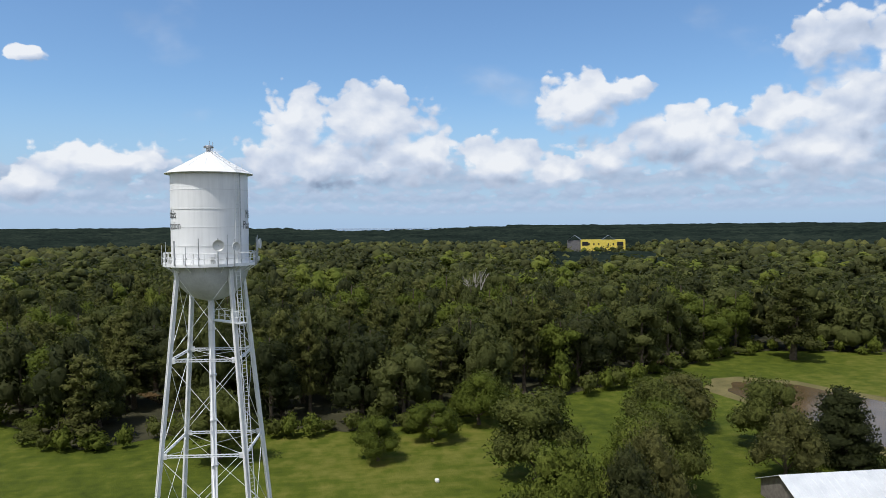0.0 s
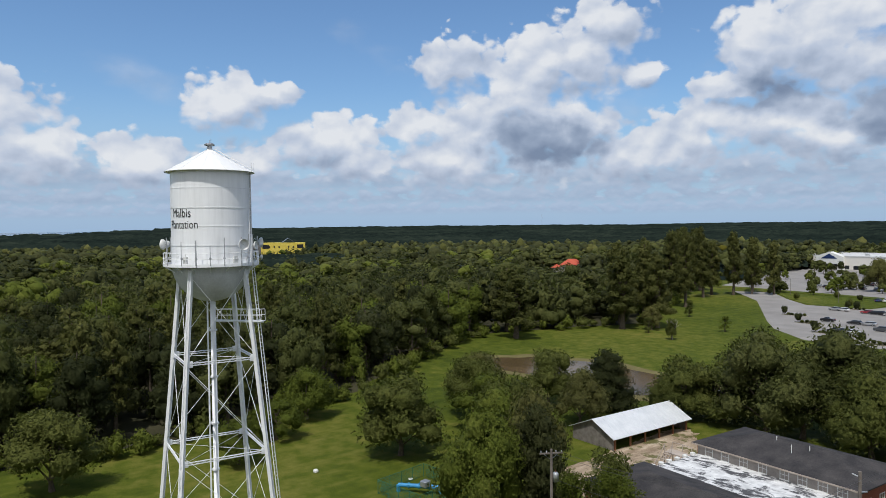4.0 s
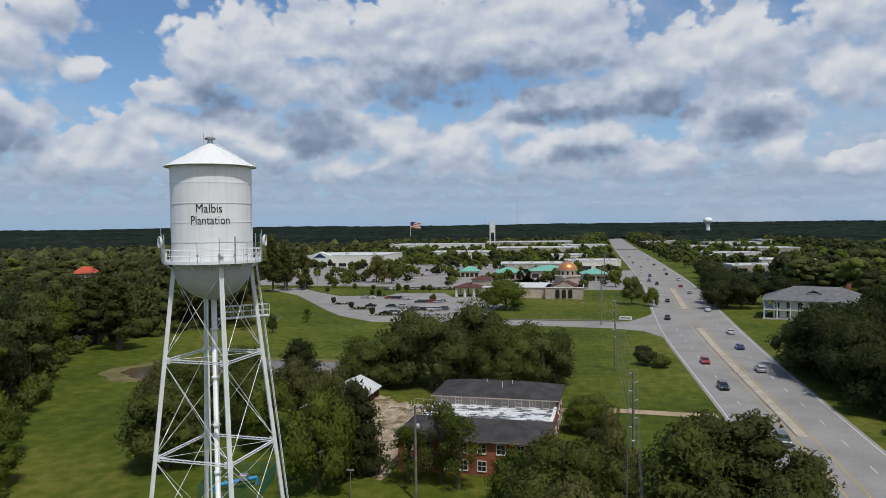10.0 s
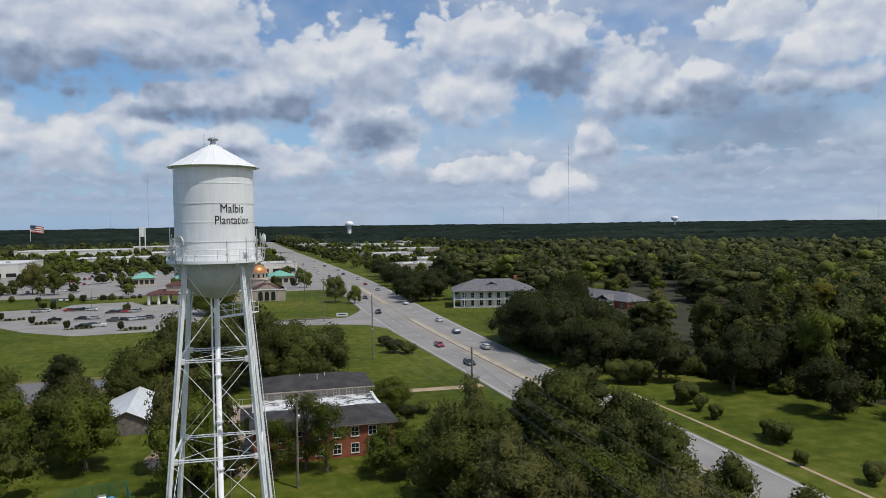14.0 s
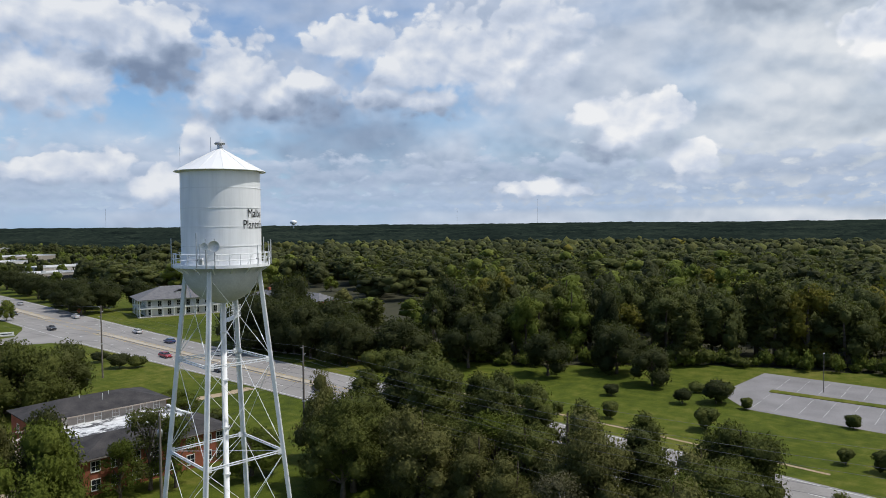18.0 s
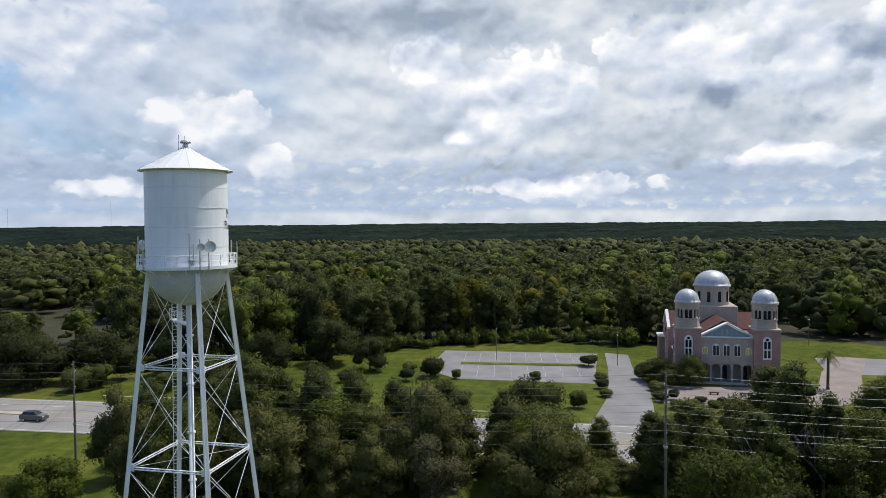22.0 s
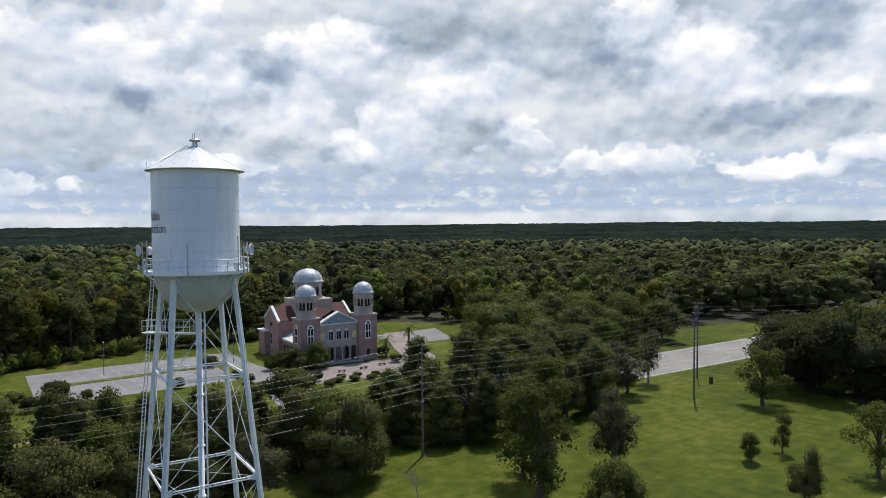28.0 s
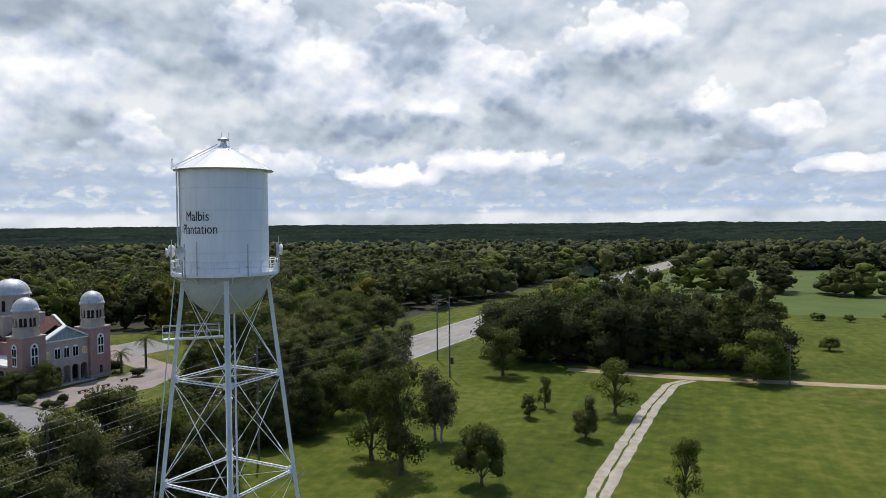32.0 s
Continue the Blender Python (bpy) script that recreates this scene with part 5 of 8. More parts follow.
# crossing drum and dome
part("crossing_block", bevelled(B(-5.2, 13.6, 9.6, 5.2, 24.0, 15.2), 0.12), CREAM, church)
part("drum", turned(bmesh.new(), [(4.0, 15.2), (4.0, 19.5), (4.45, 19.55), (4.45, 19.9), (4.1, 19.9)], 32, 0, 0, 18.8), CREAM, church, "cream stone drum with arched windows")
for k in range(10):
    a = 36 * k + 18
    o = part("drum_window", upright(bmesh.new(), arch(0, 0, 0.75, 2.6), -0.04, 0.12), GLASS, church)
    o.matrix_basis = Matrix.Translation((4.02 * math.sin(radians(a)), 18.8 - 4.02 * math.cos(radians(a)), 16.0)) @ pose(0, 0, 0, 0, 0, a)


def dome(x, y, r, z, h, parent):
    bm = turned(bmesh.new(), [(r * 1.06, 0), (r * 1.06, 0.15)] + [(r * math.cos(math.pi / 2 * k / 9), 0.15 + h * math.sin(math.pi / 2 * k / 9)) for k in range(9)] + [(0, h + 0.15)], 32, z, x, y)
    d = part("dome", bm, SILVER, parent, "silver metal dome", True)
    for k in range(12):
        a = math.tau * k / 12
        bm = bmesh.new()
        for j in range(7):
            t0, t1 = math.pi / 2 * j / 7.5, math.pi / 2 * (j + 1) / 7.5
            beam(bm, (x + 1.005 * r * math.cos(t0) * math.cos(a), y + 1.005 * r * math.cos(t0) * math.sin(a), z + 0.15 + 1.005 * h * math.sin(t0)), (x + 1.005 * r * math.cos(t1) * math.cos(a), y + 1.005 * r * math.cos(t1) * math.sin(a), z + 0.15 + 1.005 * h * math.sin(t1)), 0.06, 0.05)
        part("dome_seam", bm, SILVER, d)
    part("finial", rod(bmesh.new(), (x, y, z + h), (x, y, z + h + 0.9), 0.05, 0.03), GALV, d)
    return d


dome(0, 18.8, 4.15, 19.9, 3.5, church)
for s in (-1, 1):
    x = 8.1 * s
    shaft = part("bell_tower", bevelled(B(x - 2.7, -2.5, 0, x + 2.7, 2.9, 11.8), 0.06), PINK_BRICK, church, "square pink brick bell tower")
    part("tower_cornice", bevelled(B(x - 2.9, -2.7, 11.8, x + 2.9, 3.1, 12.2), 0.08), CREAM, shaft)
    part("tower_base_course", B(x - 2.76, -2.56, 0, x + 2.76, 2.96, 0.9), CREAM, shaft)
    part("tower_collar", turned(bmesh.new(), [(2.75, 12.2), (2.55, 13.9), (2.75, 13.9), (2.75, 14.2), (0, 14.2)], 8, 0, x, 0.2), CREAM, shaft)
    part("belfry_core", turned(bmesh.new(), [(1.9, 14.2), (1.9, 17.4), (0, 17.4)], 16, 0, x, 0.2), DARK, shaft)
    for k in range(8):
        a = 45 * k
        outline = [(-1.0, 14.2), (-0.86, 14.2)]
        for c in (-0.43, 0.43):
            outline += [(c - 0.33, 14.5), (c - 0.33, 15.9)] + [(c - 0.33 * math.cos(math.pi * j / 6), 15.9 + 0.33 * math.sin(math.pi * j / 6)) for j in range(1, 6)] + [(c + 0.33, 15.9), (c + 0.33, 14.5)]
        outline += [(0.86, 14.2), (1.0, 14.2), (1.0, 16.7), (-1.0, 16.7)]
        panel = part("belfry_arcade", upright(bmesh.new(), outline, -0.12, 0.12), CREAM, shaft)
        panel.matrix_basis = Matrix.Translation((x + 2.36 * math.sin(radians(a)), 0.2 - 2.36 * math.cos(radians(a)), 0)) @ pose(0, 0, 0, 0, 0, a)
    part("belfry_cornice", turned(bmesh.new(), [(2.2, 16.5), (2.6, 16.5), (2.6, 17.4), (2.85, 17.45), (2.85, 17.75), (0, 17.75)], 24, 0, x, 0.2), CREAM, shaft)
    dome(x, 0.2, 2.6, 17.75, 2.7, church)
    for turn, px, py in ((0, x, -2.52), (90 * s, x + 2.72 * s, 0.2)):
        f = part("tower_window", upright(bmesh.new(), arch(0, 0, 1.75, 5.0), -0.06, 0.02), TRIM, shaft, "pale stone window surround")
        f.matrix_basis = face(px, py, 5.6, turn)
        for dx in (-0.38, 0.38):
            for z, h in ((0.35, 1.7), (2.3, 1.7)):
                part("pane", upright(bmesh.new(), arch(dx, z, 0.52, h, 4), -0.10, -0.05), GLASS, f)
        part("roundel", upright(bmesh.new(), [(0.3 * math.cos(math.tau * k / 10), 4.35 + 0.3 * math.sin(math.tau * k / 10)) for k in range(10)], -0.10, -0.05), GLASS, f)
        part("low_window", upright(bmesh.new(), arch(0, -4.4, 0.7, 1.8), -0.05, 0.02), GLASS, f)
# front: arcade, windows, pediment
line = [(-5.4, 0.0)]
for k in range(5):
    cx = -4.3 + 2.15 * k
    line += [(cx - 0.85, 0.0), (cx - 0.85, 3.4)] + [(cx - 0.85 * math.cos(math.pi * j / 8), 3.4 + 0.85 * math.sin(math.pi * j / 8)) for j in range(1, 8)] + [(cx + 0.85, 3.4), (cx + 0.85, 0.0)]
line += [(5.4, 0.0), (5.4, 5.0), (-5.4, 5.0)]
part("arcade", upright(bmesh.new(), line, -1.6, -1.1), CREAM, church, "cream stone arcade of five round arches")
part("porch_wall", B(-5.4, 1.9, 0, 5.4, 2.4, 9.6), CREAM, church)
part("porch_ceiling", B(-5.4, -1.1, 4.75, 5.4, 1.9, 5.0), CREAM, church)
part("porch_step", bevelled(B(-6.4, -3.4, 0, 6.4, 1.9, 0.18), 0.03), CONCRETE, church)
part("upper_wall", B(-5.4, -1.6, 5.0, 5.4, 1.9, 10.0), CREAM, church)
for k in range(3):
    door = part("church_door", upright(bmesh.new(), arch(-4.3 + 4.3 * k, 0.2, 1.4, 3.2), 1.84, 1.92), DARK, church, "dark wooden church door")
    part("door_handle", rod(bmesh.new(), (-4.3 + 4.3 * k + 0.1, 1.8, 1.2), (-4.3 + 4.3 * k + 0.1, 1.8, 1.5), 0.03), GALV, door)
for cx in (-2.2, 0, 2.2):
    f = part("front_window", upright(bmesh.new(), arch(cx, 6.0, 1.5, 2.7), -1.66, -1.6), TRIM, church)
    for dx in (-0.34, 0.34):
        part("pane", upright(bmesh.new(), arch(cx + dx, 6.1, 0.56, 2.2, 5), -1.70, -1.65), GLASS, f)
for cx in (-4.5, 4.5):
    f = part("painted_panel", upright(bmesh.new(), arch(cx, 6.3, 1.2, 1.7), -1.65, -1.6), TRIM, church)
    for dx in (-0.27, 0.27):
        part("panel_field", upright(bmesh.new(), arch(cx + dx, 6.4, 0.42, 1.4, 4), -1.68, -1.64), YELLOW_WALL, f, "faded gold painted panel")
part("front_cornice", bevelled(B(-5.6, -1.9, 10.0, 5.6, -0.2, 10.3), 0.06), TRIM, church)
ped = part("pediment", upright(bmesh.new(), [(-5.0, 10.3), (5.0, 10.3), (0, 12.9)], -1.5, 0.9), BLUE_FIELD, church, "blue painted relief in the pediment")
rake = bmesh.new()
for s in (-1, 1):
    beam(rake, (5.8 * s, -1.2, 10.25), (0, -1.2, 13.25), 1.6, 0.32)
part("raking_cornice", rake, TRIM, church)
for k in range(7):
    x = -3.0 + k
    part("relief", bevelled(B(x - 0.2, -1.62, 10.45, x + 0.2, -1.5, 10.45 + 1.5 * (1 - abs(x) / 4.6)), 0.05), CREAM, ped)

# two-storey house with verandas beyond the highway
villa = thing("villa", pose(103.5, 208.5, 0, 0, 0, -20), "large two-storey white house with verandas and grey hipped roof", "house")
part("wall_block", B(3, 3, 0, 32, 17, 6.6), TRIM, villa)
part("roof", hip_roof(bmesh.new(), 0, 34, 0, 19, 7.0, 11.4, 0.8), GREY_SHINGLE, villa, "grey shingled hipped roof")
part("upper_floor", B(0, 0, 3.3, 34, 3.0, 3.55), TRIM, villa)
part("upper_floor_side", B(0, 3.0, 3.3, 3.0, 19, 3.55), TRIM, villa)
part("veranda_base", B(-0.3, -0.3, 0, 34.3, 3.0, 0.35), CONCRETE, villa)
part("eaves_beam", B(-0.1, -0.1, 6.6, 34.1, 0.3, 7.0), TRIM, villa)
part("eaves_beam_side", B(-0.1, 0.3, 6.6, 0.3, 19, 7.0), TRIM, villa)
column = mesh_of(turned(bmesh.new(), [(0.24, 0.35), (0.20, 0.6), (0.18, 6.3), (0.26, 6.6), (0, 6.6)], 10), TRIM, "column")
rail_bm = mesh_of(box(box(bmesh.new(), 0, 0.1, 4.3, 4.0, 0.16, 4.4), 0, 0.1, 3.65, 4.0, 0.16, 3.72), TRIM, "veranda_rail")
for k in range(9):
    shared("column", column, villa, Matrix.Translation((0.2 + 4.2 * k, 0.1, 0)))
    if k < 8:
        shared("veranda_rail", rail_bm, villa, Matrix.Translation((0.3 + 4.2 * k, 0, 0)))
        for z in (0.6, 3.8):
            window(villa, face(4.4 + 3.6 * k, 3.0, z, 0), 1.3, 2.2)
for k in range(4):
    shared("column", column, villa, Matrix.Translation((0.1, 4.4 + 4.2 * k, 0)))
    for z in (0.6, 3.8):
        window(villa, face(3.0, 5.0 + 3.6 * k, z, -90), 1.3, 2.2)
part("chimney", bevelled(B(26, 9.5, 9.5, 27.4, 10.8, 12.6), 0.05), BRICK, villa, "red brick chimney")
dorm = part("dormer", B(14, 4.0, 8.2, 18, 7.5, 9.4), TRIM, villa)
part("dormer_roof", gable_roof(bmesh.new(), 14, 18, 3.8, 8.5, 9.4, 10.3, 0.3), GREY_SHINGLE, dorm)

# long low house half hidden in the trees beyond it
bungalow = thing("bungalow", pose(160, 219, 0, 0, 0, -85), "long low brick house with a grey roof among trees", "house")
part("wall_block", B(0, 0, 0, 46, 11, 3.0), BRICK, bungalow)
part("roof", hip_roof(bmesh.new(), 0, 46, 0, 11, 3.0, 6.0, 0.6), GREY_SHINGLE, bungalow, "long grey shingled roof")
porch = part("porch_gable", B(30, -2.2, 0, 38, 0, 2.9), TRIM, bungalow, "white porch front")
part("porch_roof", gable_roof(bmesh.new(), 29.6, 38.4, -2.6, 3.0, 2.9, 4.9, 0.3), GREY_SHINGLE, porch)
part("chimney", bevelled(B(9, 5, 5.2, 10.2, 6.2, 7.2), 0.05), BRICK, bungalow)
for k in range(7):
    if k != 5:
        window(bungalow, face(46 * (k + 0.5) / 7, 0, 0.9, 0), 1.4, 1.3)

# house with a red roof in the woods
redhouse = thing("red_roofed_house", pose(-262, 336, 0, 0, 0, 35), "white house with red tile roof among the trees", "house")
part("wall_block", B(0, 0, 0, 15, 10, 7.5), PALE_WALL, redhouse)
part("roof", hip_roof(bmesh.new(), 0, 15, 0, 10, 7.6, 11.6, 0.8), RED_ROOF, redhouse, "bright red tile roof")
part("porch_wall", B(-6, 2, 0, 0, 9, 5.5), PALE_WALL, redhouse)
part("porch_roof", hip_roof(bmesh.new(), -6, 0, 2, 9, 5.6, 8.0, 0.5), RED_ROOF, redhouse)
for k in range(4):
    for z in (1.0, 4.6):
        window(redhouse, face(2 + 3.6 * k, 0, z, 0), 1.2, 1.6)

# yellow-sheathed building under construction, far in the woods
site = thing("unfinished_building", pose(-641, 290, 0, 0, 0, 66.5) @ Matrix.Diagonal((1, 1, 1.27, 1)), "long yellow-sheathed unfinished building with blue-grey gables", "building")
part("wall_block", B(0, 0, 0, 46, 16, 14.5), YELLOW_WALL, site)
part("grey_wing", B(-14, 2, 0, 0, 16, 14.0), GREY_SHINGLE, site)
for x in (-13, 22):
    part("gable", gable_roof(bmesh.new(), x, x + 13, 1, 15, 14.5, 18.2, 0.5), ROOF_GREY, site, "blue-grey metal gable roof")
for k in range(9):
    if k not in (0, 4, 8):
        part("window_opening", B(3.0 + 5 * k, -0.06, 10.0, 4.4 + 5 * k, 0.05, 11.8), DARK, site)
for x in (3, 39):
    part("loggia", B(x - 1.5, -0.07, 9.6, x + 5.0, 0.05, 12.9), DARK, site)

# shops by the highway
bank_house = thing("arched_shop", pose(26, 272, 0, 0, 0, -4), "cream stone shop front with three tall arches and red tile roof", "shop")
part("wall_block", B(0, 0, 0, 17, 16, 5.6), CREAM, bank_house)
part("gable_wall", upright(bmesh.new(), [(3, 5.6), (14, 5.6), (8.5, 8.0)], -0.2, 0.4), CREAM, bank_house)
part("roof", gable_roof(bmesh.new(), 2.6, 14.4, 0.2, 14, 5.7, 8.1, 0.4), CLAY, bank_house, "red clay tile roof")
part("cornice", bevelled(B(-0.3, -0.3, 5.2, 17.3, 16.3, 5.6), 0.06), TRIM, bank_house)
part("cupola", turned(bmesh.new(), [(0.9, 7.4), (0.9, 9.6), (1.15, 9.7), (0.0, 10.9)], 8, 0, 8.5, 5), CREAM, bank_house)
for k in range(3):
    part("arched_window", upright(bmesh.new(), arch(5.6 + 2.9 * k, 0.6, 1.9, 4.0), -0.28, 0.05), GLASS, bank_house)
part("flat_wing", B(-30, 3, 0, 0, 30, 4.8), STUCCO, bank_house)
part("flat_wing_roof", B(-30.3, 2.7, 4.8, 0.2, 30.3, 5.2), PALE_ROOF, bank_house)
for x in (-43.4, -39.2, -34.8, -30.6):
    for y in (6.6, 15.4):
        part("porch_column", turned(bmesh.new(), [(0.75, 0), (0.75, 0.9), (0.55, 1.0), (0.50, 3.8), (0.75, 4.0), (0, 4.0)], 12, 0, x, y), TRIM, bank_house)
part("porch_beam", bevelled(B(-44.2, 5.8, 4.0, -29.8, 16.2, 4.7), 0.06), CREAM, bank_house)
part("upper_porch_wall", B(-36, 9, 5.4, -27, 17, 8.2), CREAM, bank_house)
part("upper_porch_roof", hip_roof(bmesh.new(), -36, -27, 9, 17, 8.2, 10.0, 0.6), CLAY, bank_house)
part("porch_roof", hip_roof(bmesh.new(), -44, -30, 6, 16, 4.6, 6.6, 0.6), CLAY, bank_house)
rotunda = thing("domed_shop", pose(38, 347, 0), "round shop pavilion with orange copper dome", "shop")
part("drum", turned(bmesh.new(), [(7.0, 0), (7.0, 5.0), (7.4, 5.0), (7.4, 5.6), (5.4, 5.7), (5.4, 8.4), (5.7, 8.5), (5.7, 8.9), (0, 8.9)], 24), CREAM, rotunda)
part("dome", turned(bmesh.new(), [(5.4 * math.cos(math.pi / 2 * k / 8), 8.9 + 4.3 * math.sin(math.pi / 2 * k / 8)) for k in range(8)] + [(0, 13.2)], 24), COPPER, rotunda, "orange copper dome", True)
part("finial", turned(bmesh.new(), [(0.5, 13.0), (0.4, 14.2), (0.0, 14.8)], 8), COPPER, rotunda)
for k in range(12):
    o = part("window", upright(bmesh.new(), arch(0, 6.2, 1.0, 1.9), -0.06, 0.06), GLASS, rotunda)
    o.matrix_basis = Matrix.Translation((5.42 * math.sin(radians(30 * k)), -5.42 * math.cos(radians(30 * k)), 0)) @ pose(0, 0, 0, 0, 0, 30 * k)
for x, y, w, d, h in ((-6, 385, 17, 14, 4.4), (16, 395, 24, 18, 4.8), (48, 372, 15, 16, 4.4), (-30, 402, 12, 10, 4.2)):
    s = thing("teal_roofed_shop", pose(x, y, 0, 0, 0, 4), "tan shop with teal metal hipped roof", "shop")
    part("wall_block", B(0, 0, 0, w, d, h), STUCCO, s)
    part("roof", hip_roof(bmesh.new(), 0, w, 0, d, h, h + 3.2, 0.9), TEAL, s, "teal metal roof")
    for k in range(4):
        part("shop_window", B(w * (k + 0.15) / 4, -0.06, 0.5, w * (k + 0.85) / 4, 0.05, 3.0), GLASS, s)
SHOPS = [(-6, 440, 44, 22, 6.5, 3), (40, 470, 40, 20, 7.0, 4), (30, 560, 30, 25, 7, 2), (-190, 526, 78, 60, 9.5, -6), (-350, 660, 120, 40, 8, -8), (-90, 640, 60, 35, 7, 0), (-30, 720, 90, 40, 8, 3), (-230, 840, 170, 50, 9, -4), (40, 840, 60, 30, 7, 3), (-60, 930, 120, 45, 9, 2)]
SHOPS_EAST = [(150, 440, 34, 20, 5, 5), (185, 500, 40, 24, 5.5, 5), (170, 610, 50, 25, 6, 4), (220, 700, 60, 30, 7, 4), (175, 800, 40, 25, 6, 4), (230, 900, 70, 30, 7, 4), (320, 980, 120, 40, 8, 3), (160, 980, 50, 30, 7, 3)]
for x, y, w, d, h, a in SHOPS + SHOPS_EAST:
    s = thing("flat_roofed_shop", pose(x, y, 0, 0, 0, a), "long pale flat-roofed shop building", "shop", "shops")
    part("wall_block", B(0, 0, 0, w, d, h), PALE_WALL, s)
    part("parapet", box(box(box(box(bmesh.new(), -0.2, -0.2, h, w + 0.2, 0.3, h + 0.8), -0.2, d - 0.3, h, w + 0.2, d + 0.2, h + 0.8), -0.2, 0.3, h, 0.3, d - 0.3, h + 0.8), w - 0.3, 0.3, h, w + 0.2, d - 0.3, h + 0.8), PALE_ROOF, s)
    part("roof", B(0.3, 0.3, h, w - 0.3, d - 0.3, h + 0.12), PALE_ROOF, s)
    n = max(3, int(w / 9))
    for k in range(n):
        part("shop_window", B(w * (k + 0.15) / n, -0.06, 0.4, w * (k + 0.85) / n, 0.05, 3.2), GLASS, s)
    for k in range(3):
        part("roof_unit", bevelled(B(w * (k + 0.4) / 3, d * 0.4, h + 0.12, w * (k + 0.4) / 3 + 2.4, d * 0.4 + 2.0, h + 1.5), 0.05), GALV, s)
entry = thing("store_entrance", pose(-176, 522, 0, 0, 0, -6), "gabled store entrance with a blue sign field", "store front")
part("wall_block", upright(bmesh.new(), [(0, 0), (20, 0), (20, 9.5), (10, 13.0), (0, 9.5)], 0, 6), TRIM, entry)
part("sign_field", upright(bmesh.new(), [(4, 8.0), (16, 8.0), (10, 11.6)], -0.15, 0.0), PAINTS[4], entry)
part("doorway", B(4, -0.1, 0, 16, 0.02, 4.2), DARK, entry)

# ---- far towers and masts ----
far = thing("far_water_tower", pose(396, 1671, 0), "white pedestal water tower far beyond the town", "water tower")
part("pedestal", turned(bmesh.new(), [(6.5, 0), (5.0, 3), (4.6, 26), (5.4, 30)], 24), WHITE, far, smooth=True)
part("tank", turned(bmesh.new(), [(5.4, 30), (9.8, 33), (10.6, 37), (9.8, 41), (6, 43.6), (0, 44.4)], 24), WHITE, far, smooth=True)
far2 = thing("far_water_tower", pose(1560, 1880, rise(1560, 1880)), "small white round water tower on the horizon", "water tower")
part("pedestal", turned(bmesh.new(), [(3, 0), (2.2, 24), (3, 28)], 16), WHITE, far2, smooth=True)
part("tank", turned(bmesh.new(), [(3, 27), (10, 31), (12, 36), (10, 41), (0, 44)], 20), WHITE, far2, smooth=True)


def mast(x, y, h, w, label="thin lattice radio mast on the horizon"):
    m = thing("radio_mast", pose(x, y, rise(x, y)), label, "mast", "radio masts")
    bm = bmesh.new()
    for k in range(3):
        a = math.tau * k / 3
        rod(bm, (w * math.cos(a), w * math.sin(a), 0), (w * math.cos(a), w * math.sin(a), h), 0.45 * w, n=4)
    part("lattice", bm, GALV, m)
    part("tip", rod(bmesh.new(), (0, 0, h), (0, 0, h * 1.02), 0.4 * w, 0.1, 4), GALV, m)


for x, y, h in ((2294, 3804, 500), (1933, 3997, 125), (3558, 2683, 120), (3832, 2251, 165), (-175, 4434, 330), (-379, 4421, 125), (-3035, 3249, 85)):
    mast(x, y, h, 0.6)
twin = thing("twin_sign_pylon", pose(-45, 850, 0), "tall twin-post white sign pylon", "sign")
for s in (-1, 1):
    part("post", rod(bmesh.new(), (3 * s, 0, 0), (3 * s, 0, 37), 0.7, n=8), TRIM, twin)
part("cross_panel", B(-2.3, -0.4, 24, 2.3, 0.4, 36), TRIM, twin)
pole_flag = thing("flagpole", pose(-228, 1226, 0), "tall flagpole with a red, white and blue striped flag", "flagpole")
part("pole", rod(bmesh.new(), (0, 0, 0), (0, 0, 42), 0.55, 0.3, 8), TRIM, pole_flag)
for k in range(7):
    bm = bmesh.new()
    rows = []
    for j in range(13):
        x, y = 0.5 + 1.6 * j, 0.9 * math.sin(j * 0.8)
        rows.append((bm.verts.new((x, y, 41 - 1.6 * k - 0.25 * j)), bm.verts.new((x, y, 41 - 1.6 * (k + 1) - 0.25 * j))))
    for a, b in zip(rows, rows[1:]):
        bm.faces.new((a[0], a[1], b[1], b[0]))
    part("flag_stripe", bm, RED_ROOF if k % 2 == 0 else TRIM, pole_flag)
part("flag_canton", B(0.5, -0.3, 35.6, 8.0, 0.6, 40.6), PAINTS[4], pole_flag)

# ---- trees ----
def leaf_mesh(name, v, f, nor, mats, slots=None):
    """A mesh of triangles from arrays of corners, faces and corner normals."""
    n = len(f)
    me = bpy.data.meshes.new(name)
    me.vertices.add(len(v))
    me.vertices.foreach_set("co", v.reshape(-1).astype(np.float32))
    me.loops.add(3 * n)
    me.loops.foreach_set("vertex_index", f.reshape(-1).astype(np.int32))
    me.polygons.add(n)
    me.polygons.foreach_set("loop_start", np.arange(0, 3 * n, 3, dtype=np.int32))
    for m in mats:
        me.materials.append(m)
    if slots is not None:
        me.polygons.foreach_set("material_index", slots)
    me.update(calc_edges=True)
    lean = me.attributes.new("custom_normal", "FLOAT_VECTOR", "POINT")
    lean.data.foreach_set("vector", nor.reshape(-1).astype(np.float32))
    return me


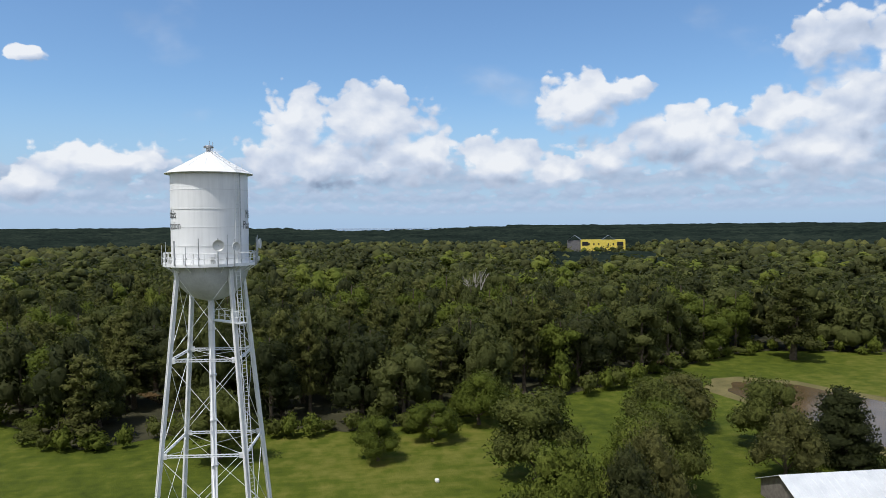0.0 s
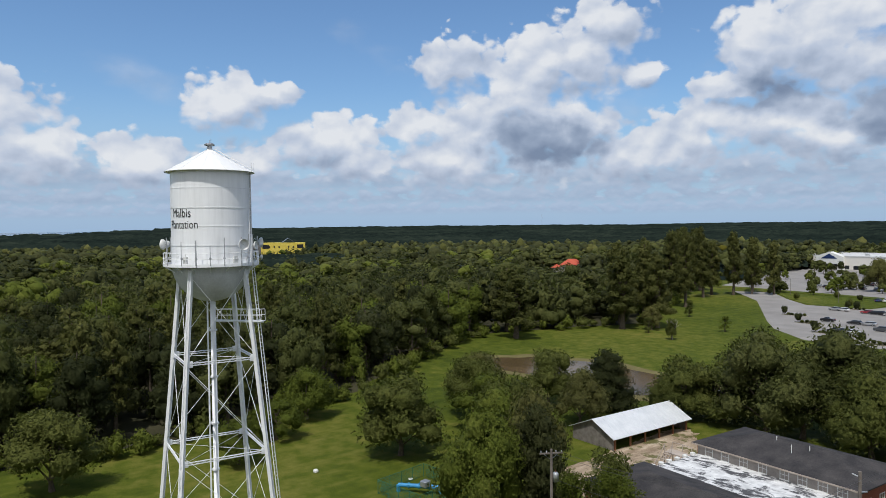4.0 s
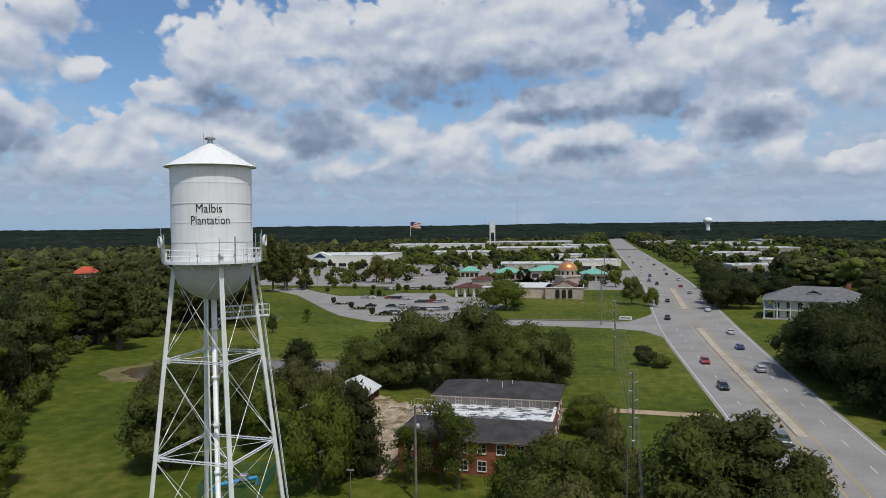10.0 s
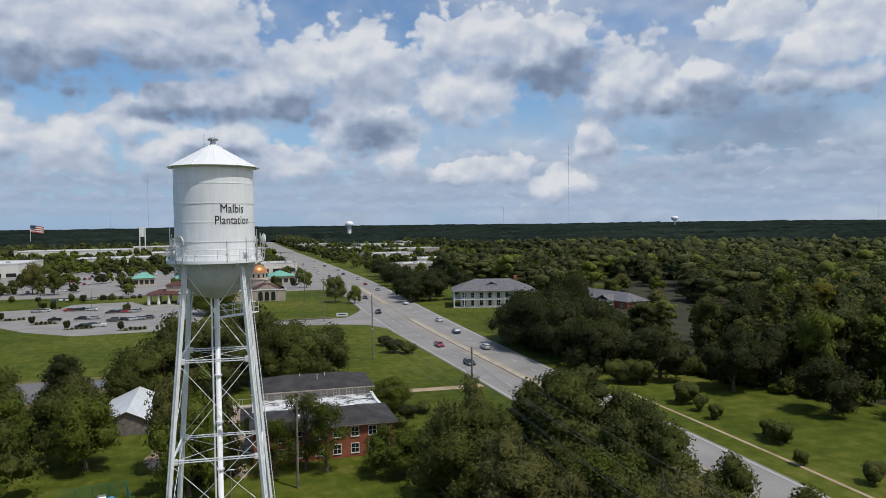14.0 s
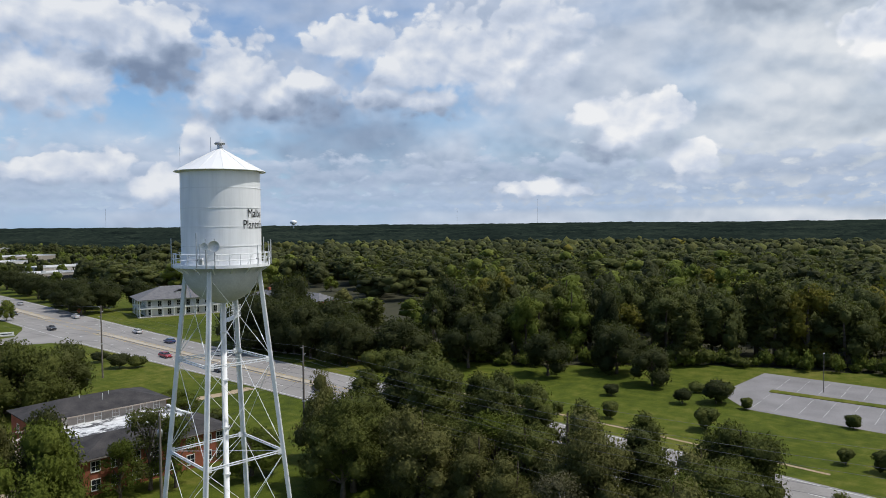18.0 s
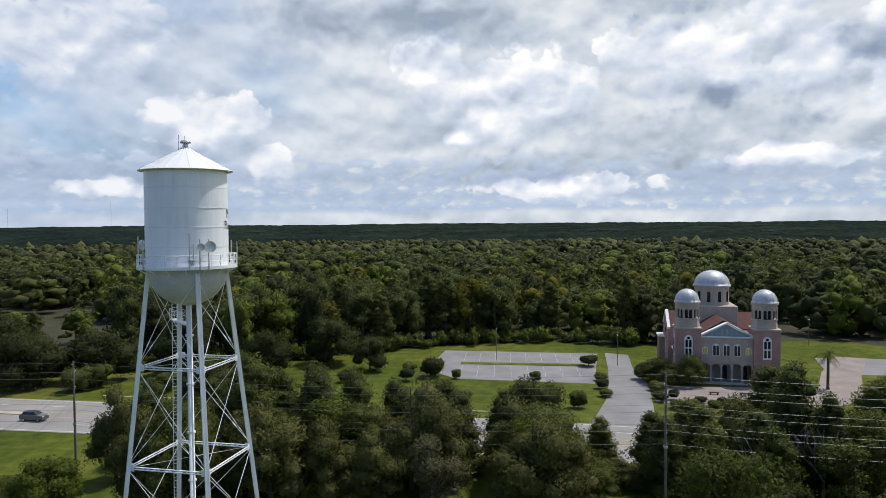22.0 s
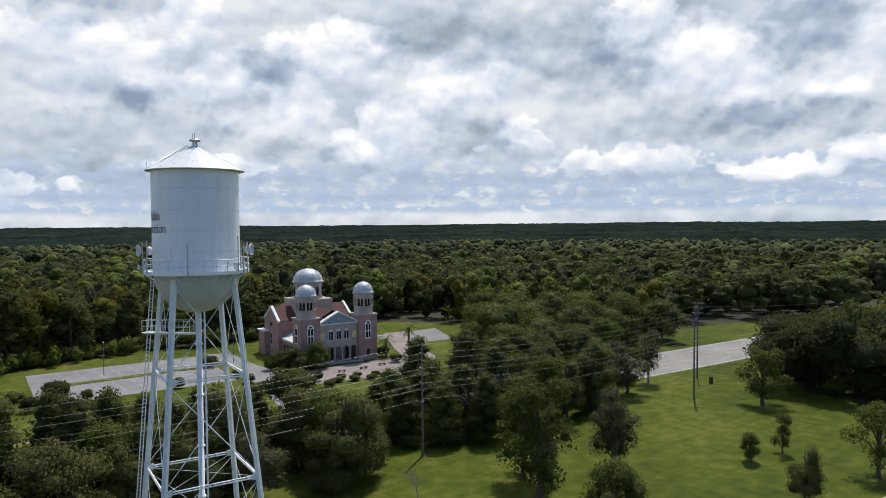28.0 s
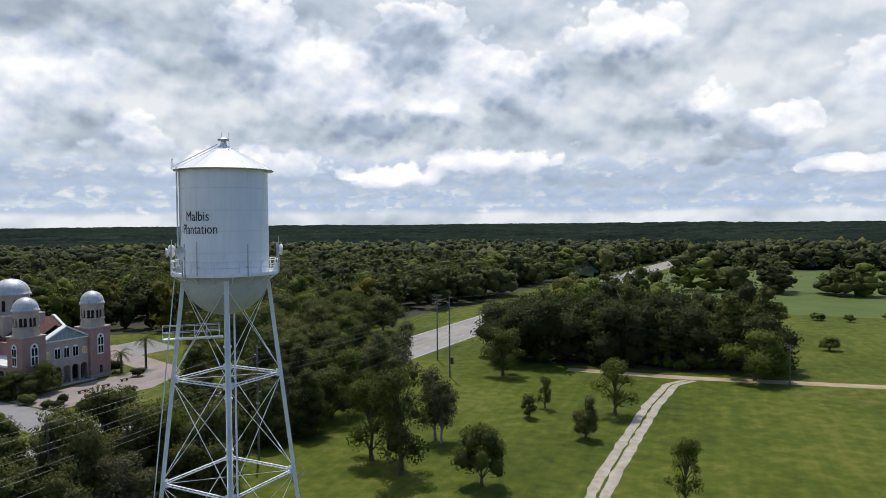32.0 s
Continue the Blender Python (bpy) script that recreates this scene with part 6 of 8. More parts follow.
def leaves(centres, normals, sizes, rng):
    """Leaf sprays: one small pointed leaf mass at each centre, facing about along its normal."""
    n = len(centres)
    face = normals + rng.normal(size=(n, 3)) * 0.75
    face /= np.linalg.norm(face, axis=1)[:, None] + 1e-9
    face *= np.sign((face * normals).sum(1) + 1e-6)[:, None]
    side = np.cross(face, rng.normal(size=(n, 3)))
    side /= np.linalg.norm(side, axis=1)[:, None] + 1e-9
    along = np.cross(face, side)
    s = sizes[:, None]
    v = np.stack([centres - side * s * 0.42 - along * s * 0.45, centres + side * s * 0.42 - along * s * 0.45, centres + along * s * 0.95], 1)
    shine = 0.62 * normals + 0.38 * face
    shine /= np.linalg.norm(shine, axis=1)[:, None]
    return v.reshape(-1, 3), np.arange(3 * n).reshape(-1, 3), np.repeat(shine, 3, 0)


BALL = {}
for level in (1, 2):
    bm = bmesh.new()
    bmesh.ops.create_icosphere(bm, subdivisions=level, radius=1.0)
    bm.verts.ensure_lookup_table()
    BALL[level] = (np.array([w.co[:] for w in bm.verts]), np.array([[w.index for w in q.verts] for q in bm.faces]))
    bm.free()


def inner(boughs, scale, level, rng, fill):
    """The close-packed inner leaf mass of every bough, uneven all over."""
    v0, f0 = BALL[level]
    vs, fs, ns = [], [], []
    for k, (bx, by, bz, bw, bh) in enumerate(boughs):
        w = v0 * (fill * rng.uniform(0.72, 1.2, (len(v0), 1)))
        out = w * np.array([bw, bw, bh]) + np.array([bx, by, bz])
        nn = v0 + np.array([bx, by, (bz - 0.45)]) * 0.5 + rng.normal(size=v0.shape) * 0.2
        vs.append(out * scale)
        fs.append(f0 + k * len(v0))
        ns.append(nn / np.linalg.norm(nn, axis=1)[:, None])
    return np.concatenate(vs), np.concatenate(fs), np.concatenate(ns)


def sprays(rng, style, count, leaf):
    """Centres, normals and sizes of the leaf sprays of a crown 1 high and 1 in radius (centre line at 0, 0)."""
    boughs = []
    if style == "oak":
        for k in range(19):
            a, e = rng.uniform(0, math.tau), rng.uniform(-0.55, 1.0)
            r = rng.uniform(0.35, 0.66) * math.sqrt(max(0.05, 1 - max(0, e) ** 2))
            boughs.append((r * math.cos(a), r * math.sin(a), 0.40 + 0.34 * e + rng.uniform(-0.05, 0.08), rng.uniform(0.26, 0.40), rng.uniform(0.13, 0.21)))
    elif style == "wood":
        for k in range(18):
            a, h = rng.uniform(0, math.tau), rng.uniform(0.12, 0.88)
            r = rng.uniform(0.25, 0.62) * math.sqrt(max(0.1, 1 - (h - 0.35) ** 2 * 2.2))
            boughs.append((r * math.cos(a), r * math.sin(a), h, rng.uniform(0.28, 0.44), rng.uniform(0.10, 0.16)))
    elif style == "pine":
        for k in range(26):
            h = 0.24 + 0.74 * (k + rng.uniform(0, 1)) / 26
            a, w = k * 2.399 + rng.uniform(-0.5, 0.5), (1.06 - h) ** 0.5
            r = rng.uniform(0.15, 0.68) * w
            boughs.append((r * math.cos(a), r * math.sin(a), h - 0.04, rng.uniform(0.22, 0.36) * (0.55 + 0.5 * w), rng.uniform(0.045, 0.075)))
    elif style == "cone":
        for k in range(20):
            h = (k + 0.5) / 20
            a, w = k * 2.4 + rng.uniform(-0.4, 0.4), (1.04 - h) ** 0.5
            r = rng.uniform(0.34, 0.56) * w
            boughs.append((r * math.cos(a), r * math.sin(a), 0.06 + 0.88 * h, 0.16 + 0.40 * w, 0.10))
    elif style == "thin":
        for k in range(17):
            a, e = rng.uniform(0, math.tau), rng.uniform(0.0, 1.0)
            r = rng.uniform(0.15, 0.75) * math.sqrt(1 - 0.75 * e * e)
            boughs.append((r * math.cos(a), r * math.sin(a), 0.24 + 0.64 * e, rng.uniform(0.18, 0.34), rng.uniform(0.08, 0.14)))
    else:
        for k in range(9):
            a = rng.uniform(0, math.tau)
            r = rng.uniform(0.1, 0.5)
            boughs.append((r * math.cos(a), r * math.sin(a), rng.uniform(0.35, 0.68), rng.uniform(0.4, 0.55), rng.uniform(0.24, 0.34)))
    weight = np.array([b[3] * (b[3] + 2 * b[4]) for b in boughs])
    pick = rng.choice(len(boughs), count, p=weight / weight.sum())
    b = np.array(boughs)[pick]
    u = rng.normal(size=(count, 3))
    u[:, 2] += 0.35
    u /= np.linalg.norm(u, axis=1)[:, None]
    depth = (1.13 - 0.50 * rng.random(count) ** 1.2)[:, None]
    # leaf masses gather in tufts on each bough
    tuft = np.round(u * 2.6) / 2.6
    u2 = u * 0.55 + tuft * 0.45
    centres = b[:, :3] + u2 * depth * b[:, [3, 3, 4]]
    normals = u + b[:, :3] * np.array([0.5, 0.5, 0.3]) + rng.normal(size=(count, 3)) * 0.22 + np.array([0, 0, 0.15])
    normals /= np.linalg.norm(normals, axis=1)[:, None]
    return centres, normals, leaf * rng.uniform(0.6, 1.35, count), boughs


def wood(boughs, h, r, style, rng, mat, trunk_r):
    """A tapered, slightly bent trunk with limbs that reach into the boughs."""
    bm = bmesh.new()
    if len(boughs) > 8 and h in (18, 8):
        boughs = boughs[:5] if h == 18 else boughs[:3]
    top = 0.55 if style in ("oak", "thin", "shrub") else 0.95
    pts = [Vector((0.02 * r * math.sin(k * 1.7), 0.02 * r * math.cos(k * 2.1), h * top * k / 5)) for k in range(6)]
    pts[0] = Vector((0, 0, -0.15))
    for k in range(5):
        a, b = trunk_r * (1 - 0.15 * k), trunk_r * (1 - 0.15 * (k + 1))
        rod(bm, pts[k], pts[k + 1], a * (1.35 if k == 0 else 1), b, 7, False)
    for bx, by, bz, bw, bh in boughs:
        end = Vector((bx * r, by * r, bz * h))
        start = pts[min(4, max(1, int(bz * 5 * 0.62 / top)))]
        mid = start.lerp(end, 0.5) + Vector((0, 0, 0.06 * h))
        rod(bm, start, mid, trunk_r * 0.42, trunk_r * 0.26, 5, False)
        rod(bm, mid, end, trunk_r * 0.26, trunk_r * 0.08, 5, False)
    return mesh_of(bm, mat, "trunk")


KINDS = {}


def breed(key, style, h, r, count, leaf, mat, seed, bark=None, trunk_r=None, level=2, fill=0.66):
    """The meshes of one kind of tree: h metres high, r in radius."""
    rng = np.random.default_rng(seed)
    c, n, s, boughs = sprays(rng, style, count, leaf)
    scale = np.array([r, r, h])
    v1, f1, n1 = inner(boughs, scale, level, rng, fill)
    v2, f2, n2 = leaves(c * scale, n, s, rng)
    whole = (np.concatenate([v1, v2]), np.concatenate([f1, f2 + len(v1)]), np.concatenate([n1, n2]))
    me = leaf_mesh("crown", *whole, [mat])
    v0, f0, m0 = inner(boughs[::2], scale, 1, rng, fill * 1.22)
    KINDS.setdefault(key, []).append((h, r, me, wood(boughs, h, r, style, rng, bark or BARK, trunk_r or 0.026 * h), (v0, f0, m0, v2, n2)))


for k in range(4):
    breed("oak", "oak", 14, 8, 6200, 0.35, (OAK, BELTLEAF, OAK, BRIGHT)[k], 10 + k)
for k in range(3):
    breed("deep_oak", "oak", 14, 8, 7000, 0.33, (WOODLEAF, OAK, WOODLEAF)[k], 110 + k)
for k in range(3):
    breed("dark_oak", "oak", 14, 8, 4200, 0.41, DARKLEAF, 100 + k)
for k in range(3):
    breed("belt", "wood", 14, 7, 8200, 0.27, (OAK, BELTLEAF, BELTLEAF)[k], 15 + k)
for k in range(2):
    breed("bright", "oak", 14, 7, 8200, 0.29, BRIGHT, 20 + k)
for k in range(2):
    breed("grey", "thin", 13, 6, 6000, 0.24, GREYLEAF, 30 + k, PALE_BARK, fill=0.4)
for k in range(3):
    breed("pine", "pine", 20, 6, 4200, 0.46, PINE, 40 + k, fill=0.66)
for k in range(2):
    breed("cedar", "cone", 15, 5.5, 7600, 0.28, (WOODLEAF, OAK)[k], 50 + k)
for k in range(2):
    breed("magnolia", "cone", 11, 6, 8000, 0.30, DARKLEAF, 55 + k)
for k in range(2):
    breed("open", "thin", 14, 6, 5200, 0.27, (OAK, BRIGHT)[k], 60 + k, fill=0.36)
for k in range(2):
    breed("shrub", "shrub", 3, 2.2, 1300, 0.20, (OAK, DARKLEAF)[k], 70 + k, fill=0.85)
breed("topiary", "shrub", 3.2, 1.6, 900, 0.17, OAK, 75, BARK, 0.09, fill=0.9)
breed("brush", "shrub", 3.5, 3, 260, 0.5, OAK, 76, level=1)
breed("brush", "shrub", 3.5, 3, 260, 0.5, BRIGHT, 77, level=1)
WOOD_STYLES = (("wood", DARKLEAF), ("pine", PINE), ("oak", DARKLEAF), ("oak", WOODLEAF), ("pine", PINE), ("wood", WOODLEAF), ("pine", PINE))
for k, (style, mat) in enumerate(WOOD_STYLES):
    breed("woods", style, 18, 7.5, 1900, 0.54, mat, 80 + k, level=1, fill=0.72)
KINDS["woods_round"] = [KINDS["woods"][k] for k in (0, 2, 3, 5)]
breed("woods_yellow", "wood", 18, 7, 1900, 0.6, YELLOWING, 90, level=1, fill=0.8)
breed("woods_bright", "wood", 18, 7.5, 1900, 0.6, BRIGHT, 91, level=1, fill=0.8)
for k in range(4):
    breed("street", "oak", 8, 4, 300, 0.54, (OAK, DARKLEAF, BRIGHT, WOODLEAF)[k], 95 + k, level=1, fill=0.8)
count_of = {}


def plant(key, x, y, h, r, name, label, category="tree", group=""):
    """One tree of that kind at x, y, h metres high and r in radius."""
    k = count_of[key] = count_of.get(key, -1) + 1
    h0, r0, crown, trunk, _ = KINDS[key][k % len(KINDS[key])]
    m = Matrix.LocRotScale((x, y, rise(x, y)), Euler((0, 0, (k * 2.399 + x) % math.tau)), (r / r0, r / r0, h / h0))
    t = thing(name, m, label, category, group)
    shared("trunk", trunk, t)
    shared("crown", crown, t)
    return t


def grove(rows, key, name, label, group=""):
    for x, y, h, r in rows:
        plant(key, x, y, h, r, name, label, "shrub" if key == "shrub" else "tree", group)


LAWN_OAKS = [(8, 94, 14, 9), (-6, 95, 13, 9), (17, 97, 14, 9), (26, 96, 12, 8), (-34, 79, 12, 6.8), (-21, 73, 11, 5.8), (-37, 62, 12, 7), (-29, 57, 11, 6.6), (-27.8, 39.1, 13.6, 8.6), (-4.0, 44.0, 15.5, 5.2), (-46.2, -5.5, 12, 7.6), (-2.5, 33.5, 15.0, 6.4), (-19.5, 54.2, 12.5, 6.6), (-46.8, 71.2, 10.7, 7.5), (-12, 91, 12.5, 7.7), (2.9, 92, 17.2, 10.4), (12, 101, 19.5, 10.6), (19, 92, 15.4, 8.2), (29, 100, 12.7, 7.2), (-4, 103, 17, 9), (22, 108, 14, 8)]
grove([p for p in LAWN_OAKS if p[1] < 88], "oak", "oak_tree", "broad dark green oak tree on the lawn", "oaks on the lawn")
grove([p for p in LAWN_OAKS if p[1] >= 88], "deep_oak", "oak_tree", "deep green oak in the clump behind the brick building", "oaks behind the building")
BRIGHT_TREES = [(-16.5, 49.5, 12.5, 6.0), (-47.8, 27.9, 8.1, 5.2), (-55.8, 37.7, 10.5, 6.3), (25, 31, 8.5, 5.2), (-40.1, 18.2, 7.4, 4.6), (35, 67, 6.7, 4.4), (36.3, 70, 5.6, 3.2), (33.5, 63, 7.0, 3.8)]
grove(BRIGHT_TREES, "bright", "broadleaf_tree", "leafy mid-green broadleaf tree on the lawn", "broadleaf trees")
grove([(-23.8, 84.3, 11.5, 6.4), (1, 39.5, 13.5, 4.8)], "magnolia", "magnolia_tree", "dense glossy dark magnolia tree")
HOUSE_TREES = [(24.5, 35, 5, 3.2), (9.0, 37.0, 8, 3.8), (13.4, 37.5, 11.5, 4.6), (16, 35.5, 10.2, 4.0)]
grove(HOUSE_TREES, "open", "broadleaf_tree", "thin-crowned tree close to the brick building's front")
# belt between tower and highway
CEDARS = [(48.6, 20, 15.4, 7.6), (40, 10, 17.2, 7.0), (53, 17, 12.6, 5.4), (50.5, 9, 13.2, 5.4), (44, 19, 15.6, 6.6), (44, 27, 12.5, 5.8), (35, 66, 3, 2), (44.9, -39.8, 7.8, 3.4), (41, -64.8, 16.6, 6.0), (49, -53.4, 9.6, 5.2), (60.5, -68.6, 12.4, 5.6), (45.6, -78, 13.5, 6.4), (38, -84, 12, 6), (50, -88, 13, 7), (36, -47, 10.5, 4.2), (31.5, -51.5, 11, 4.2), (39, -52.5, 11, 4.6), (28, -58, 11.5, 4.4), (34, -58, 12, 5), (44, -47, 9, 4), (46, 2, 15, 5.2), (44, -4.5, 14.6, 5.0), (41, 0.5, 15, 5.0), (47, -10, 12.6, 4.5), (42, -12, 12, 4.5), (48, -18, 12, 4.4), (41, -20, 12, 4.4), (47, -26, 11, 4.2)]
grove(CEDARS, "cedar", "cedar_tree", "dense dark cedar tree beside the highway", "cedars along the highway")
rng = random.Random(17)
WEST_LIMIT = [(-126, 37), (-112, 31), (-84, 27), (-57, 25), (-46, 28), (-39, 29), (-28, 23.5), (-12, 27), (0, 30), (12, 27), (19, 25), (28, 36)]
taken = [(x, y) for x, y, *_ in CEDARS]
for y in range(-124, 28, 5):
    left = float(np.interp(y, [p[0] for p in WEST_LIMIT], [p[1] for p in WEST_LIMIT]))
    x = left + rng.uniform(1, 3)
    while x < across(y, 0) - 3.5:
        px, py = x + rng.uniform(-1, 1), y + rng.uniform(-2, 2)
        if all((px - a) ** 2 + (py - b) ** 2 > 20 for a, b in taken) and not (-50 < py < -35 and px > 22):
            taken.append((px, py))
            dark = (py < -54 or py > -16) and px > left + (4 if py < -54 or py > 8 else 8)
            key = "cedar" if dark and rng.random() < 0.7 else rng.choice(("belt", "belt", "belt", "open", "grey"))
            low = px > across(y, 0) - 8 and -53 < py < -33
            h = rng.uniform(6.5, 9) if low else rng.uniform(9.5, 14)
            names = {"cedar": ("cedar_tree", "dense dark cedar in the belt of trees beside the highway"), "belt": ("oak_tree", "full olive-green tree in the belt beside the highway"), "open": ("broadleaf_tree", "thin-crowned green tree in the belt beside the highway"), "grey": ("thin_tree", "sparse grey-green tree with pale limbs beside the highway")}[key]
            plant(key, px, py, h, rng.uniform(3.6, 5.2) if key == "cedar" else rng.uniform(4.4, 6.2), names[0], names[1], group="belt of trees")
        x += rng.uniform(5.5, 7.5)
LOW_BELT = [(33, -38, 5.4, 4.0), (38, -42, 4.4, 3.4), (41, -35, 6.0, 4.0)]
grove(LOW_BELT, "belt", "broadleaf_tree", "low bushy olive tree in the belt along the highway", "belt of trees")
BELT = [(29.5, 15, 13.6, 7.0), (31, 4, 13.0, 6.6), (35.7, -13.8, 14.6, 6.6), (34.2, -30.7, 12.4, 6.0), (26, -29.5, 13.0, 5.8)]
grove(BELT, "belt", "oak_tree", "olive-green oak in the belt of trees along the highway", "belt of trees")
grove([(38.6, -1.6, 11.5, 6.6)], "open", "broadleaf_tree", "thin-crowned green tree in the belt along the highway", "belt of trees")
GREY_TREES = [(7.0, -63.3, 12.3, 4.6), (5.0, -61, 11, 3.4), (10, -51, 12.0, 4.0)]
grove(GREY_TREES, "grey", "thin_tree", "sparse grey-green tree with pale bare limbs")
SOUTH_LAWN = [(5.8, -46.1, 16.2, 6.6), (12.3, -50, 12.4, 5.8), (9.1, -113.7, 11.6, 6.2), (-19.7, -87.5, 10.3, 5.3), (-6.4, -87.9, 6.4, 2.4), (-32.9, -47.7, 8.6, 3.3)]
grove(SOUTH_LAWN, "open", "broadleaf_tree", "thin-crowned green tree on the south lawn", "trees on the south lawn")
grove([(-6.6, -45.3, 9.1, 4.5), (-46.1, -126.5, 12.8, 8.9)], "oak", "oak_tree", "round dark green tree on the south lawn", "trees on the south lawn")
grove([(-16.8, -71.1, 7.2, 3.0), (-5.1, -80.4, 4.6, 2.2)], "belt", "broadleaf_tree", "small bushy tree on the south lawn", "trees on the south lawn")
SOUTH_EDGE = [(2.7, -133, 20, 11), (-17, -136, 19, 11), (-34, -141, 17, 10), (-3, -147, 20, 11), (-24, -152, 20, 11), (12, -128, 15, 8), (-50, -140, 16, 9), (16, -140, 17, 9), (-44, -152, 17, 10), (20, -152, 16, 9), (10, -160, 17, 9)]
grove(SOUTH_EDGE, "dark_oak", "oak_tree", "large dark oak at the edge of the southern woods", "oaks at the wood's edge")
EAST_LAWN = [(90, 100, 15, 9), (89, 117, 15, 9), (94, 84, 13, 8), (104, 240, 15, 9), (98, 256, 15, 9), (104, 272, 14, 9), (113, 255, 15, 10), (114, 287, 14, 9), (110, 302, 13, 8), (120, 238, 15, 9), (112, 322, 14, 9), (116, 345, 15, 9), (120, 370, 14, 9), (124, 395, 14, 9), (111, 6.5, 9.6, 5.4), (103, 50, 15, 8), (97, 66, 14, 9), (90, 108, 18, 12), (95, 92, 17, 11), (86, 122, 12, 7), (100, 126, 17, 10), (92, 78, 12, 8), (107, 30, 12, 7), (118, 18, 14, 8), (94, 236, 12, 7), (100, 246, 13, 8)]
grove(EAST_LAWN, "dark_oak", "oak_tree", "large spreading oak beyond the highway", "oaks beyond the highway")
ROADSIDE_OAKS = [(87.5, 79, 14.5, 7.2), (88, 91, 16.5, 8.0), (89, 103, 17, 8.6), (90.5, 115, 17.5, 8.6), (92.5, 127, 16.5, 8.4), (106, 121, 23.5, 8.0), (112, 128, 22, 8), (99, 113, 19, 9), (104, 98, 16, 9)]
grove(ROADSIDE_OAKS, "dark_oak", "oak_tree", "tall dark oak overhanging the highway's edge", "oaks overhanging the highway")
FAR_LAWN_TREES = [(190, 222, 9, 5.4), (206, 238, 10, 6.4), (198, 258, 10.5, 6), (219, 226, 9, 5), (212, 268, 11, 7), (181, 176, 8, 5)]
grove(FAR_LAWN_TREES, "oak", "oak_tree", "round green tree on a far lawn behind the long house", "trees on the far lawn")
MORE_CHURCH_TREES = [(58, -118, 11, 7), (60, -130, 12, 7), (72, -118, 12, 8), (88, -134, 14, 9), (98, -124, 13, 9), (106, -142, 15, 9), (116, -140, 15, 9), (64, -164, 14, 9), (80, -164, 15, 9), (76, -98, 9, 6), (70, -144, 13, 8), (66, -112, 13, 8), (76, -140, 15, 9), (84, -150, 16, 9), (62, -142, 11, 6), (92, -146, 16, 9), (70, -156, 15, 9), (86, -106, 10, 6)]
grove(MORE_CHURCH_TREES, "oak", "oak_tree", "broad live oak south of the church", "oaks by the church")
CHURCH_TREES = [(73.8, -106.5, 16.5, 10.4), (91, -120, 14, 11), (62, -98, 13, 9), (80, -122, 15, 10), (96, -134, 16, 10), (68, -128, 15, 9), (110, -134, 15, 9)]
grove(CHURCH_TREES, "oak", "oak_tree", "broad live oak south of the church", "oaks by the church")
TOPIARY = [(104.9, -9.9, 4.6, 3.0), (103.1, -15.1, 2.4, 1.3), (100.8, -33, 2.6, 1.5), (85, -13.4, 4.4, 2.5), (81.7, -18.4, 2.8, 1.6), (79.9, -35, 2.7, 1.4), (79.1, -40.2, 3.6, 2.0), (82.5, 2.9, 3.4, 1.8), (84.8, 20.7, 3.8, 2.4), (86, 24, 3.0, 1.8), (79.6, 12, 2.4, 1.2), (87.4, 46, 4.6, 2.8), (85.2, 35.4, 3.0, 1.5), (86.5, 40.7, 3.4, 1.6), (89.7, 63.5, 6.0, 4.0), (85.7, 66, 5.6, 3.4)]
grove(TOPIARY, "topiary", "clipped_tree", "small dark round-headed clipped tree on the lawn", "clipped lawn trees")
SHRUBS = [(102.7, -47.4, 2.2, 2.0), (95.2, -46.9, 2.2, 2.0), (87.7, -46.8, 2.0, 1.9), (118.5, -46.8, 3.0, 3.0), (104.7, -57.2, 4.0, 2.8), (84.6, -57.1, 1.8, 1.8), (79.5, -59, 2.0, 2.0), (103.9, -9.2, 5.0, 3.5), (107.6, 66.5, 5.0, 4.0), (51.5, 121.2, 4.0, 3.6), (54.5, 118.6, 3.6, 3.0), (52.3, 133, 3.0, 3.0), (103, -61, 3.2, 2.6), (101, -88, 3.0, 2.6), (94, -58, 2.4, 2.6), (92, -86, 2.2, 2.2), (39, 60, 2.4, 2.2), (35, 57.5, 2.6, 2.4), (32, 52, 2.4, 2.0), (100, -4, 3.2, 2.4), (111, -3, 2.6, 2.4), (98, 10, 2.6, 2.2)]
FORECOURT_TREES = [(99, -60.5, 6.5, 4.4), (103.5, -58.5, 5.2, 3.4), (98.5, -66, 8.0, 4.2)]
grove(FORECOURT_TREES, "deep_oak", "broadleaf_tree", "low round-headed tree beside the church front", "trees by the church front")
grove([(87, -57, 1.9, 1.6), (86.2, -59.8, 2.4, 1.5), (82, -62.5, 1.5, 1.9), (84, -64.5, 1.4, 1.6), (81, -66, 1.6, 1.9), (83.5, -68.5, 1.4, 1.6), (79.5, -70, 1.5, 1.8), (81.5, -72.5, 1.4, 1.6)], "shrub", "hedge_shrub", "low clipped hedge shrub on the church forecourt", "forecourt hedge")
grove(SHRUBS, "shrub", "shrub", "rounded dark green clipped shrub", "shrubs")
grove([(-68, -172, 4.5, 3.4), (-74, -238, 3.4, 3.2), (-84, -236, 3.0, 2.6), (-62, -244, 6.5, 4.2), (-98, -246, 3.2, 3.0)], "bright", "broadleaf_tree", "small leafy green tree in the open south field", "trees in the south field")
TOWN_OAKS = [(10.2, 233, 13.8, 12.5), (62.7, 252, 13.2, 6.2), (-77.3, 364, 19, 8), (-66, 356, 14, 6), (70, 245, 9, 4), (-62.4, 163.7, 7, 2.2), (-78, 176, 9, 4)]
grove(TOWN_OAKS, "oak", "oak_tree", "dark spreading oak on the shop lawn")
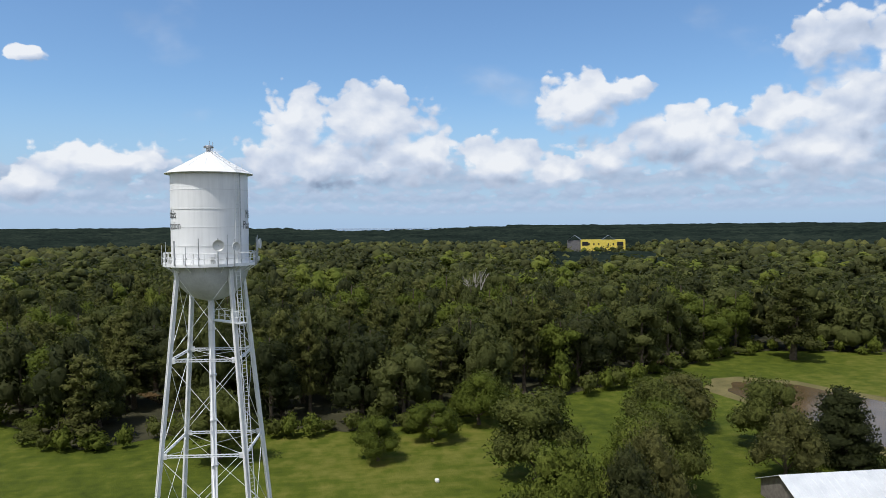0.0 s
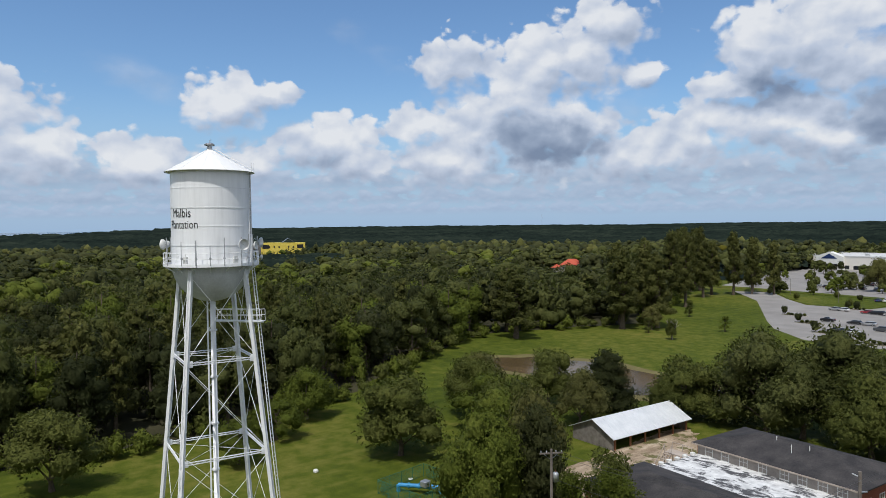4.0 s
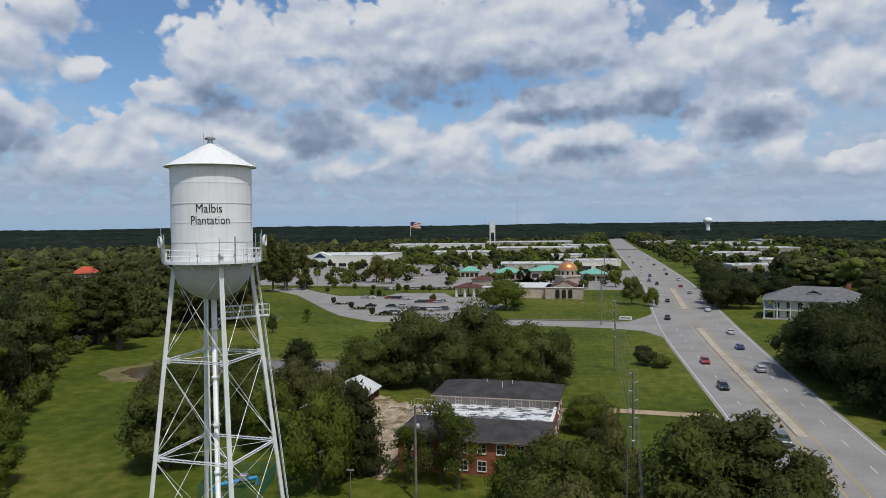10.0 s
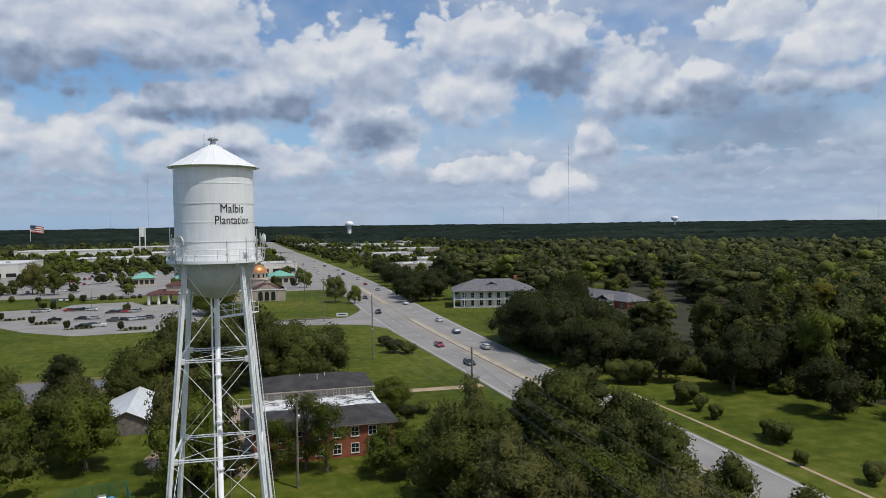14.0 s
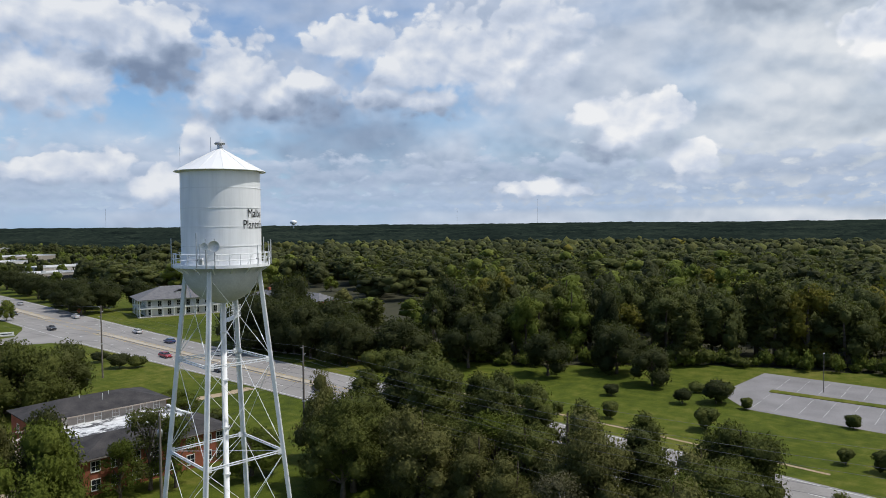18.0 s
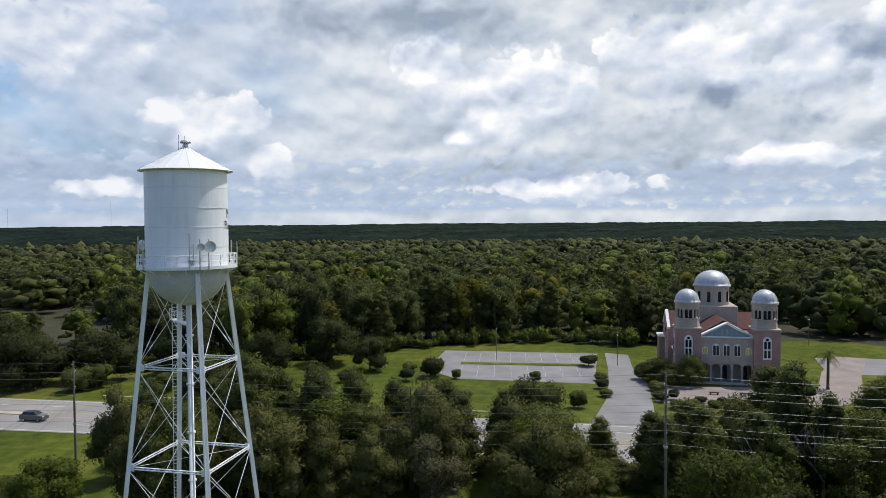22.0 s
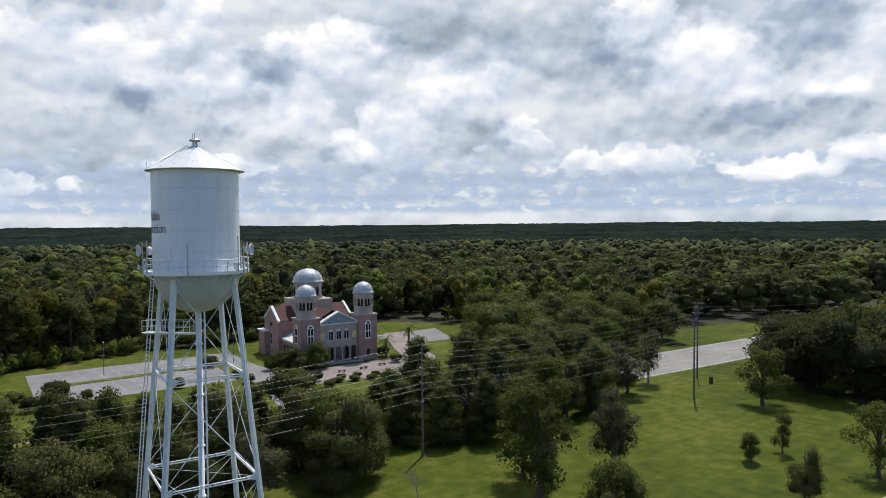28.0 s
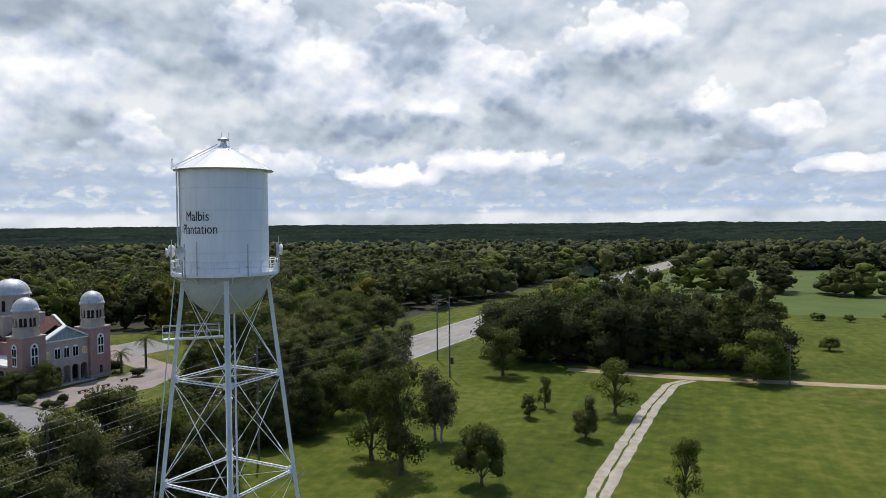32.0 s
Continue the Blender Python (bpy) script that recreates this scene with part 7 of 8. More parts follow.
PINES = [(-86, 171, 25, 9.0), (-92, 178, 28, 7.8), (-80, 182, 26, 7.8), (-100, 186, 29, 7.8), (-98, 200, 29, 7.8), (-112, 220, 30, 7.8), (-106, 240, 32, 6.7), (-120, 250, 33, 7.8), (-128, 268, 33, 7.8), (-136, 285, 34, 7.8), (-118, 300, 32, 6.7), (-142, 310, 34, 7.8), (-152, 322, 33, 7.8), (-108, 139, 22, 10.1), (-96, 131, 21, 9.0)]
grove(PINES, "pine", "pine_tree", "tall dark pine at the edge of the woods", "pines at the wood's edge")


# ---- woods ----
def in_west(x, y):
    return x < west_edge(y) - 3


def in_east(x, y):
    return x > east_edge(y) + 4


def in_south(x, y):
    if y < -520:
        return x < edge(y, 0) - 10
    if y < -275:
        return x < -190 or (-350 < y < -330 and (-50 < x < -24 or -135 < x < -62))
    return (-52 if y > -186 else -14 + 0.095 * (y + 246)) < x < edge(y, 0) - (10 if y > -190 else 18) and y < -150 or (-150 <= y < -134 and -50 < x < 14)


def town(x, y):
    return 180 < y < 1050 and west_edge(min(y, 420)) + 40 < x < (edge(y, 1) + 10 if y < 400 else 330)


def clearing(x, y):
    for cx, cy, r in ((110, 198, 22), (98, 186, 12), (-248, 322, 15), (-256, 334, 15), (-240, 308, 12), (108, 172, 24), (150, 150, 26), (118, 90, 16), (150, -108, 24), (131, -124, 22), (165, 120, 20), (176, 176, 20), (190, 150, 18), (150, 60, 10), (-262, 345, 14), (160, 178, 14), (162, 196, 15), (165, 214, 15), (184, 188, 20), (204, 215, 22), (214, 245, 22), (200, 240, 18), (224, 280, 24)):
        if (x - cx) ** 2 + (y - cy) ** 2 < r * r:
            return True
    return False


def wooded(x, y):
    if town(x, y) or clearing(x, y) or edge(y, 0) - 9 < x < edge(y, 1) + 9 and y > -1400:
        return False
    return in_west(x, y) or in_east(x, y) or in_south(x, y)


def tallest(x, y):
    """Young low growth before the far houses, full height elsewhere."""
    if x < -320 and abs((x + 620) * 0.37 + (y - 300) * 0.929) < 40:
        return 9.0
    dx, dy = x - 165, y - 195
    before = -0.51 * dx - 0.86 * dy
    if -10 < before < 120 and abs(0.86 * dx - 0.51 * dy) < 34:
        return 5.5 + 0.07 * max(0.0, before)
    dx, dy = x + 262, y - 336
    along = 0.70 * dx - 0.714 * dy
    aside = abs(0.714 * dx + 0.70 * dy)
    return 10.5 if -22 < along < 150 and aside < 16 + 0.14 * max(0.0, along) else 30.0


spots = []
rng = random.Random(7)
for i in range(-60, 61):
    for j in range(-60, 61):
        x, y = i * 8.6 + rng.uniform(-3.2, 3.2), j * 8.6 + rng.uniform(-3.2, 3.2)
        d = math.hypot(x, y)
        hidden = 208 < math.degrees(math.atan2(x, y)) % 360 < 232 and d > 130
        if 40 < d < 460 and wooded(x, y) and not hidden:
            lone = min((x - a) ** 2 + (y - b) ** 2 for a, b, *_ in LAWN_OAKS + EAST_LAWN + SOUTH_EDGE + PINES + CHURCH_TREES)
            if lone > 30:
                spots.append((d, x, y))
spots.sort()
SINGLE = 300
for d, x, y in spots[:SINGLE]:
    kind = rng.choices(("woods", "woods_bright", "woods_yellow"), (0.86, 0.10, 0.04 if x > 0 else 0.0))[0]
    plant(kind, x, y, min(tallest(x, y), rng.uniform(13.5, 20.5)), rng.uniform(5.2, 8.2), "woodland_tree", "tall green tree at the edge of the woods", group="woodland trees")


def joined_woods(places, keys, name, label, thin=1):
    """Many trees in one body, for woods in which nobody could count them."""
    rng2 = np.random.default_rng(3)
    vs, fs, ns, mats, slot, f_mat, base = [], [], [], [], {}, [], 0
    for x, y, h, r in places:
        key = keys[int(rng2.integers(len(keys)))]
        h0, r0, crown, _, (v0, f0, m0, v2, n2) = KINDS[key][int(rng2.integers(len(KINDS[key])))]
        mat = crown.materials[0]
        if mat.name not in slot:
            slot[mat.name] = len(mats)
            mats.append(mat)
        tri = v2.reshape(-1, 3, 3)[::thin]
        mid = tri.mean(1, keepdims=True)
        tri = mid + (tri - mid) * thin ** 0.27
        v = np.concatenate([v0, tri.reshape(-1, 3)])
        m = np.concatenate([m0, n2.reshape(-1, 3, 3)[::thin].reshape(-1, 3)])
        f = np.concatenate([f0, np.arange(3 * len(tri)).reshape(-1, 3) + len(v0)])
        a = rng2.uniform(0, math.tau)
        turn = np.array([[math.cos(a), math.sin(a), 0], [-math.sin(a), math.cos(a), 0], [0, 0, 1]])
        vs.append(v @ turn * np.array([r / r0, r / r0, h / h0]) + np.array([x, y, rise(x, y)]))
        ns.append(m @ turn)
        fs.append(f + base)
        base += len(v)
        f_mat.append(np.full(len(f), slot[mat.name], dtype=np.int32))
    me = leaf_mesh(name, np.concatenate(vs), np.concatenate(fs), np.concatenate(ns), mats, np.concatenate(f_mat))
    return tagged(new(name, me), label, "woods", kind="stuff")


def canopy_open(x, y):
    return town(x, y) or ((x + 600) ** 2 + (y - 300) ** 2 < 60 ** 2) or (-520 < y < -275 and -190 < x < 12) or ((x + 258) ** 2 + (y - 336) ** 2 < 42 ** 2) or (-860 < y < 1400 and edge(y, 0) - (7 if y < 800 else 45) < x < edge(y, 1) + (7 if y < 800 else 45))


rim = []
for i in range(-100, 101):
    for j in range(-85, 139):
        x, y = i * 10 + rng.uniform(-3.5, 3.5), j * 10 + rng.uniform(-3.5, 3.5)
        by_road = 1000 < y < 1380 and (edge(y, 0) - 45 < x < edge(y, 0) - 8 or edge(y, 1) + 8 < x < edge(y, 1) + 45)
        if by_road or 455 < math.hypot(x, y) < 1080 and not canopy_open(x, y) and any(canopy_open(x + a, y + b) for a, b in ((26, 0), (-26, 0), (0, 26), (0, -26))):
            rim.append((x, y, rng.uniform(12, 18), rng.uniform(5, 8)))
mixed = ["woods_round"] * 10 + ["woods"] * 4 + ["woods_bright"] * 2
rest = [(x, y, min(tallest(x, y), rng.uniform(13, 20.5)), rng.uniform(5.4, 8.6)) for d, x, y in spots[SINGLE:]]
near_rest = [(x, y, h, r * 1.12) for x, y, h, r in rest if math.hypot(x, y) < 260 and rng.random() < 0.72]
far_rest = [(x, y, h, r * 1.3) for x, y, h, r in rest if math.hypot(x, y) >= 260 and rng.random() < 0.42]
joined_woods([p for p in near_rest if p[0] < 0], mixed, "woods", "dense mixed green woodland to the west", 10)
joined_woods([p for p in near_rest if p[0] >= 0], mixed + ["woods_yellow"] * 2, "woods", "dense green woodland with some yellowing trees", 10)
joined_woods([(x, y, h, r * 1.2) for x, y, h, r in far_rest + rim], ["woods_round"] * 16 + ["woods_bright"], "woods", "dense green woodland further off", 26)


brush = []
for y in range(-60, 330, 3):
    for k in range(1):
        brush.append((west_edge(y) - rng.uniform(-1.5, 5), y + rng.uniform(-1.5, 1.5), rng.uniform(1.8, 5.5), rng.uniform(1.6, 3.4)))
for y in range(-130, 180, 3):
    for k in range(2):
        brush.append((east_edge(y) + rng.uniform(1, 7), y + rng.uniform(-1.5, 1.5), rng.uniform(2, 6), rng.uniform(1.8, 3.4)))
for x in range(-54, 12, 3):
    brush.append((x, -132 - 0.06 * abs(x) + rng.uniform(-4, 1), rng.uniform(2, 5), rng.uniform(1.8, 3.2)))
joined_woods([b for b in brush if not clearing(b[0], b[1])], ["brush"], "undergrowth", "low tangled green undergrowth along the woods")


def far_crowns():
    """Crowns of the woods beyond the nearer trees: a few uneven leaf lumps each, in one body."""
    rng2 = np.random.default_rng(19)
    v0, f0 = BALL[1]
    mats = [WOODLEAF, DARKLEAF, PINE, OAK, YELLOWING]
    vs, fs, ns, slot, base = [], [], [], [], 0
    for i in range(-76, 77):
        for j in range(-76, 77):
            x, y = i * 9.8 + rng2.uniform(-4, 4), j * 9.8 + rng2.uniform(-4, 4)
            if not 435 < math.hypot(x, y) < 740 or canopy_open(x, y) or canopy_open(x + 8, y) or canopy_open(x, y - 8):
                continue
            kind = int(rng2.choice(5, p=(0.20, 0.70, 0.06, 0.03, 0.01)))
            h, r = rng2.uniform(10, 20.5), rng2.uniform(3.6, 8.0)
            if x < -380 and abs((x + 620) * 0.37 + (y - 300) * 0.929) < 40:
                h *= 0.45
            for k in range(3):
                a, out = rng2.uniform(0, math.tau), (0.0 if k == 0 else rng2.uniform(0.35, 0.7) * r)
                z = h - (0.18 * h if k == 0 else rng2.uniform(0.25, 0.55) * h)
                size = np.array([1, 1, 0.75 if kind != 2 else 1.15]) * r * rng2.uniform(0.48, 0.70)
                w = v0 * rng2.uniform(0.70, 1.25, (len(v0), 1))
                vs.append(w * size + np.array([x + out * math.cos(a), y + out * math.sin(a), z + rise(x, y)]))
                nn = v0 + rng2.normal(size=v0.shape) * 0.35 + np.array([0, 0, 0.25])
                ns.append(nn / np.linalg.norm(nn, axis=1)[:, None])
                fs.append(f0 + base)
                base += len(v0)
                slot.append(np.full(len(f0), kind, dtype=np.int32))
    me = leaf_mesh("far_crowns", np.concatenate(vs), np.concatenate(fs), np.concatenate(ns), mats, np.concatenate(slot))
    return tagged(new("woods", me), "closed dark green woodland beyond the nearer trees", "woods", kind="stuff")


far_crowns()
BAY = (262.0, 284.5, 2300.0)  # bearings of the far bay, and how far off its near shore lies


def on_bay(x, y, margin=0.0):
    turn = math.degrees(math.atan2(x, y)) % 360
    shore = BAY[2] + 500 * noise.noise(Vector((turn / 4, 0, 7.0))) + abs(turn - 276) ** 2 * 12
    return BAY[0] < turn < BAY[1] and math.hypot(x, y) > shore - margin


def canopy():
    """The far woods' crowns as one rolling sheet of tree-sized domes, out to the horizon."""
    n = 1000
    radii = [412.0]
    while radii[-1] < 4880:
        r = radii[-1]
        radii.append(r + (4.8 if r < 700 else 4.8 + (r - 700) * 0.021))
    rows = len(radii)
    a = np.linspace(0, math.tau, n, endpoint=False)
    rng2 = np.random.default_rng(11)
    z = np.zeros((rows, n))
    fine = max(i for i, r in enumerate(radii) if r < 1150)
    for i, r in enumerate(radii):
        for k in range(n):
            x, y = r * math.cos(a[k]), r * math.sin(a[k])
            if canopy_open(x, y) or (r > 1600 and on_bay(x, y)):
                z[i, k] = -1.0
                continue
            swell = 3.0 * noise.noise(Vector((x / 55, y / 55, 1.0))) + 4.5 * noise.noise(Vector((x / 160, y / 160, 2.0)))
            dome = 4.5 * (1 - noise.voronoi(Vector((x / 11, y / 11, 0.5)), exponent=2.0)[0][0] ** 2) if i <= fine else 3.0
            z[i, k] = rise(x, y) + (9.5 if r > 760 else 6.0) + swell + dome
    climb = np.clip(0.15 + 0.12 * np.arange(rows), 0, 1)[:, None]
    z = np.where(z > 0, z * climb, z)
    gap = z < 0
    for step, height in ((2, 2.5), (4, 7.0)):
        near = gap.copy()
        for d in range(1, step + 1):
            near |= np.roll(gap, d, 1) | np.roll(gap, -d, 1)
            near[d:] |= gap[:-d]
            near[:-d] |= gap[d:]
        z = np.where(near & ~gap & (z > height), np.where(z > height + 40, z, height), z)
    z = np.where(z > 0, z + rng2.uniform(-0.8, 1.0, z.shape) * np.where(np.arange(rows) > fine, 3.6, 1.3)[:, None], z)
    R = np.array(radii)[:, None] + rng2.uniform(-1.2, 1.2, z.shape)
    A = a[None, :] + rng2.uniform(-0.0012, 0.0012, z.shape)
    v = np.stack([R * np.cos(A), R * np.sin(A), z], -1).reshape(-1, 3)
    idx = np.arange(rows * n).reshape(rows, n)
    f = np.stack([idx[:-1], idx[1:], np.roll(idx, -1, 1)[1:], np.roll(idx, -1, 1)[:-1]], -1).reshape(-1, 4)
    f = f[(z.reshape(-1)[f] > 0).all(1)]
    me = bpy.data.meshes.new("far_woods")
    me.vertices.add(len(v))
    me.vertices.foreach_set("co", v.reshape(-1).astype(np.float32))
    me.loops.add(4 * len(f))
    me.loops.foreach_set("vertex_index", f.reshape(-1).astype(np.int32))
    me.polygons.add(len(f))
    me.polygons.foreach_set("loop_start", np.arange(0, 4 * len(f), 4, dtype=np.int32))
    me.update(calc_edges=True)
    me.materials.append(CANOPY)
    return tagged(new("far_woods", me), "unbroken dark green woods to the horizon, cloud shade and haze in their colour", "woods", kind="stuff")


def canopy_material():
    m, n, skin = material("shaded_far_canopy", 1.0, 0.0, 0.0)
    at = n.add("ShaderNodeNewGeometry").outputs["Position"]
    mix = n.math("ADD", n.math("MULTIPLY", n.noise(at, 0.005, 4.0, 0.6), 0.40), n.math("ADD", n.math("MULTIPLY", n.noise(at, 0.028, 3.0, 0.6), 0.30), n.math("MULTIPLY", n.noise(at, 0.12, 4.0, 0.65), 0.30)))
    # darker and bluer than the near leaves: cloud shadow and distance haze coloured in
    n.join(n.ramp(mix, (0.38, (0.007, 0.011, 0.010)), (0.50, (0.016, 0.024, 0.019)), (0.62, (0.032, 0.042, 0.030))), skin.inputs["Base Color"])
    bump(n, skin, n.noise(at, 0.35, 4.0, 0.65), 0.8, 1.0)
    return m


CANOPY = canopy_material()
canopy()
bay = bmesh.new()
rings = []
for r in range(1700, 4950, 240):
    row = []
    for k in range(46):
        turn = BAY[0] - 0.5 + 0.52 * k
        x, y = r * math.sin(radians(turn)), r * math.cos(radians(turn))
        row.append(bay.verts.new((x, y, rise(x, y) + 1.2)))
    rings.append(row)
for low, high in zip(rings, rings[1:]):
    for k in range(45):
        if on_bay(*((low[k].co + high[k + 1].co) / 2).xy, 300.0):
            bay.faces.new((low[k], low[k + 1], high[k + 1], high[k]))
bmesh.ops.recalc_face_normals(bay, faces=bay.faces[:])
if bay.faces[:] and sum(f.normal.z for f in bay.faces) < 0:
    bmesh.ops.reverse_faces(bay, faces=bay.faces[:])
tagged(part("bay_water", bay, BAY_WATER), "wide pale blue bay on the far horizon", "bay", kind="structure")

# ---- poles, wires, vehicles, small things ----
def utility_pole(x, y, h, turn, arms=1, box_on=False):
    p = thing("utility_pole", pose(x, y, 0, 0, 0, turn), "tall weathered wooden utility pole with crossarms" if arms else "tall weathered wooden utility pole with side insulators", "utility pole", "utility poles")
    part("pole", rod(bmesh.new(), (0, 0, -0.2), (0, 0, h), 0.20, 0.13, 9), POLE_WOOD, p)
    for k in range(arms):
        z = h - 0.5 - 1.1 * k
        arm = part("crossarm", bevelled(B(-1.25, -0.07, z, 1.25, 0.07, z + 0.14), 0.01), POLE_WOOD, p)
        for s in (-1.1, -0.5, 0.5, 1.1):
            part("insulator", turned(bmesh.new(), [(0.05, z + 0.14), (0.07, z + 0.24), (0.04, z + 0.34), (0, z + 0.34)], 7, 0, s, 0), GALV, arm)
        for s in (-1, 1):
            part("arm_brace", beam(bmesh.new(), (0.75 * s, 0.06, z), (0.08 * s, 0.14, z - 0.6), 0.03, 0.03), GALV, arm)
    if not arms:
        for k in range(7):
            z, d = h - 0.4 - 1.15 * k, 1 if k % 2 else -1
            part("insulator", rod(bmesh.new(), (0.12 * d, 0, z), (0.55 * d, 0, z + 0.12), 0.06, 0.045, 6), GALV, p)
        part("guy_plate", bevelled(B(-0.22, -0.2, h - 9.2, 0.22, 0.2, h - 8.9), 0.02), GALV, p)
    if box_on:
        t = part("transformer", turned(bmesh.new(), [(0, h - 3.4), (0.3, h - 3.4), (0.32, h - 2.6), (0.2, h - 2.45), (0, h - 2.45)], 12, 0, 0.45, 0), GALV, p, "grey can transformer", True)
        part("bushing", rod(bmesh.new(), (0.45, 0.1, h - 2.45), (0.45, 0.1, h - 2.2), 0.05, 0.03), RUSTY, t)
    return p


POLES = [(58, 340, 15, 80), (51, 265, 15, 80), (45.5, 190, 16, 85), (43.3, 113, 17.2, 88), (38.6, 35.5, 16.3, 95), (29.5, -45.6, 17.5, 97), (20.5, -108.3, 19, 98), (9, -190, 17, 98), (-6, -280, 16, 98), (64, 420, 14, 80), (71, 500, 14, 80)]
for k, (x, y, h, turn) in enumerate(POLES):
    utility_pole(x, y, h, turn - 90, 0 if y < 150 else 1)
utility_pole(11.2, 30.8, 12.3, 60, 1, True)
utility_pole(30.6, -126.8, 17.5, 8, 3)
utility_pole(-53, -124, 9, 0, 1)


def wires(a, b, group, drops, label="slack power lines between two utility poles", sag=1.2):
    """Cables between two pole tops; drops: offset across, height below the top."""
    (x0, y0, h0), (x1, y1, h1) = a, b
    t = thing("power_line", pose(0, 0, 0), label, "power line", "power lines")
    d = Vector((x1 - x0, y1 - y0, 0)).normalized()
    s = Vector((-d.y, d.x, 0))
    for off, low in drops:
        bm = bmesh.new()
        rings = []
        for k in range(13):
            u = k / 12
            p = Vector((x0, y0, h0 - low)).lerp(Vector((x1, y1, h1 - low)), u) + s * off - Vector((0, 0, sag * 4 * u * (1 - u)))
            rings.append([bm.verts.new(p + s * 0.017 * math.cos(a) + Vector((0, 0, 0.017 * math.sin(a)))) for a in (0, math.tau / 3, 2 * math.tau / 3)])
        for r0, r1 in zip(rings, rings[1:]):
            for j in range(3):
                bm.faces.new((r0[j], r0[(j + 1) % 3], r1[(j + 1) % 3], r1[j]))
        part("cable", bm, WIRE, t)


chain = sorted([(x, y, h) for x, y, h, _ in POLES], key=lambda p: p[1])
for a, b in zip(chain, chain[1:]):
    wires(a, b, "", ((-0.55, 0.3), (0.55, 1.45), (-0.55, 2.6), (0.55, 3.75), (-0.55, 4.9), (0.55, 6.05), (-0.55, 7.2), (0.2, 8.6)))
wires((11.2, 30.8, 12.3), (38.6, 35.5, 14.0), "", ((-0.5, 0.2), (0.5, 0.2), (0, 3.0)))
wires((30.6, -126.8, 17.5), (-53, -124, 9), "", ((-0.5, 0.2), (0.5, 0.2)))


def car(kind, paint, words):
    """A car 4.7 m long that points along +y: body, glasshouse, roof, wheels, lamps."""
    tall = {"car": 0.0, "truck": 0.25, "van": 0.3}[kind]
    c = thing(kind if kind != "car" else "car", pose(0, 0, 0), words, "car", "cars")
    w = 0.92
    prof = [(-2.35, 0.35), (2.30, 0.32), (2.38, 0.55), (2.30, 0.78 + tall), (1.15, 0.98 + tall), (-2.10, 1.02 + tall), (-2.38, 0.85 + tall)]
    bm = upright(bmesh.new(), prof, -w, w)
    bm.transform(Matrix(((0, 1, 0, 0), (1, 0, 0, 0), (0, 0, 1, 0), (0, 0, 0, 1))))
    bmesh.ops.recalc_face_normals(bm, faces=bm.faces[:])
    part("body", bevelled(bm, 0.07), PAINTS[paint], c)
    z0 = 0.98 + tall
    back = -2.0 if kind != "truck" else 0.0 - 0.45
    lo, hi = ((1.15, -0.84, 0.84), (back, -0.84, 0.84)), ((0.45, -0.68, 0.68), (back + 0.4, -0.68, 0.68))
    for name, mat, za, zb, f in (("glass", GLASS, z0, z0 + 0.42, 0.0), ("roof", PAINTS[paint], z0 + 0.42, z0 + 0.50, 1.0)):
        bm = bmesh.new()
        if name == "glass":
            vs = [bm.verts.new(p) for p in ((-0.84, back, za), (0.84, back, za), (0.84, 1.15, za), (-0.84, 1.15, za), (-0.68, back + 0.35, zb), (0.68, back + 0.35, zb), (0.68, 0.5, zb), (-0.68, 0.5, zb))]
            for q in ((3, 2, 1, 0), (4, 5, 6, 7), (0, 1, 5, 4), (1, 2, 6, 5), (2, 3, 7, 6), (3, 0, 4, 7)):
                bm.faces.new([vs[i] for i in q])
        else:
            bevelled(box(bm, -0.68, back + 0.33, za, 0.68, 0.52, zb), 0.03)
        part(name, bm, mat, c)
    wheel = rod(bmesh.new(), (-0.11, 0, 0), (0.11, 0, 0), 0.33, n=12)
    hub = rod(bmesh.new(), (-0.12, 0, 0), (0.12, 0, 0), 0.19, n=8)
    wm, hm = mesh_of(wheel, TYRE, "wheel"), mesh_of(hub, GALV, "rim")
    for x in (-0.83, 0.83):
        for y in (-1.45, 1.45):
            o = shared("wheel", wm, c, Matrix.Translation((x, y, 0.33)))
            shared("rim", hm, o)
    for x in (-0.66, 0.66):
        part("headlight", bevelled(B(x - 0.16, 2.28, 0.6 + tall, x + 0.16, 2.37, 0.74 + tall), 0.01), DISH, c)
        part("tail_light", bevelled(B(x - 0.14, -2.41, 0.66 + tall, x + 0.14, -2.33, 0.84 + tall), 0.01), PAINTS[3], c)
    return c


FLEET = [car("car", 0, "white car"), car("car", 1, "black car"), car("car", 2, "silver car"), car("car", 3, "dark red car"), car("car", 4, "dark blue car"), car("truck", 1, "black pickup truck"), car("truck", 0, "white pickup truck"), car("van", 5, "grey sport utility car")]
for c in FLEET:
    words = c["label"]
    c["label"] = words + " driving on the highway"
DRIVING = [(0, 0.82, 173, 0), (1, 0.20, 97.5, 1), (3, 0.24, 125, 1), (2, 0.72, 116, 0), (7, 0.30, 60, 1), (4, 0.75, 146, 0), (5, 0.18, 205, 1), (6, 0.80, 230, 0)]
DRIVING_FAR = [(1, 0.3, 262, 1), (0, 0.2, 290, 1), (2, 0.75, 300, 0), (3, 0.7, 335, 0), (5, 0.3, 350, 1), (7, 0.2, 372, 1), (0, 0.8, 380, 0), (4, 0.3, 410, 1), (1, 0.7, 425, 0), (6, 0.2, 450, 1), (2, 0.8, 470, 0), (0, 0.3, 500, 1), (1, 0.7, 530, 0), (3, 0.2, 560, 1), (2, 0.75, 610, 0), (0, 0.25, 660, 1), (1, 0.3, 0, 1), (0, 0.6, -640, 0), (2, 0.3, -560, 1)]
used = set()
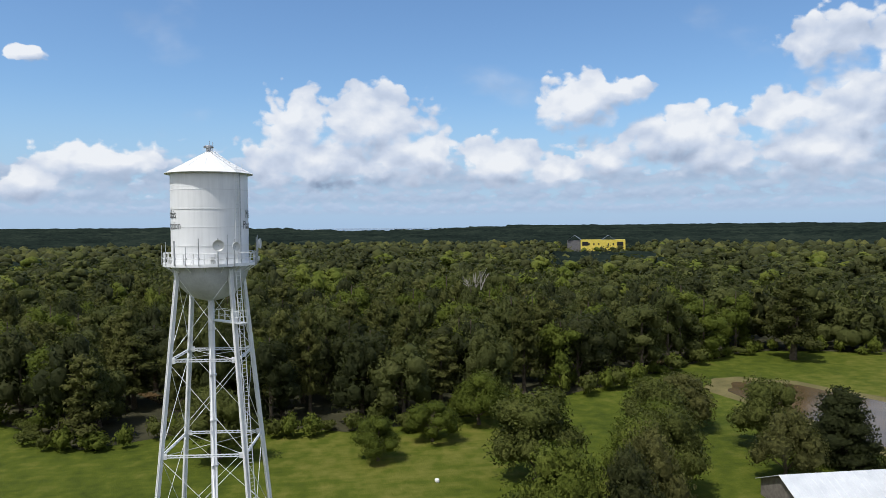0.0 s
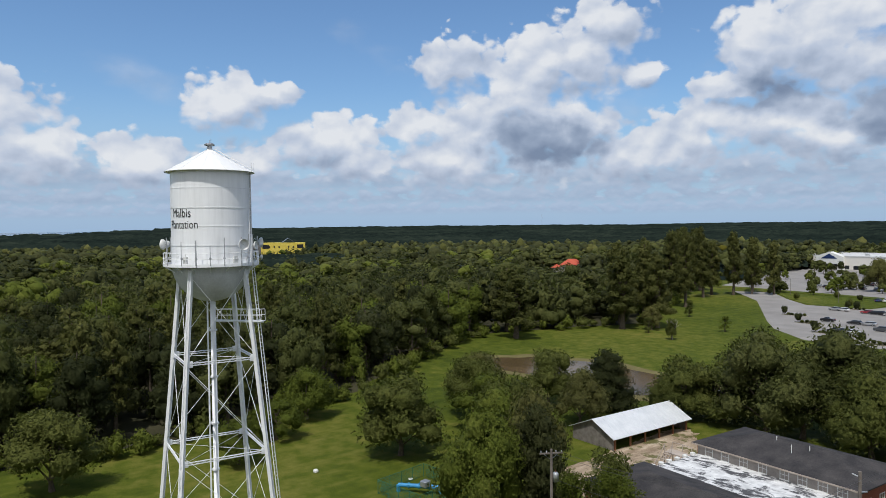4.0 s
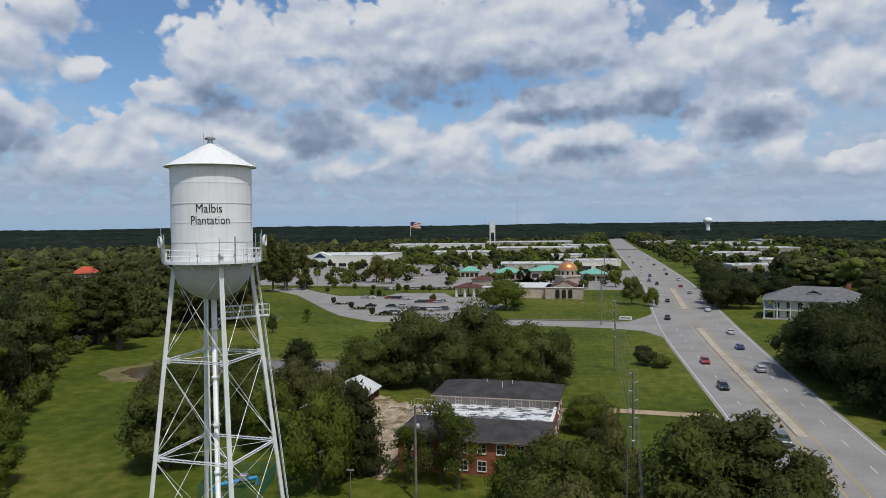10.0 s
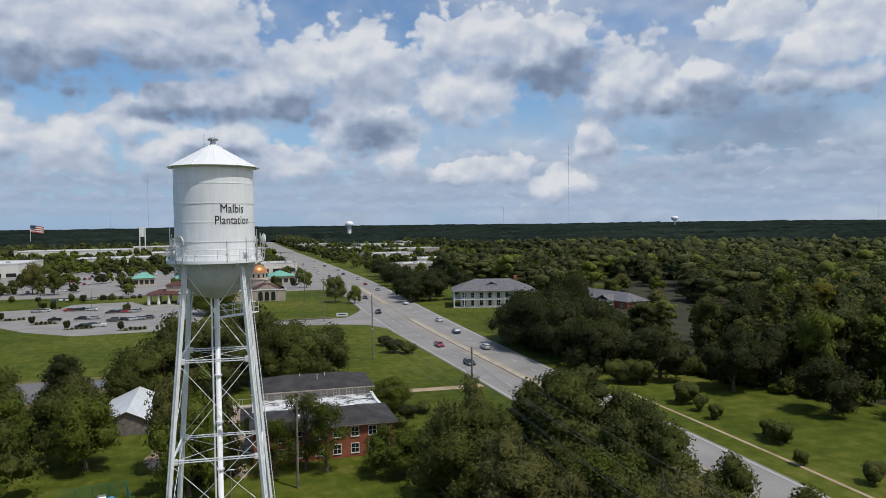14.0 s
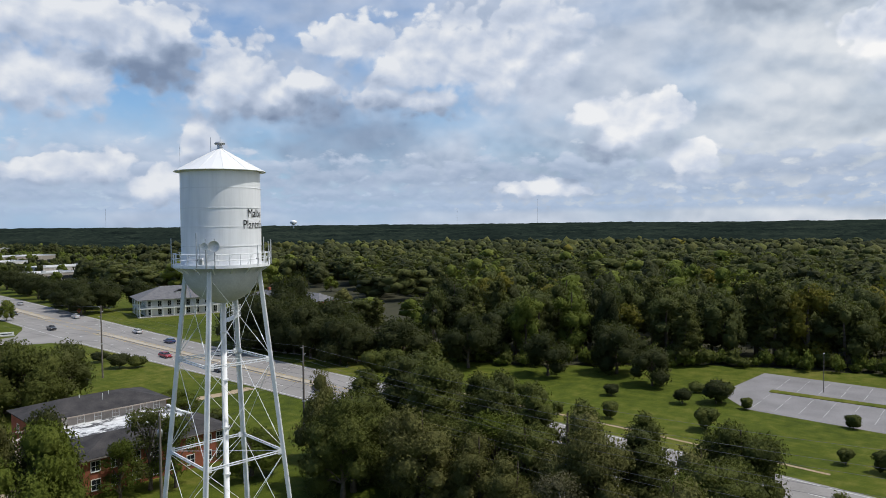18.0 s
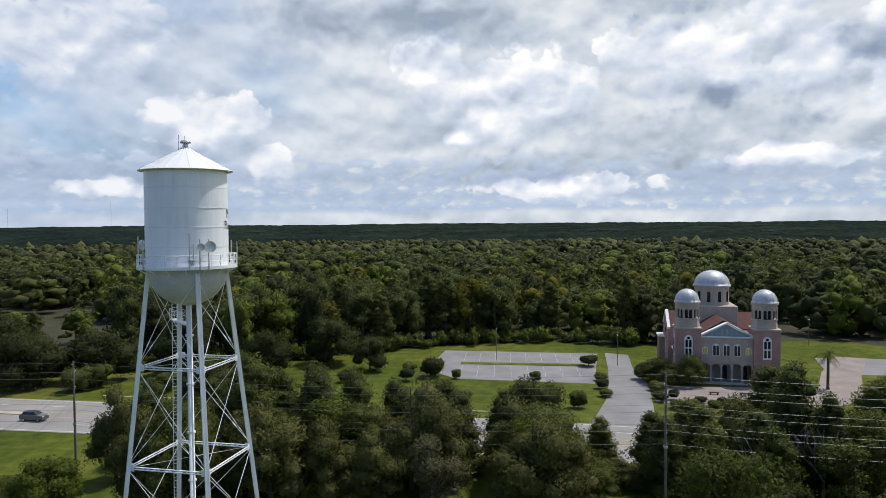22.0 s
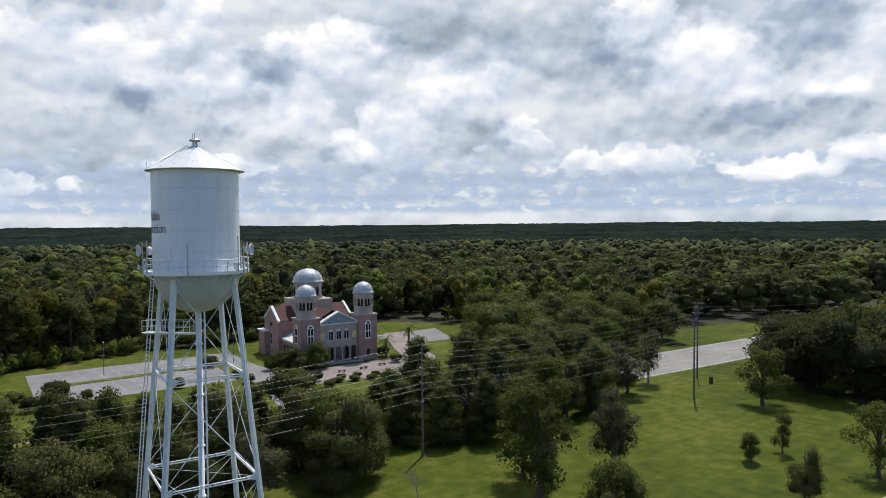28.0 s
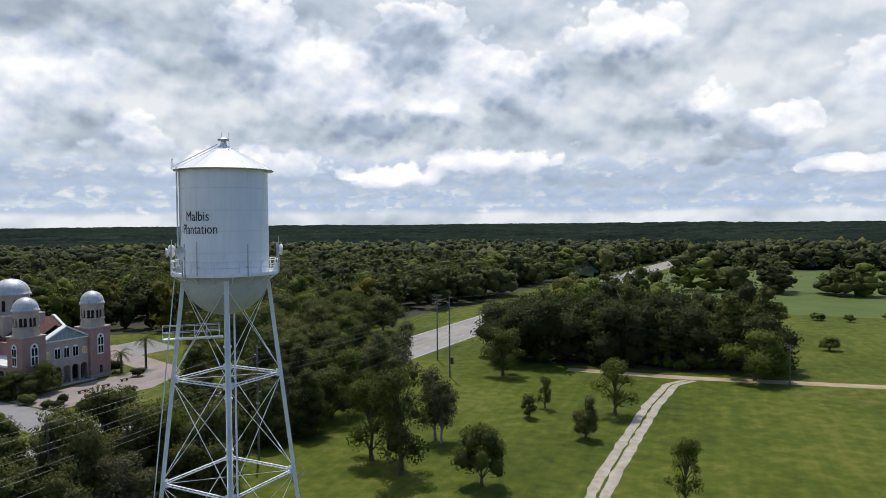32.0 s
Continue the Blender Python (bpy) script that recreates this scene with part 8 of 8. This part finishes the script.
for k, lane_at, y, south in DRIVING + DRIVING_FAR:
    m = pose(across(y, lane_at), y, 0.04, 0, 0, (180 if south else 0) - math.degrees(math.atan2(across(y + 5, lane_at) - across(y, lane_at), 5)))
    if k not in used:
        used.add(k)
        FLEET[k].matrix_basis = m
    else:
        copy_thing(FLEET[k], m)
rng = random.Random(21)


def parked(x0, y0, dx, dy, n, turn, fill=0.6):
    for k in range(n):
        if rng.random() < fill:
            c = copy_thing(FLEET[rng.choice((0, 0, 1, 1, 2, 2, 3, 4, 5, 6, 7))], pose(x0 + dx * k, y0 + dy * k, 0.03, 0, 0, turn + rng.uniform(-3, 3)))
            c["label"] = c["label"].replace("driving on the highway", "parked in the shopping-centre lot")
            c["group"] = "parked cars"


parked(-47.5, 270, 2.9, -0.6, 5, 85, 0.9)
parked(-30, 254.5, 2.9, -0.2, 4, 95, 0.95)
parked(-27, 226, 3.0, 0.4, 5, 80, 0.95)
parked(-36, 214, 2.8, -0.8, 3, 80, 0.95)
parked(-48, 237, 4.4, 0, 4, 85, 0.5)
parked(-60, 272, 3, 0, 2, 80, 0.6)
parked(-60, 316, 2.9, 0.2, 14, 5, 0.6)
for k in range(6):
    parked(-120 + 8 * k, 370 + 24 * k, 3.0, 0.2, 22, 4, 0.32)
parked(0, 330, 2.9, 0.2, 16, 4, 0.5)

# fenced pump compound by the tower
compound = thing("pump_compound", pose(-13.6, 32.4, 0, 0, 0, 8), "blue pump pipework inside a green mesh fence", "pump station")
pipe = bmesh.new()
rod(pipe, (-2.6, -1.6, 0.9), (2.2, 1.4, 0.9), 0.28, n=12)
rod(pipe, (-2.6, -1.6, 0.0), (-2.6, -1.6, 0.9), 0.28, n=12)
rod(pipe, (2.2, 1.4, 0.0), (2.2, 1.4, 0.9), 0.28, n=12)
part("pipe", pipe, BLUE_PIPE, compound, "bright blue painted pipe")
for u in (0.25, 0.5, 0.75):
    c = Vector((-2.6, -1.6, 0.9)).lerp(Vector((2.2, 1.4, 0.9)), u)
    d = Vector((4.8, 3.0, 0)).normalized() * 0.07
    part("flange", rod(bmesh.new(), c - d, c + d, 0.42, n=12), BLUE_PIPE, compound)
part("motor", bevelled(B(0.4, -0.6, 1.1, 1.4, 0.5, 1.9), 0.08), GALV, compound)
part("valve_wheel", turned(bmesh.new(), [(0.25, 1.75), (0.32, 1.8), (0.25, 1.85)], 14, 0, -1.2, -0.7), ROOF_WHITE, compound)
for x0, y0, x1, y1 in ((-4, -4, 4, -4), (4, -4, 4, 4.5), (4, 4.5, -4, 4.5), (-4, 4.5, -4, -4)):
    for k in range(4):
        u = k / 4
        x, y = x0 + (x1 - x0) * u, y0 + (y1 - y0) * u
        part("fence_post", rod(bmesh.new(), (x, y, 0), (x, y, 1.9), 0.04, n=6), GREEN_FENCE, compound)
    mesh_bm = bmesh.new()
    n = 34
    for k in range(n):
        for j in (-1, 1):
            u0, u1 = k / n, (k + 4 * j) / n
            if 0 <= u1 <= 1:
                beam(mesh_bm, (x0 + (x1 - x0) * u0, y0 + (y1 - y0) * u0, 0.05), (x0 + (x1 - x0) * u1, y0 + (y1 - y0) * u1, 1.85), 0.022, 0.022, (0.3, 0.7, 0.1))
    part("fence_mesh", mesh_bm, GREEN_FENCE, compound, "green diamond-mesh fence")
    part("top_rail", rod(bmesh.new(), (x0, y0, 1.87), (x1, y1, 1.87), 0.03, n=5), GREEN_FENCE, compound)

for x, y, h in ((2.6, 30.8, 3.6), (126, -24, 8.0), (120, -54, 7.5), (150, -112, 7.5), (-70, 300, 8), (-40, 280, 8), (-100, 320, 8), (-30, 318, 8), (12, 215, 6), (40, 205, 6)):
    l = thing("lamp_post", pose(x, y, 0), "slim dark lamp post", "lamp post", "lamp posts")
    part("post", rod(bmesh.new(), (0, 0, 0), (0, 0, h), 0.09, 0.06, 7), POLE_WOOD, l)
    part("lamp_head", bevelled(B(-0.5, -0.12, h - 0.02, 0.5, 0.12, h + 0.12), 0.03), GALV, l)
for x, y, turn in ((87, 75.9, -15), (94.5, 239, -12)):
    s = thing("road_work_sign", pose(x, y, 0, 0, 0, turn), "orange diamond road-work sign on a stand", "road sign", "road-work signs")
    part("sign_face", upright(bmesh.new(), [(0, 0.9), (0.95, 1.85), (0, 2.8), (-0.95, 1.85)], -0.02, 0.02), ORANGE, s)
    part("message_bar", box(bmesh.new(), -0.5, -0.035, 1.75, 0.5, -0.021, 1.95), BLACK, s)
    part("stand", beam(beam(rod(bmesh.new(), (0, 0.05, 0), (0, 0.05, 1.2), 0.04), (-0.7, -0.4, 0.04), (0.7, 0.5, 0.04), 0.05, 0.05), (-0.7, 0.5, 0.04), (0.7, -0.4, 0.04), 0.05, 0.05), GALV, s)
# row of kerb blocks along the entrance road
block = mesh_of(bevelled(B(-0.55, -0.45, 0, 0.55, 0.45, 0.7), 0.06), POLE_WOOD, "planter_block")
blocks = thing("planter_row", pose(0, 0, 0), "row of dark low planters along the entrance road", "planters")
for k in range(30):
    shared("planter_block", block, blocks, Matrix.Translation((13 + 1.25 * k, 198.6 - 0.06 * k, 0)))
kerb_wall = thing("low_wall", pose(0, 0, 0), "low pale kerb wall along the entrance road", "wall")
part("wall", beam(bmesh.new(), (11, 197.7, 0.15), (52, 195.4, 0.15), 0.4, 0.3), CONCRETE, kerb_wall)
sign = thing("entrance_sign", pose(55, 203, 0, 0, 0, -20), "low pale stone entrance sign", "sign")
part("slab", bevelled(B(-2.2, -0.25, 0.1, 2.2, 0.25, 1.3), 0.05), TRIM, sign)
part("plinth", B(-2.5, -0.4, 0, 2.5, 0.4, 0.14), CONCRETE, sign)
part("lettering_bar", B(-1.6, -0.27, 0.6, 1.6, -0.251, 0.9), DARK, sign)
hyd = thing("dark_marker_post", pose(25.4, -123.6, 0), "short dark metal cabinet beside the road", "cabinet")
part("body", bevelled(B(-0.35, -0.3, 0, 0.35, 0.3, 1.6), 0.04), BARK, hyd)
part("door", B(-0.28, -0.32, 0.15, 0.28, -0.301, 1.45), POLE_WOOD, hyd)
goat = thing("salt_lick_block", pose(-29.5, 25.4, 0), "small pale stone block on the lawn", "stone")
part("stone", bevelled(B(-0.35, -0.3, 0, 0.35, 0.3, 0.5), 0.12), TRIM, goat)
for x, y in ((91, -69), (90.6, -75), (91.2, -81)):
    bench = thing("stone_bench", pose(x, y, 0, 0, 0, 85), "dark red stone bench on the church forecourt", "bench", "benches")
    part("seat", bevelled(B(-1.0, -0.3, 0.42, 1.0, 0.3, 0.55), 0.03), CLAY, bench)
    for s in (-0.7, 0.7):
        part("leg", B(s - 0.12, -0.25, 0, s + 0.12, 0.25, 0.42), CLAY, bench)


# palms by the church
def palm(x, y, h):
    p = thing("palm_tree", pose(x, y, 0, 0, 0, x * 31 % 360), "feathery green palm beside the church", "palm", "palms")
    part("trunk", turned(bmesh.new(), [(0.42, 0), (0.30, 0.5), (0.26, h), (0.34, h + 0.4), (0, h + 0.6)], 9), BARK, p)
    r2 = random.Random(int(x))
    for k in range(34):
        a, lift = k * 2.399, r2.uniform(-0.6, 1.1)
        bm = bmesh.new()
        prev = Vector((0, 0, h + 0.4))
        d = Vector((math.cos(a) * math.cos(lift), math.sin(a) * math.cos(lift), math.sin(lift)))
        for j in range(6):
            q = prev + d * 0.55
            d = (d + Vector((0, 0, -0.20))).normalized()
            s = d.cross(Vector((0, 0, 1))).normalized()
            for e in (-1, 1):
                for w in (0.0, 0.27):
                    b0 = prev.lerp(q, w / 0.55)
                    bm.faces.new([bm.verts.new(v) for v in (b0, b0 + d * 0.12, b0 + d * 0.55 + s * e * 0.55 - Vector((0, 0, 0.22)))])
            prev = q
        part("frond", bm, BRIGHT, p)


palm(97, -94, 7.2)
palm(98.5, -87.5, 4.6)
palm(100, -60, 3.2)


def bare_tree(x, y, h, seed, label):
    """A leafless tree: forking pale limbs."""
    t = thing("bare_tree", pose(x, y, 0), label, "tree")
    r2 = random.Random(seed)
    bm = bmesh.new()

    def grow(p, d, r, n):
        q = p + d * h * (0.30 if n == 4 else r2.uniform(0.12, 0.2))
        rod(bm, p, q, r, r * 0.68, 5, False)
        if n:
            for k in range(3 if n < 4 else 2):
                grow(q, (d + Vector((r2.uniform(-0.7, 0.7), r2.uniform(-0.7, 0.7), r2.uniform(-0.05, 0.4)))).normalized(), r * 0.62, n - 1)

    grow(Vector((0, 0, -0.1)), Vector((0.05, 0.02, 1)), 0.022 * h, 4)
    part("branching_trunk", bm, PALE_BARK, t)


bare_tree(15.2, -33.5, 5, 1, "small dead grey tree on the lawn")
bare_tree(34, -66, 11, 2, "dead pale tree in the belt along the highway")
bare_tree(-62.4, 164, 7, 3, "small leafless tree on the far lawn")
bare_tree(-148, 62, 23, 4, "tall dead pale tree above the woods")
bare_tree(31, -58, 10, 5, "dead pale tree in the belt along the highway")

# trees of the shopping centre
rng = random.Random(5)
TOWN = []
for k in range(210):
    x, y = rng.uniform(-200, 75), rng.uniform(325, 620)
    TOWN.append((x, y, rng.uniform(5, 9.5), rng.uniform(2.4, 4.8)))
for k in range(90):
    y = rng.uniform(330, 900)
    x = across(y, 1) + rng.uniform(12, 140) if k % 3 else across(y, 0) - rng.uniform(12, 60)
    TOWN.append((x, y, rng.uniform(6, 12), rng.uniform(3, 6)))
for x, y, h, r in TOWN:
    if all(not (sx - 4 < x < sx + w + 4 and sy - 4 < y < sy + d + 4) for sx, sy, w, d, *_ in SHOPS + SHOPS_EAST) and not across(y, 0) - 6 < x < across(y, 1) + 6:
        plant("street", x, y, h, r, "street_tree", "small green tree among the shops", group="street trees")
for x, y in ((-78, 318), (-66, 312), (-52, 310), (-38, 308), (-88, 300), (-106, 312), (-62, 292), (-46, 304), (-34, 306), (-55, 280), (-24, 258)):
    plant("shrub", x, y, rng.uniform(3, 5), rng.uniform(1.4, 2.2), "lot_tree", "small tree on a parking-lot island", group="parking-lot trees")
for x0, y0, n in ((-63.8, 246, 6), (-50.4, 228, 6), (-36.5, 209.5, 6), (-18.7, 198.5, 6), (-55.4, 280, 5), (-22.2, 258.6, 5)):
    for k in range(n):
        plant("shrub", x0 + (k - (n - 1) / 2) * 1.5, y0 + rng.uniform(-0.5, 0.5), rng.uniform(0.9, 1.5) if k else 3.6, rng.uniform(0.7, 1.0) if k else 1.5, "bed_shrub", "low dark shrub in a kerbed parking-lot bed", "shrub", "shrubs in the beds")
for x, y in ((-75, 170), (-60, 190), (-88, 214)):
    plant("open", x, y, rng.uniform(5, 7), rng.uniform(2.2, 3.0), "young_tree", "young thin tree on the far lawn")
green = []
for i in range(-26, 26):
    for j in range(26):
        x, y = i * 14 + rng.uniform(-6, 6), 520 + j * 20 + rng.uniform(-8, 8)
        built = any(sx - 5 < x < sx + w + 5 and sy - 5 < y < sy + d + 5 for sx, sy, w, d, *_ in SHOPS + SHOPS_EAST)
        if town(x, y) and not built and not across(y, 0) - 7 < x < across(y, 1) + 7 and rng.random() < 0.95:
            green.append((x, y, rng.uniform(6, 13), rng.uniform(4, 7.5)))
joined_woods(green, ["street"], "town_trees", "many green trees between the far shops", 5)
for x, y, h, r in ((-104, 262, 20, 6), (-96, 270, 21, 6), (-110, 276, 22, 6), (-100, 284, 20, 6), (-88, 300, 19, 5), (-80, 306, 20, 5), (-94, 312, 21, 6), (-116, 292, 22, 6)):
    plant("pine", x - 26, y + 10, h * 1.35, r * 1.15, "pine_tree", "tall dark pine beside the shop parking lot", group="pines by the parking lot")
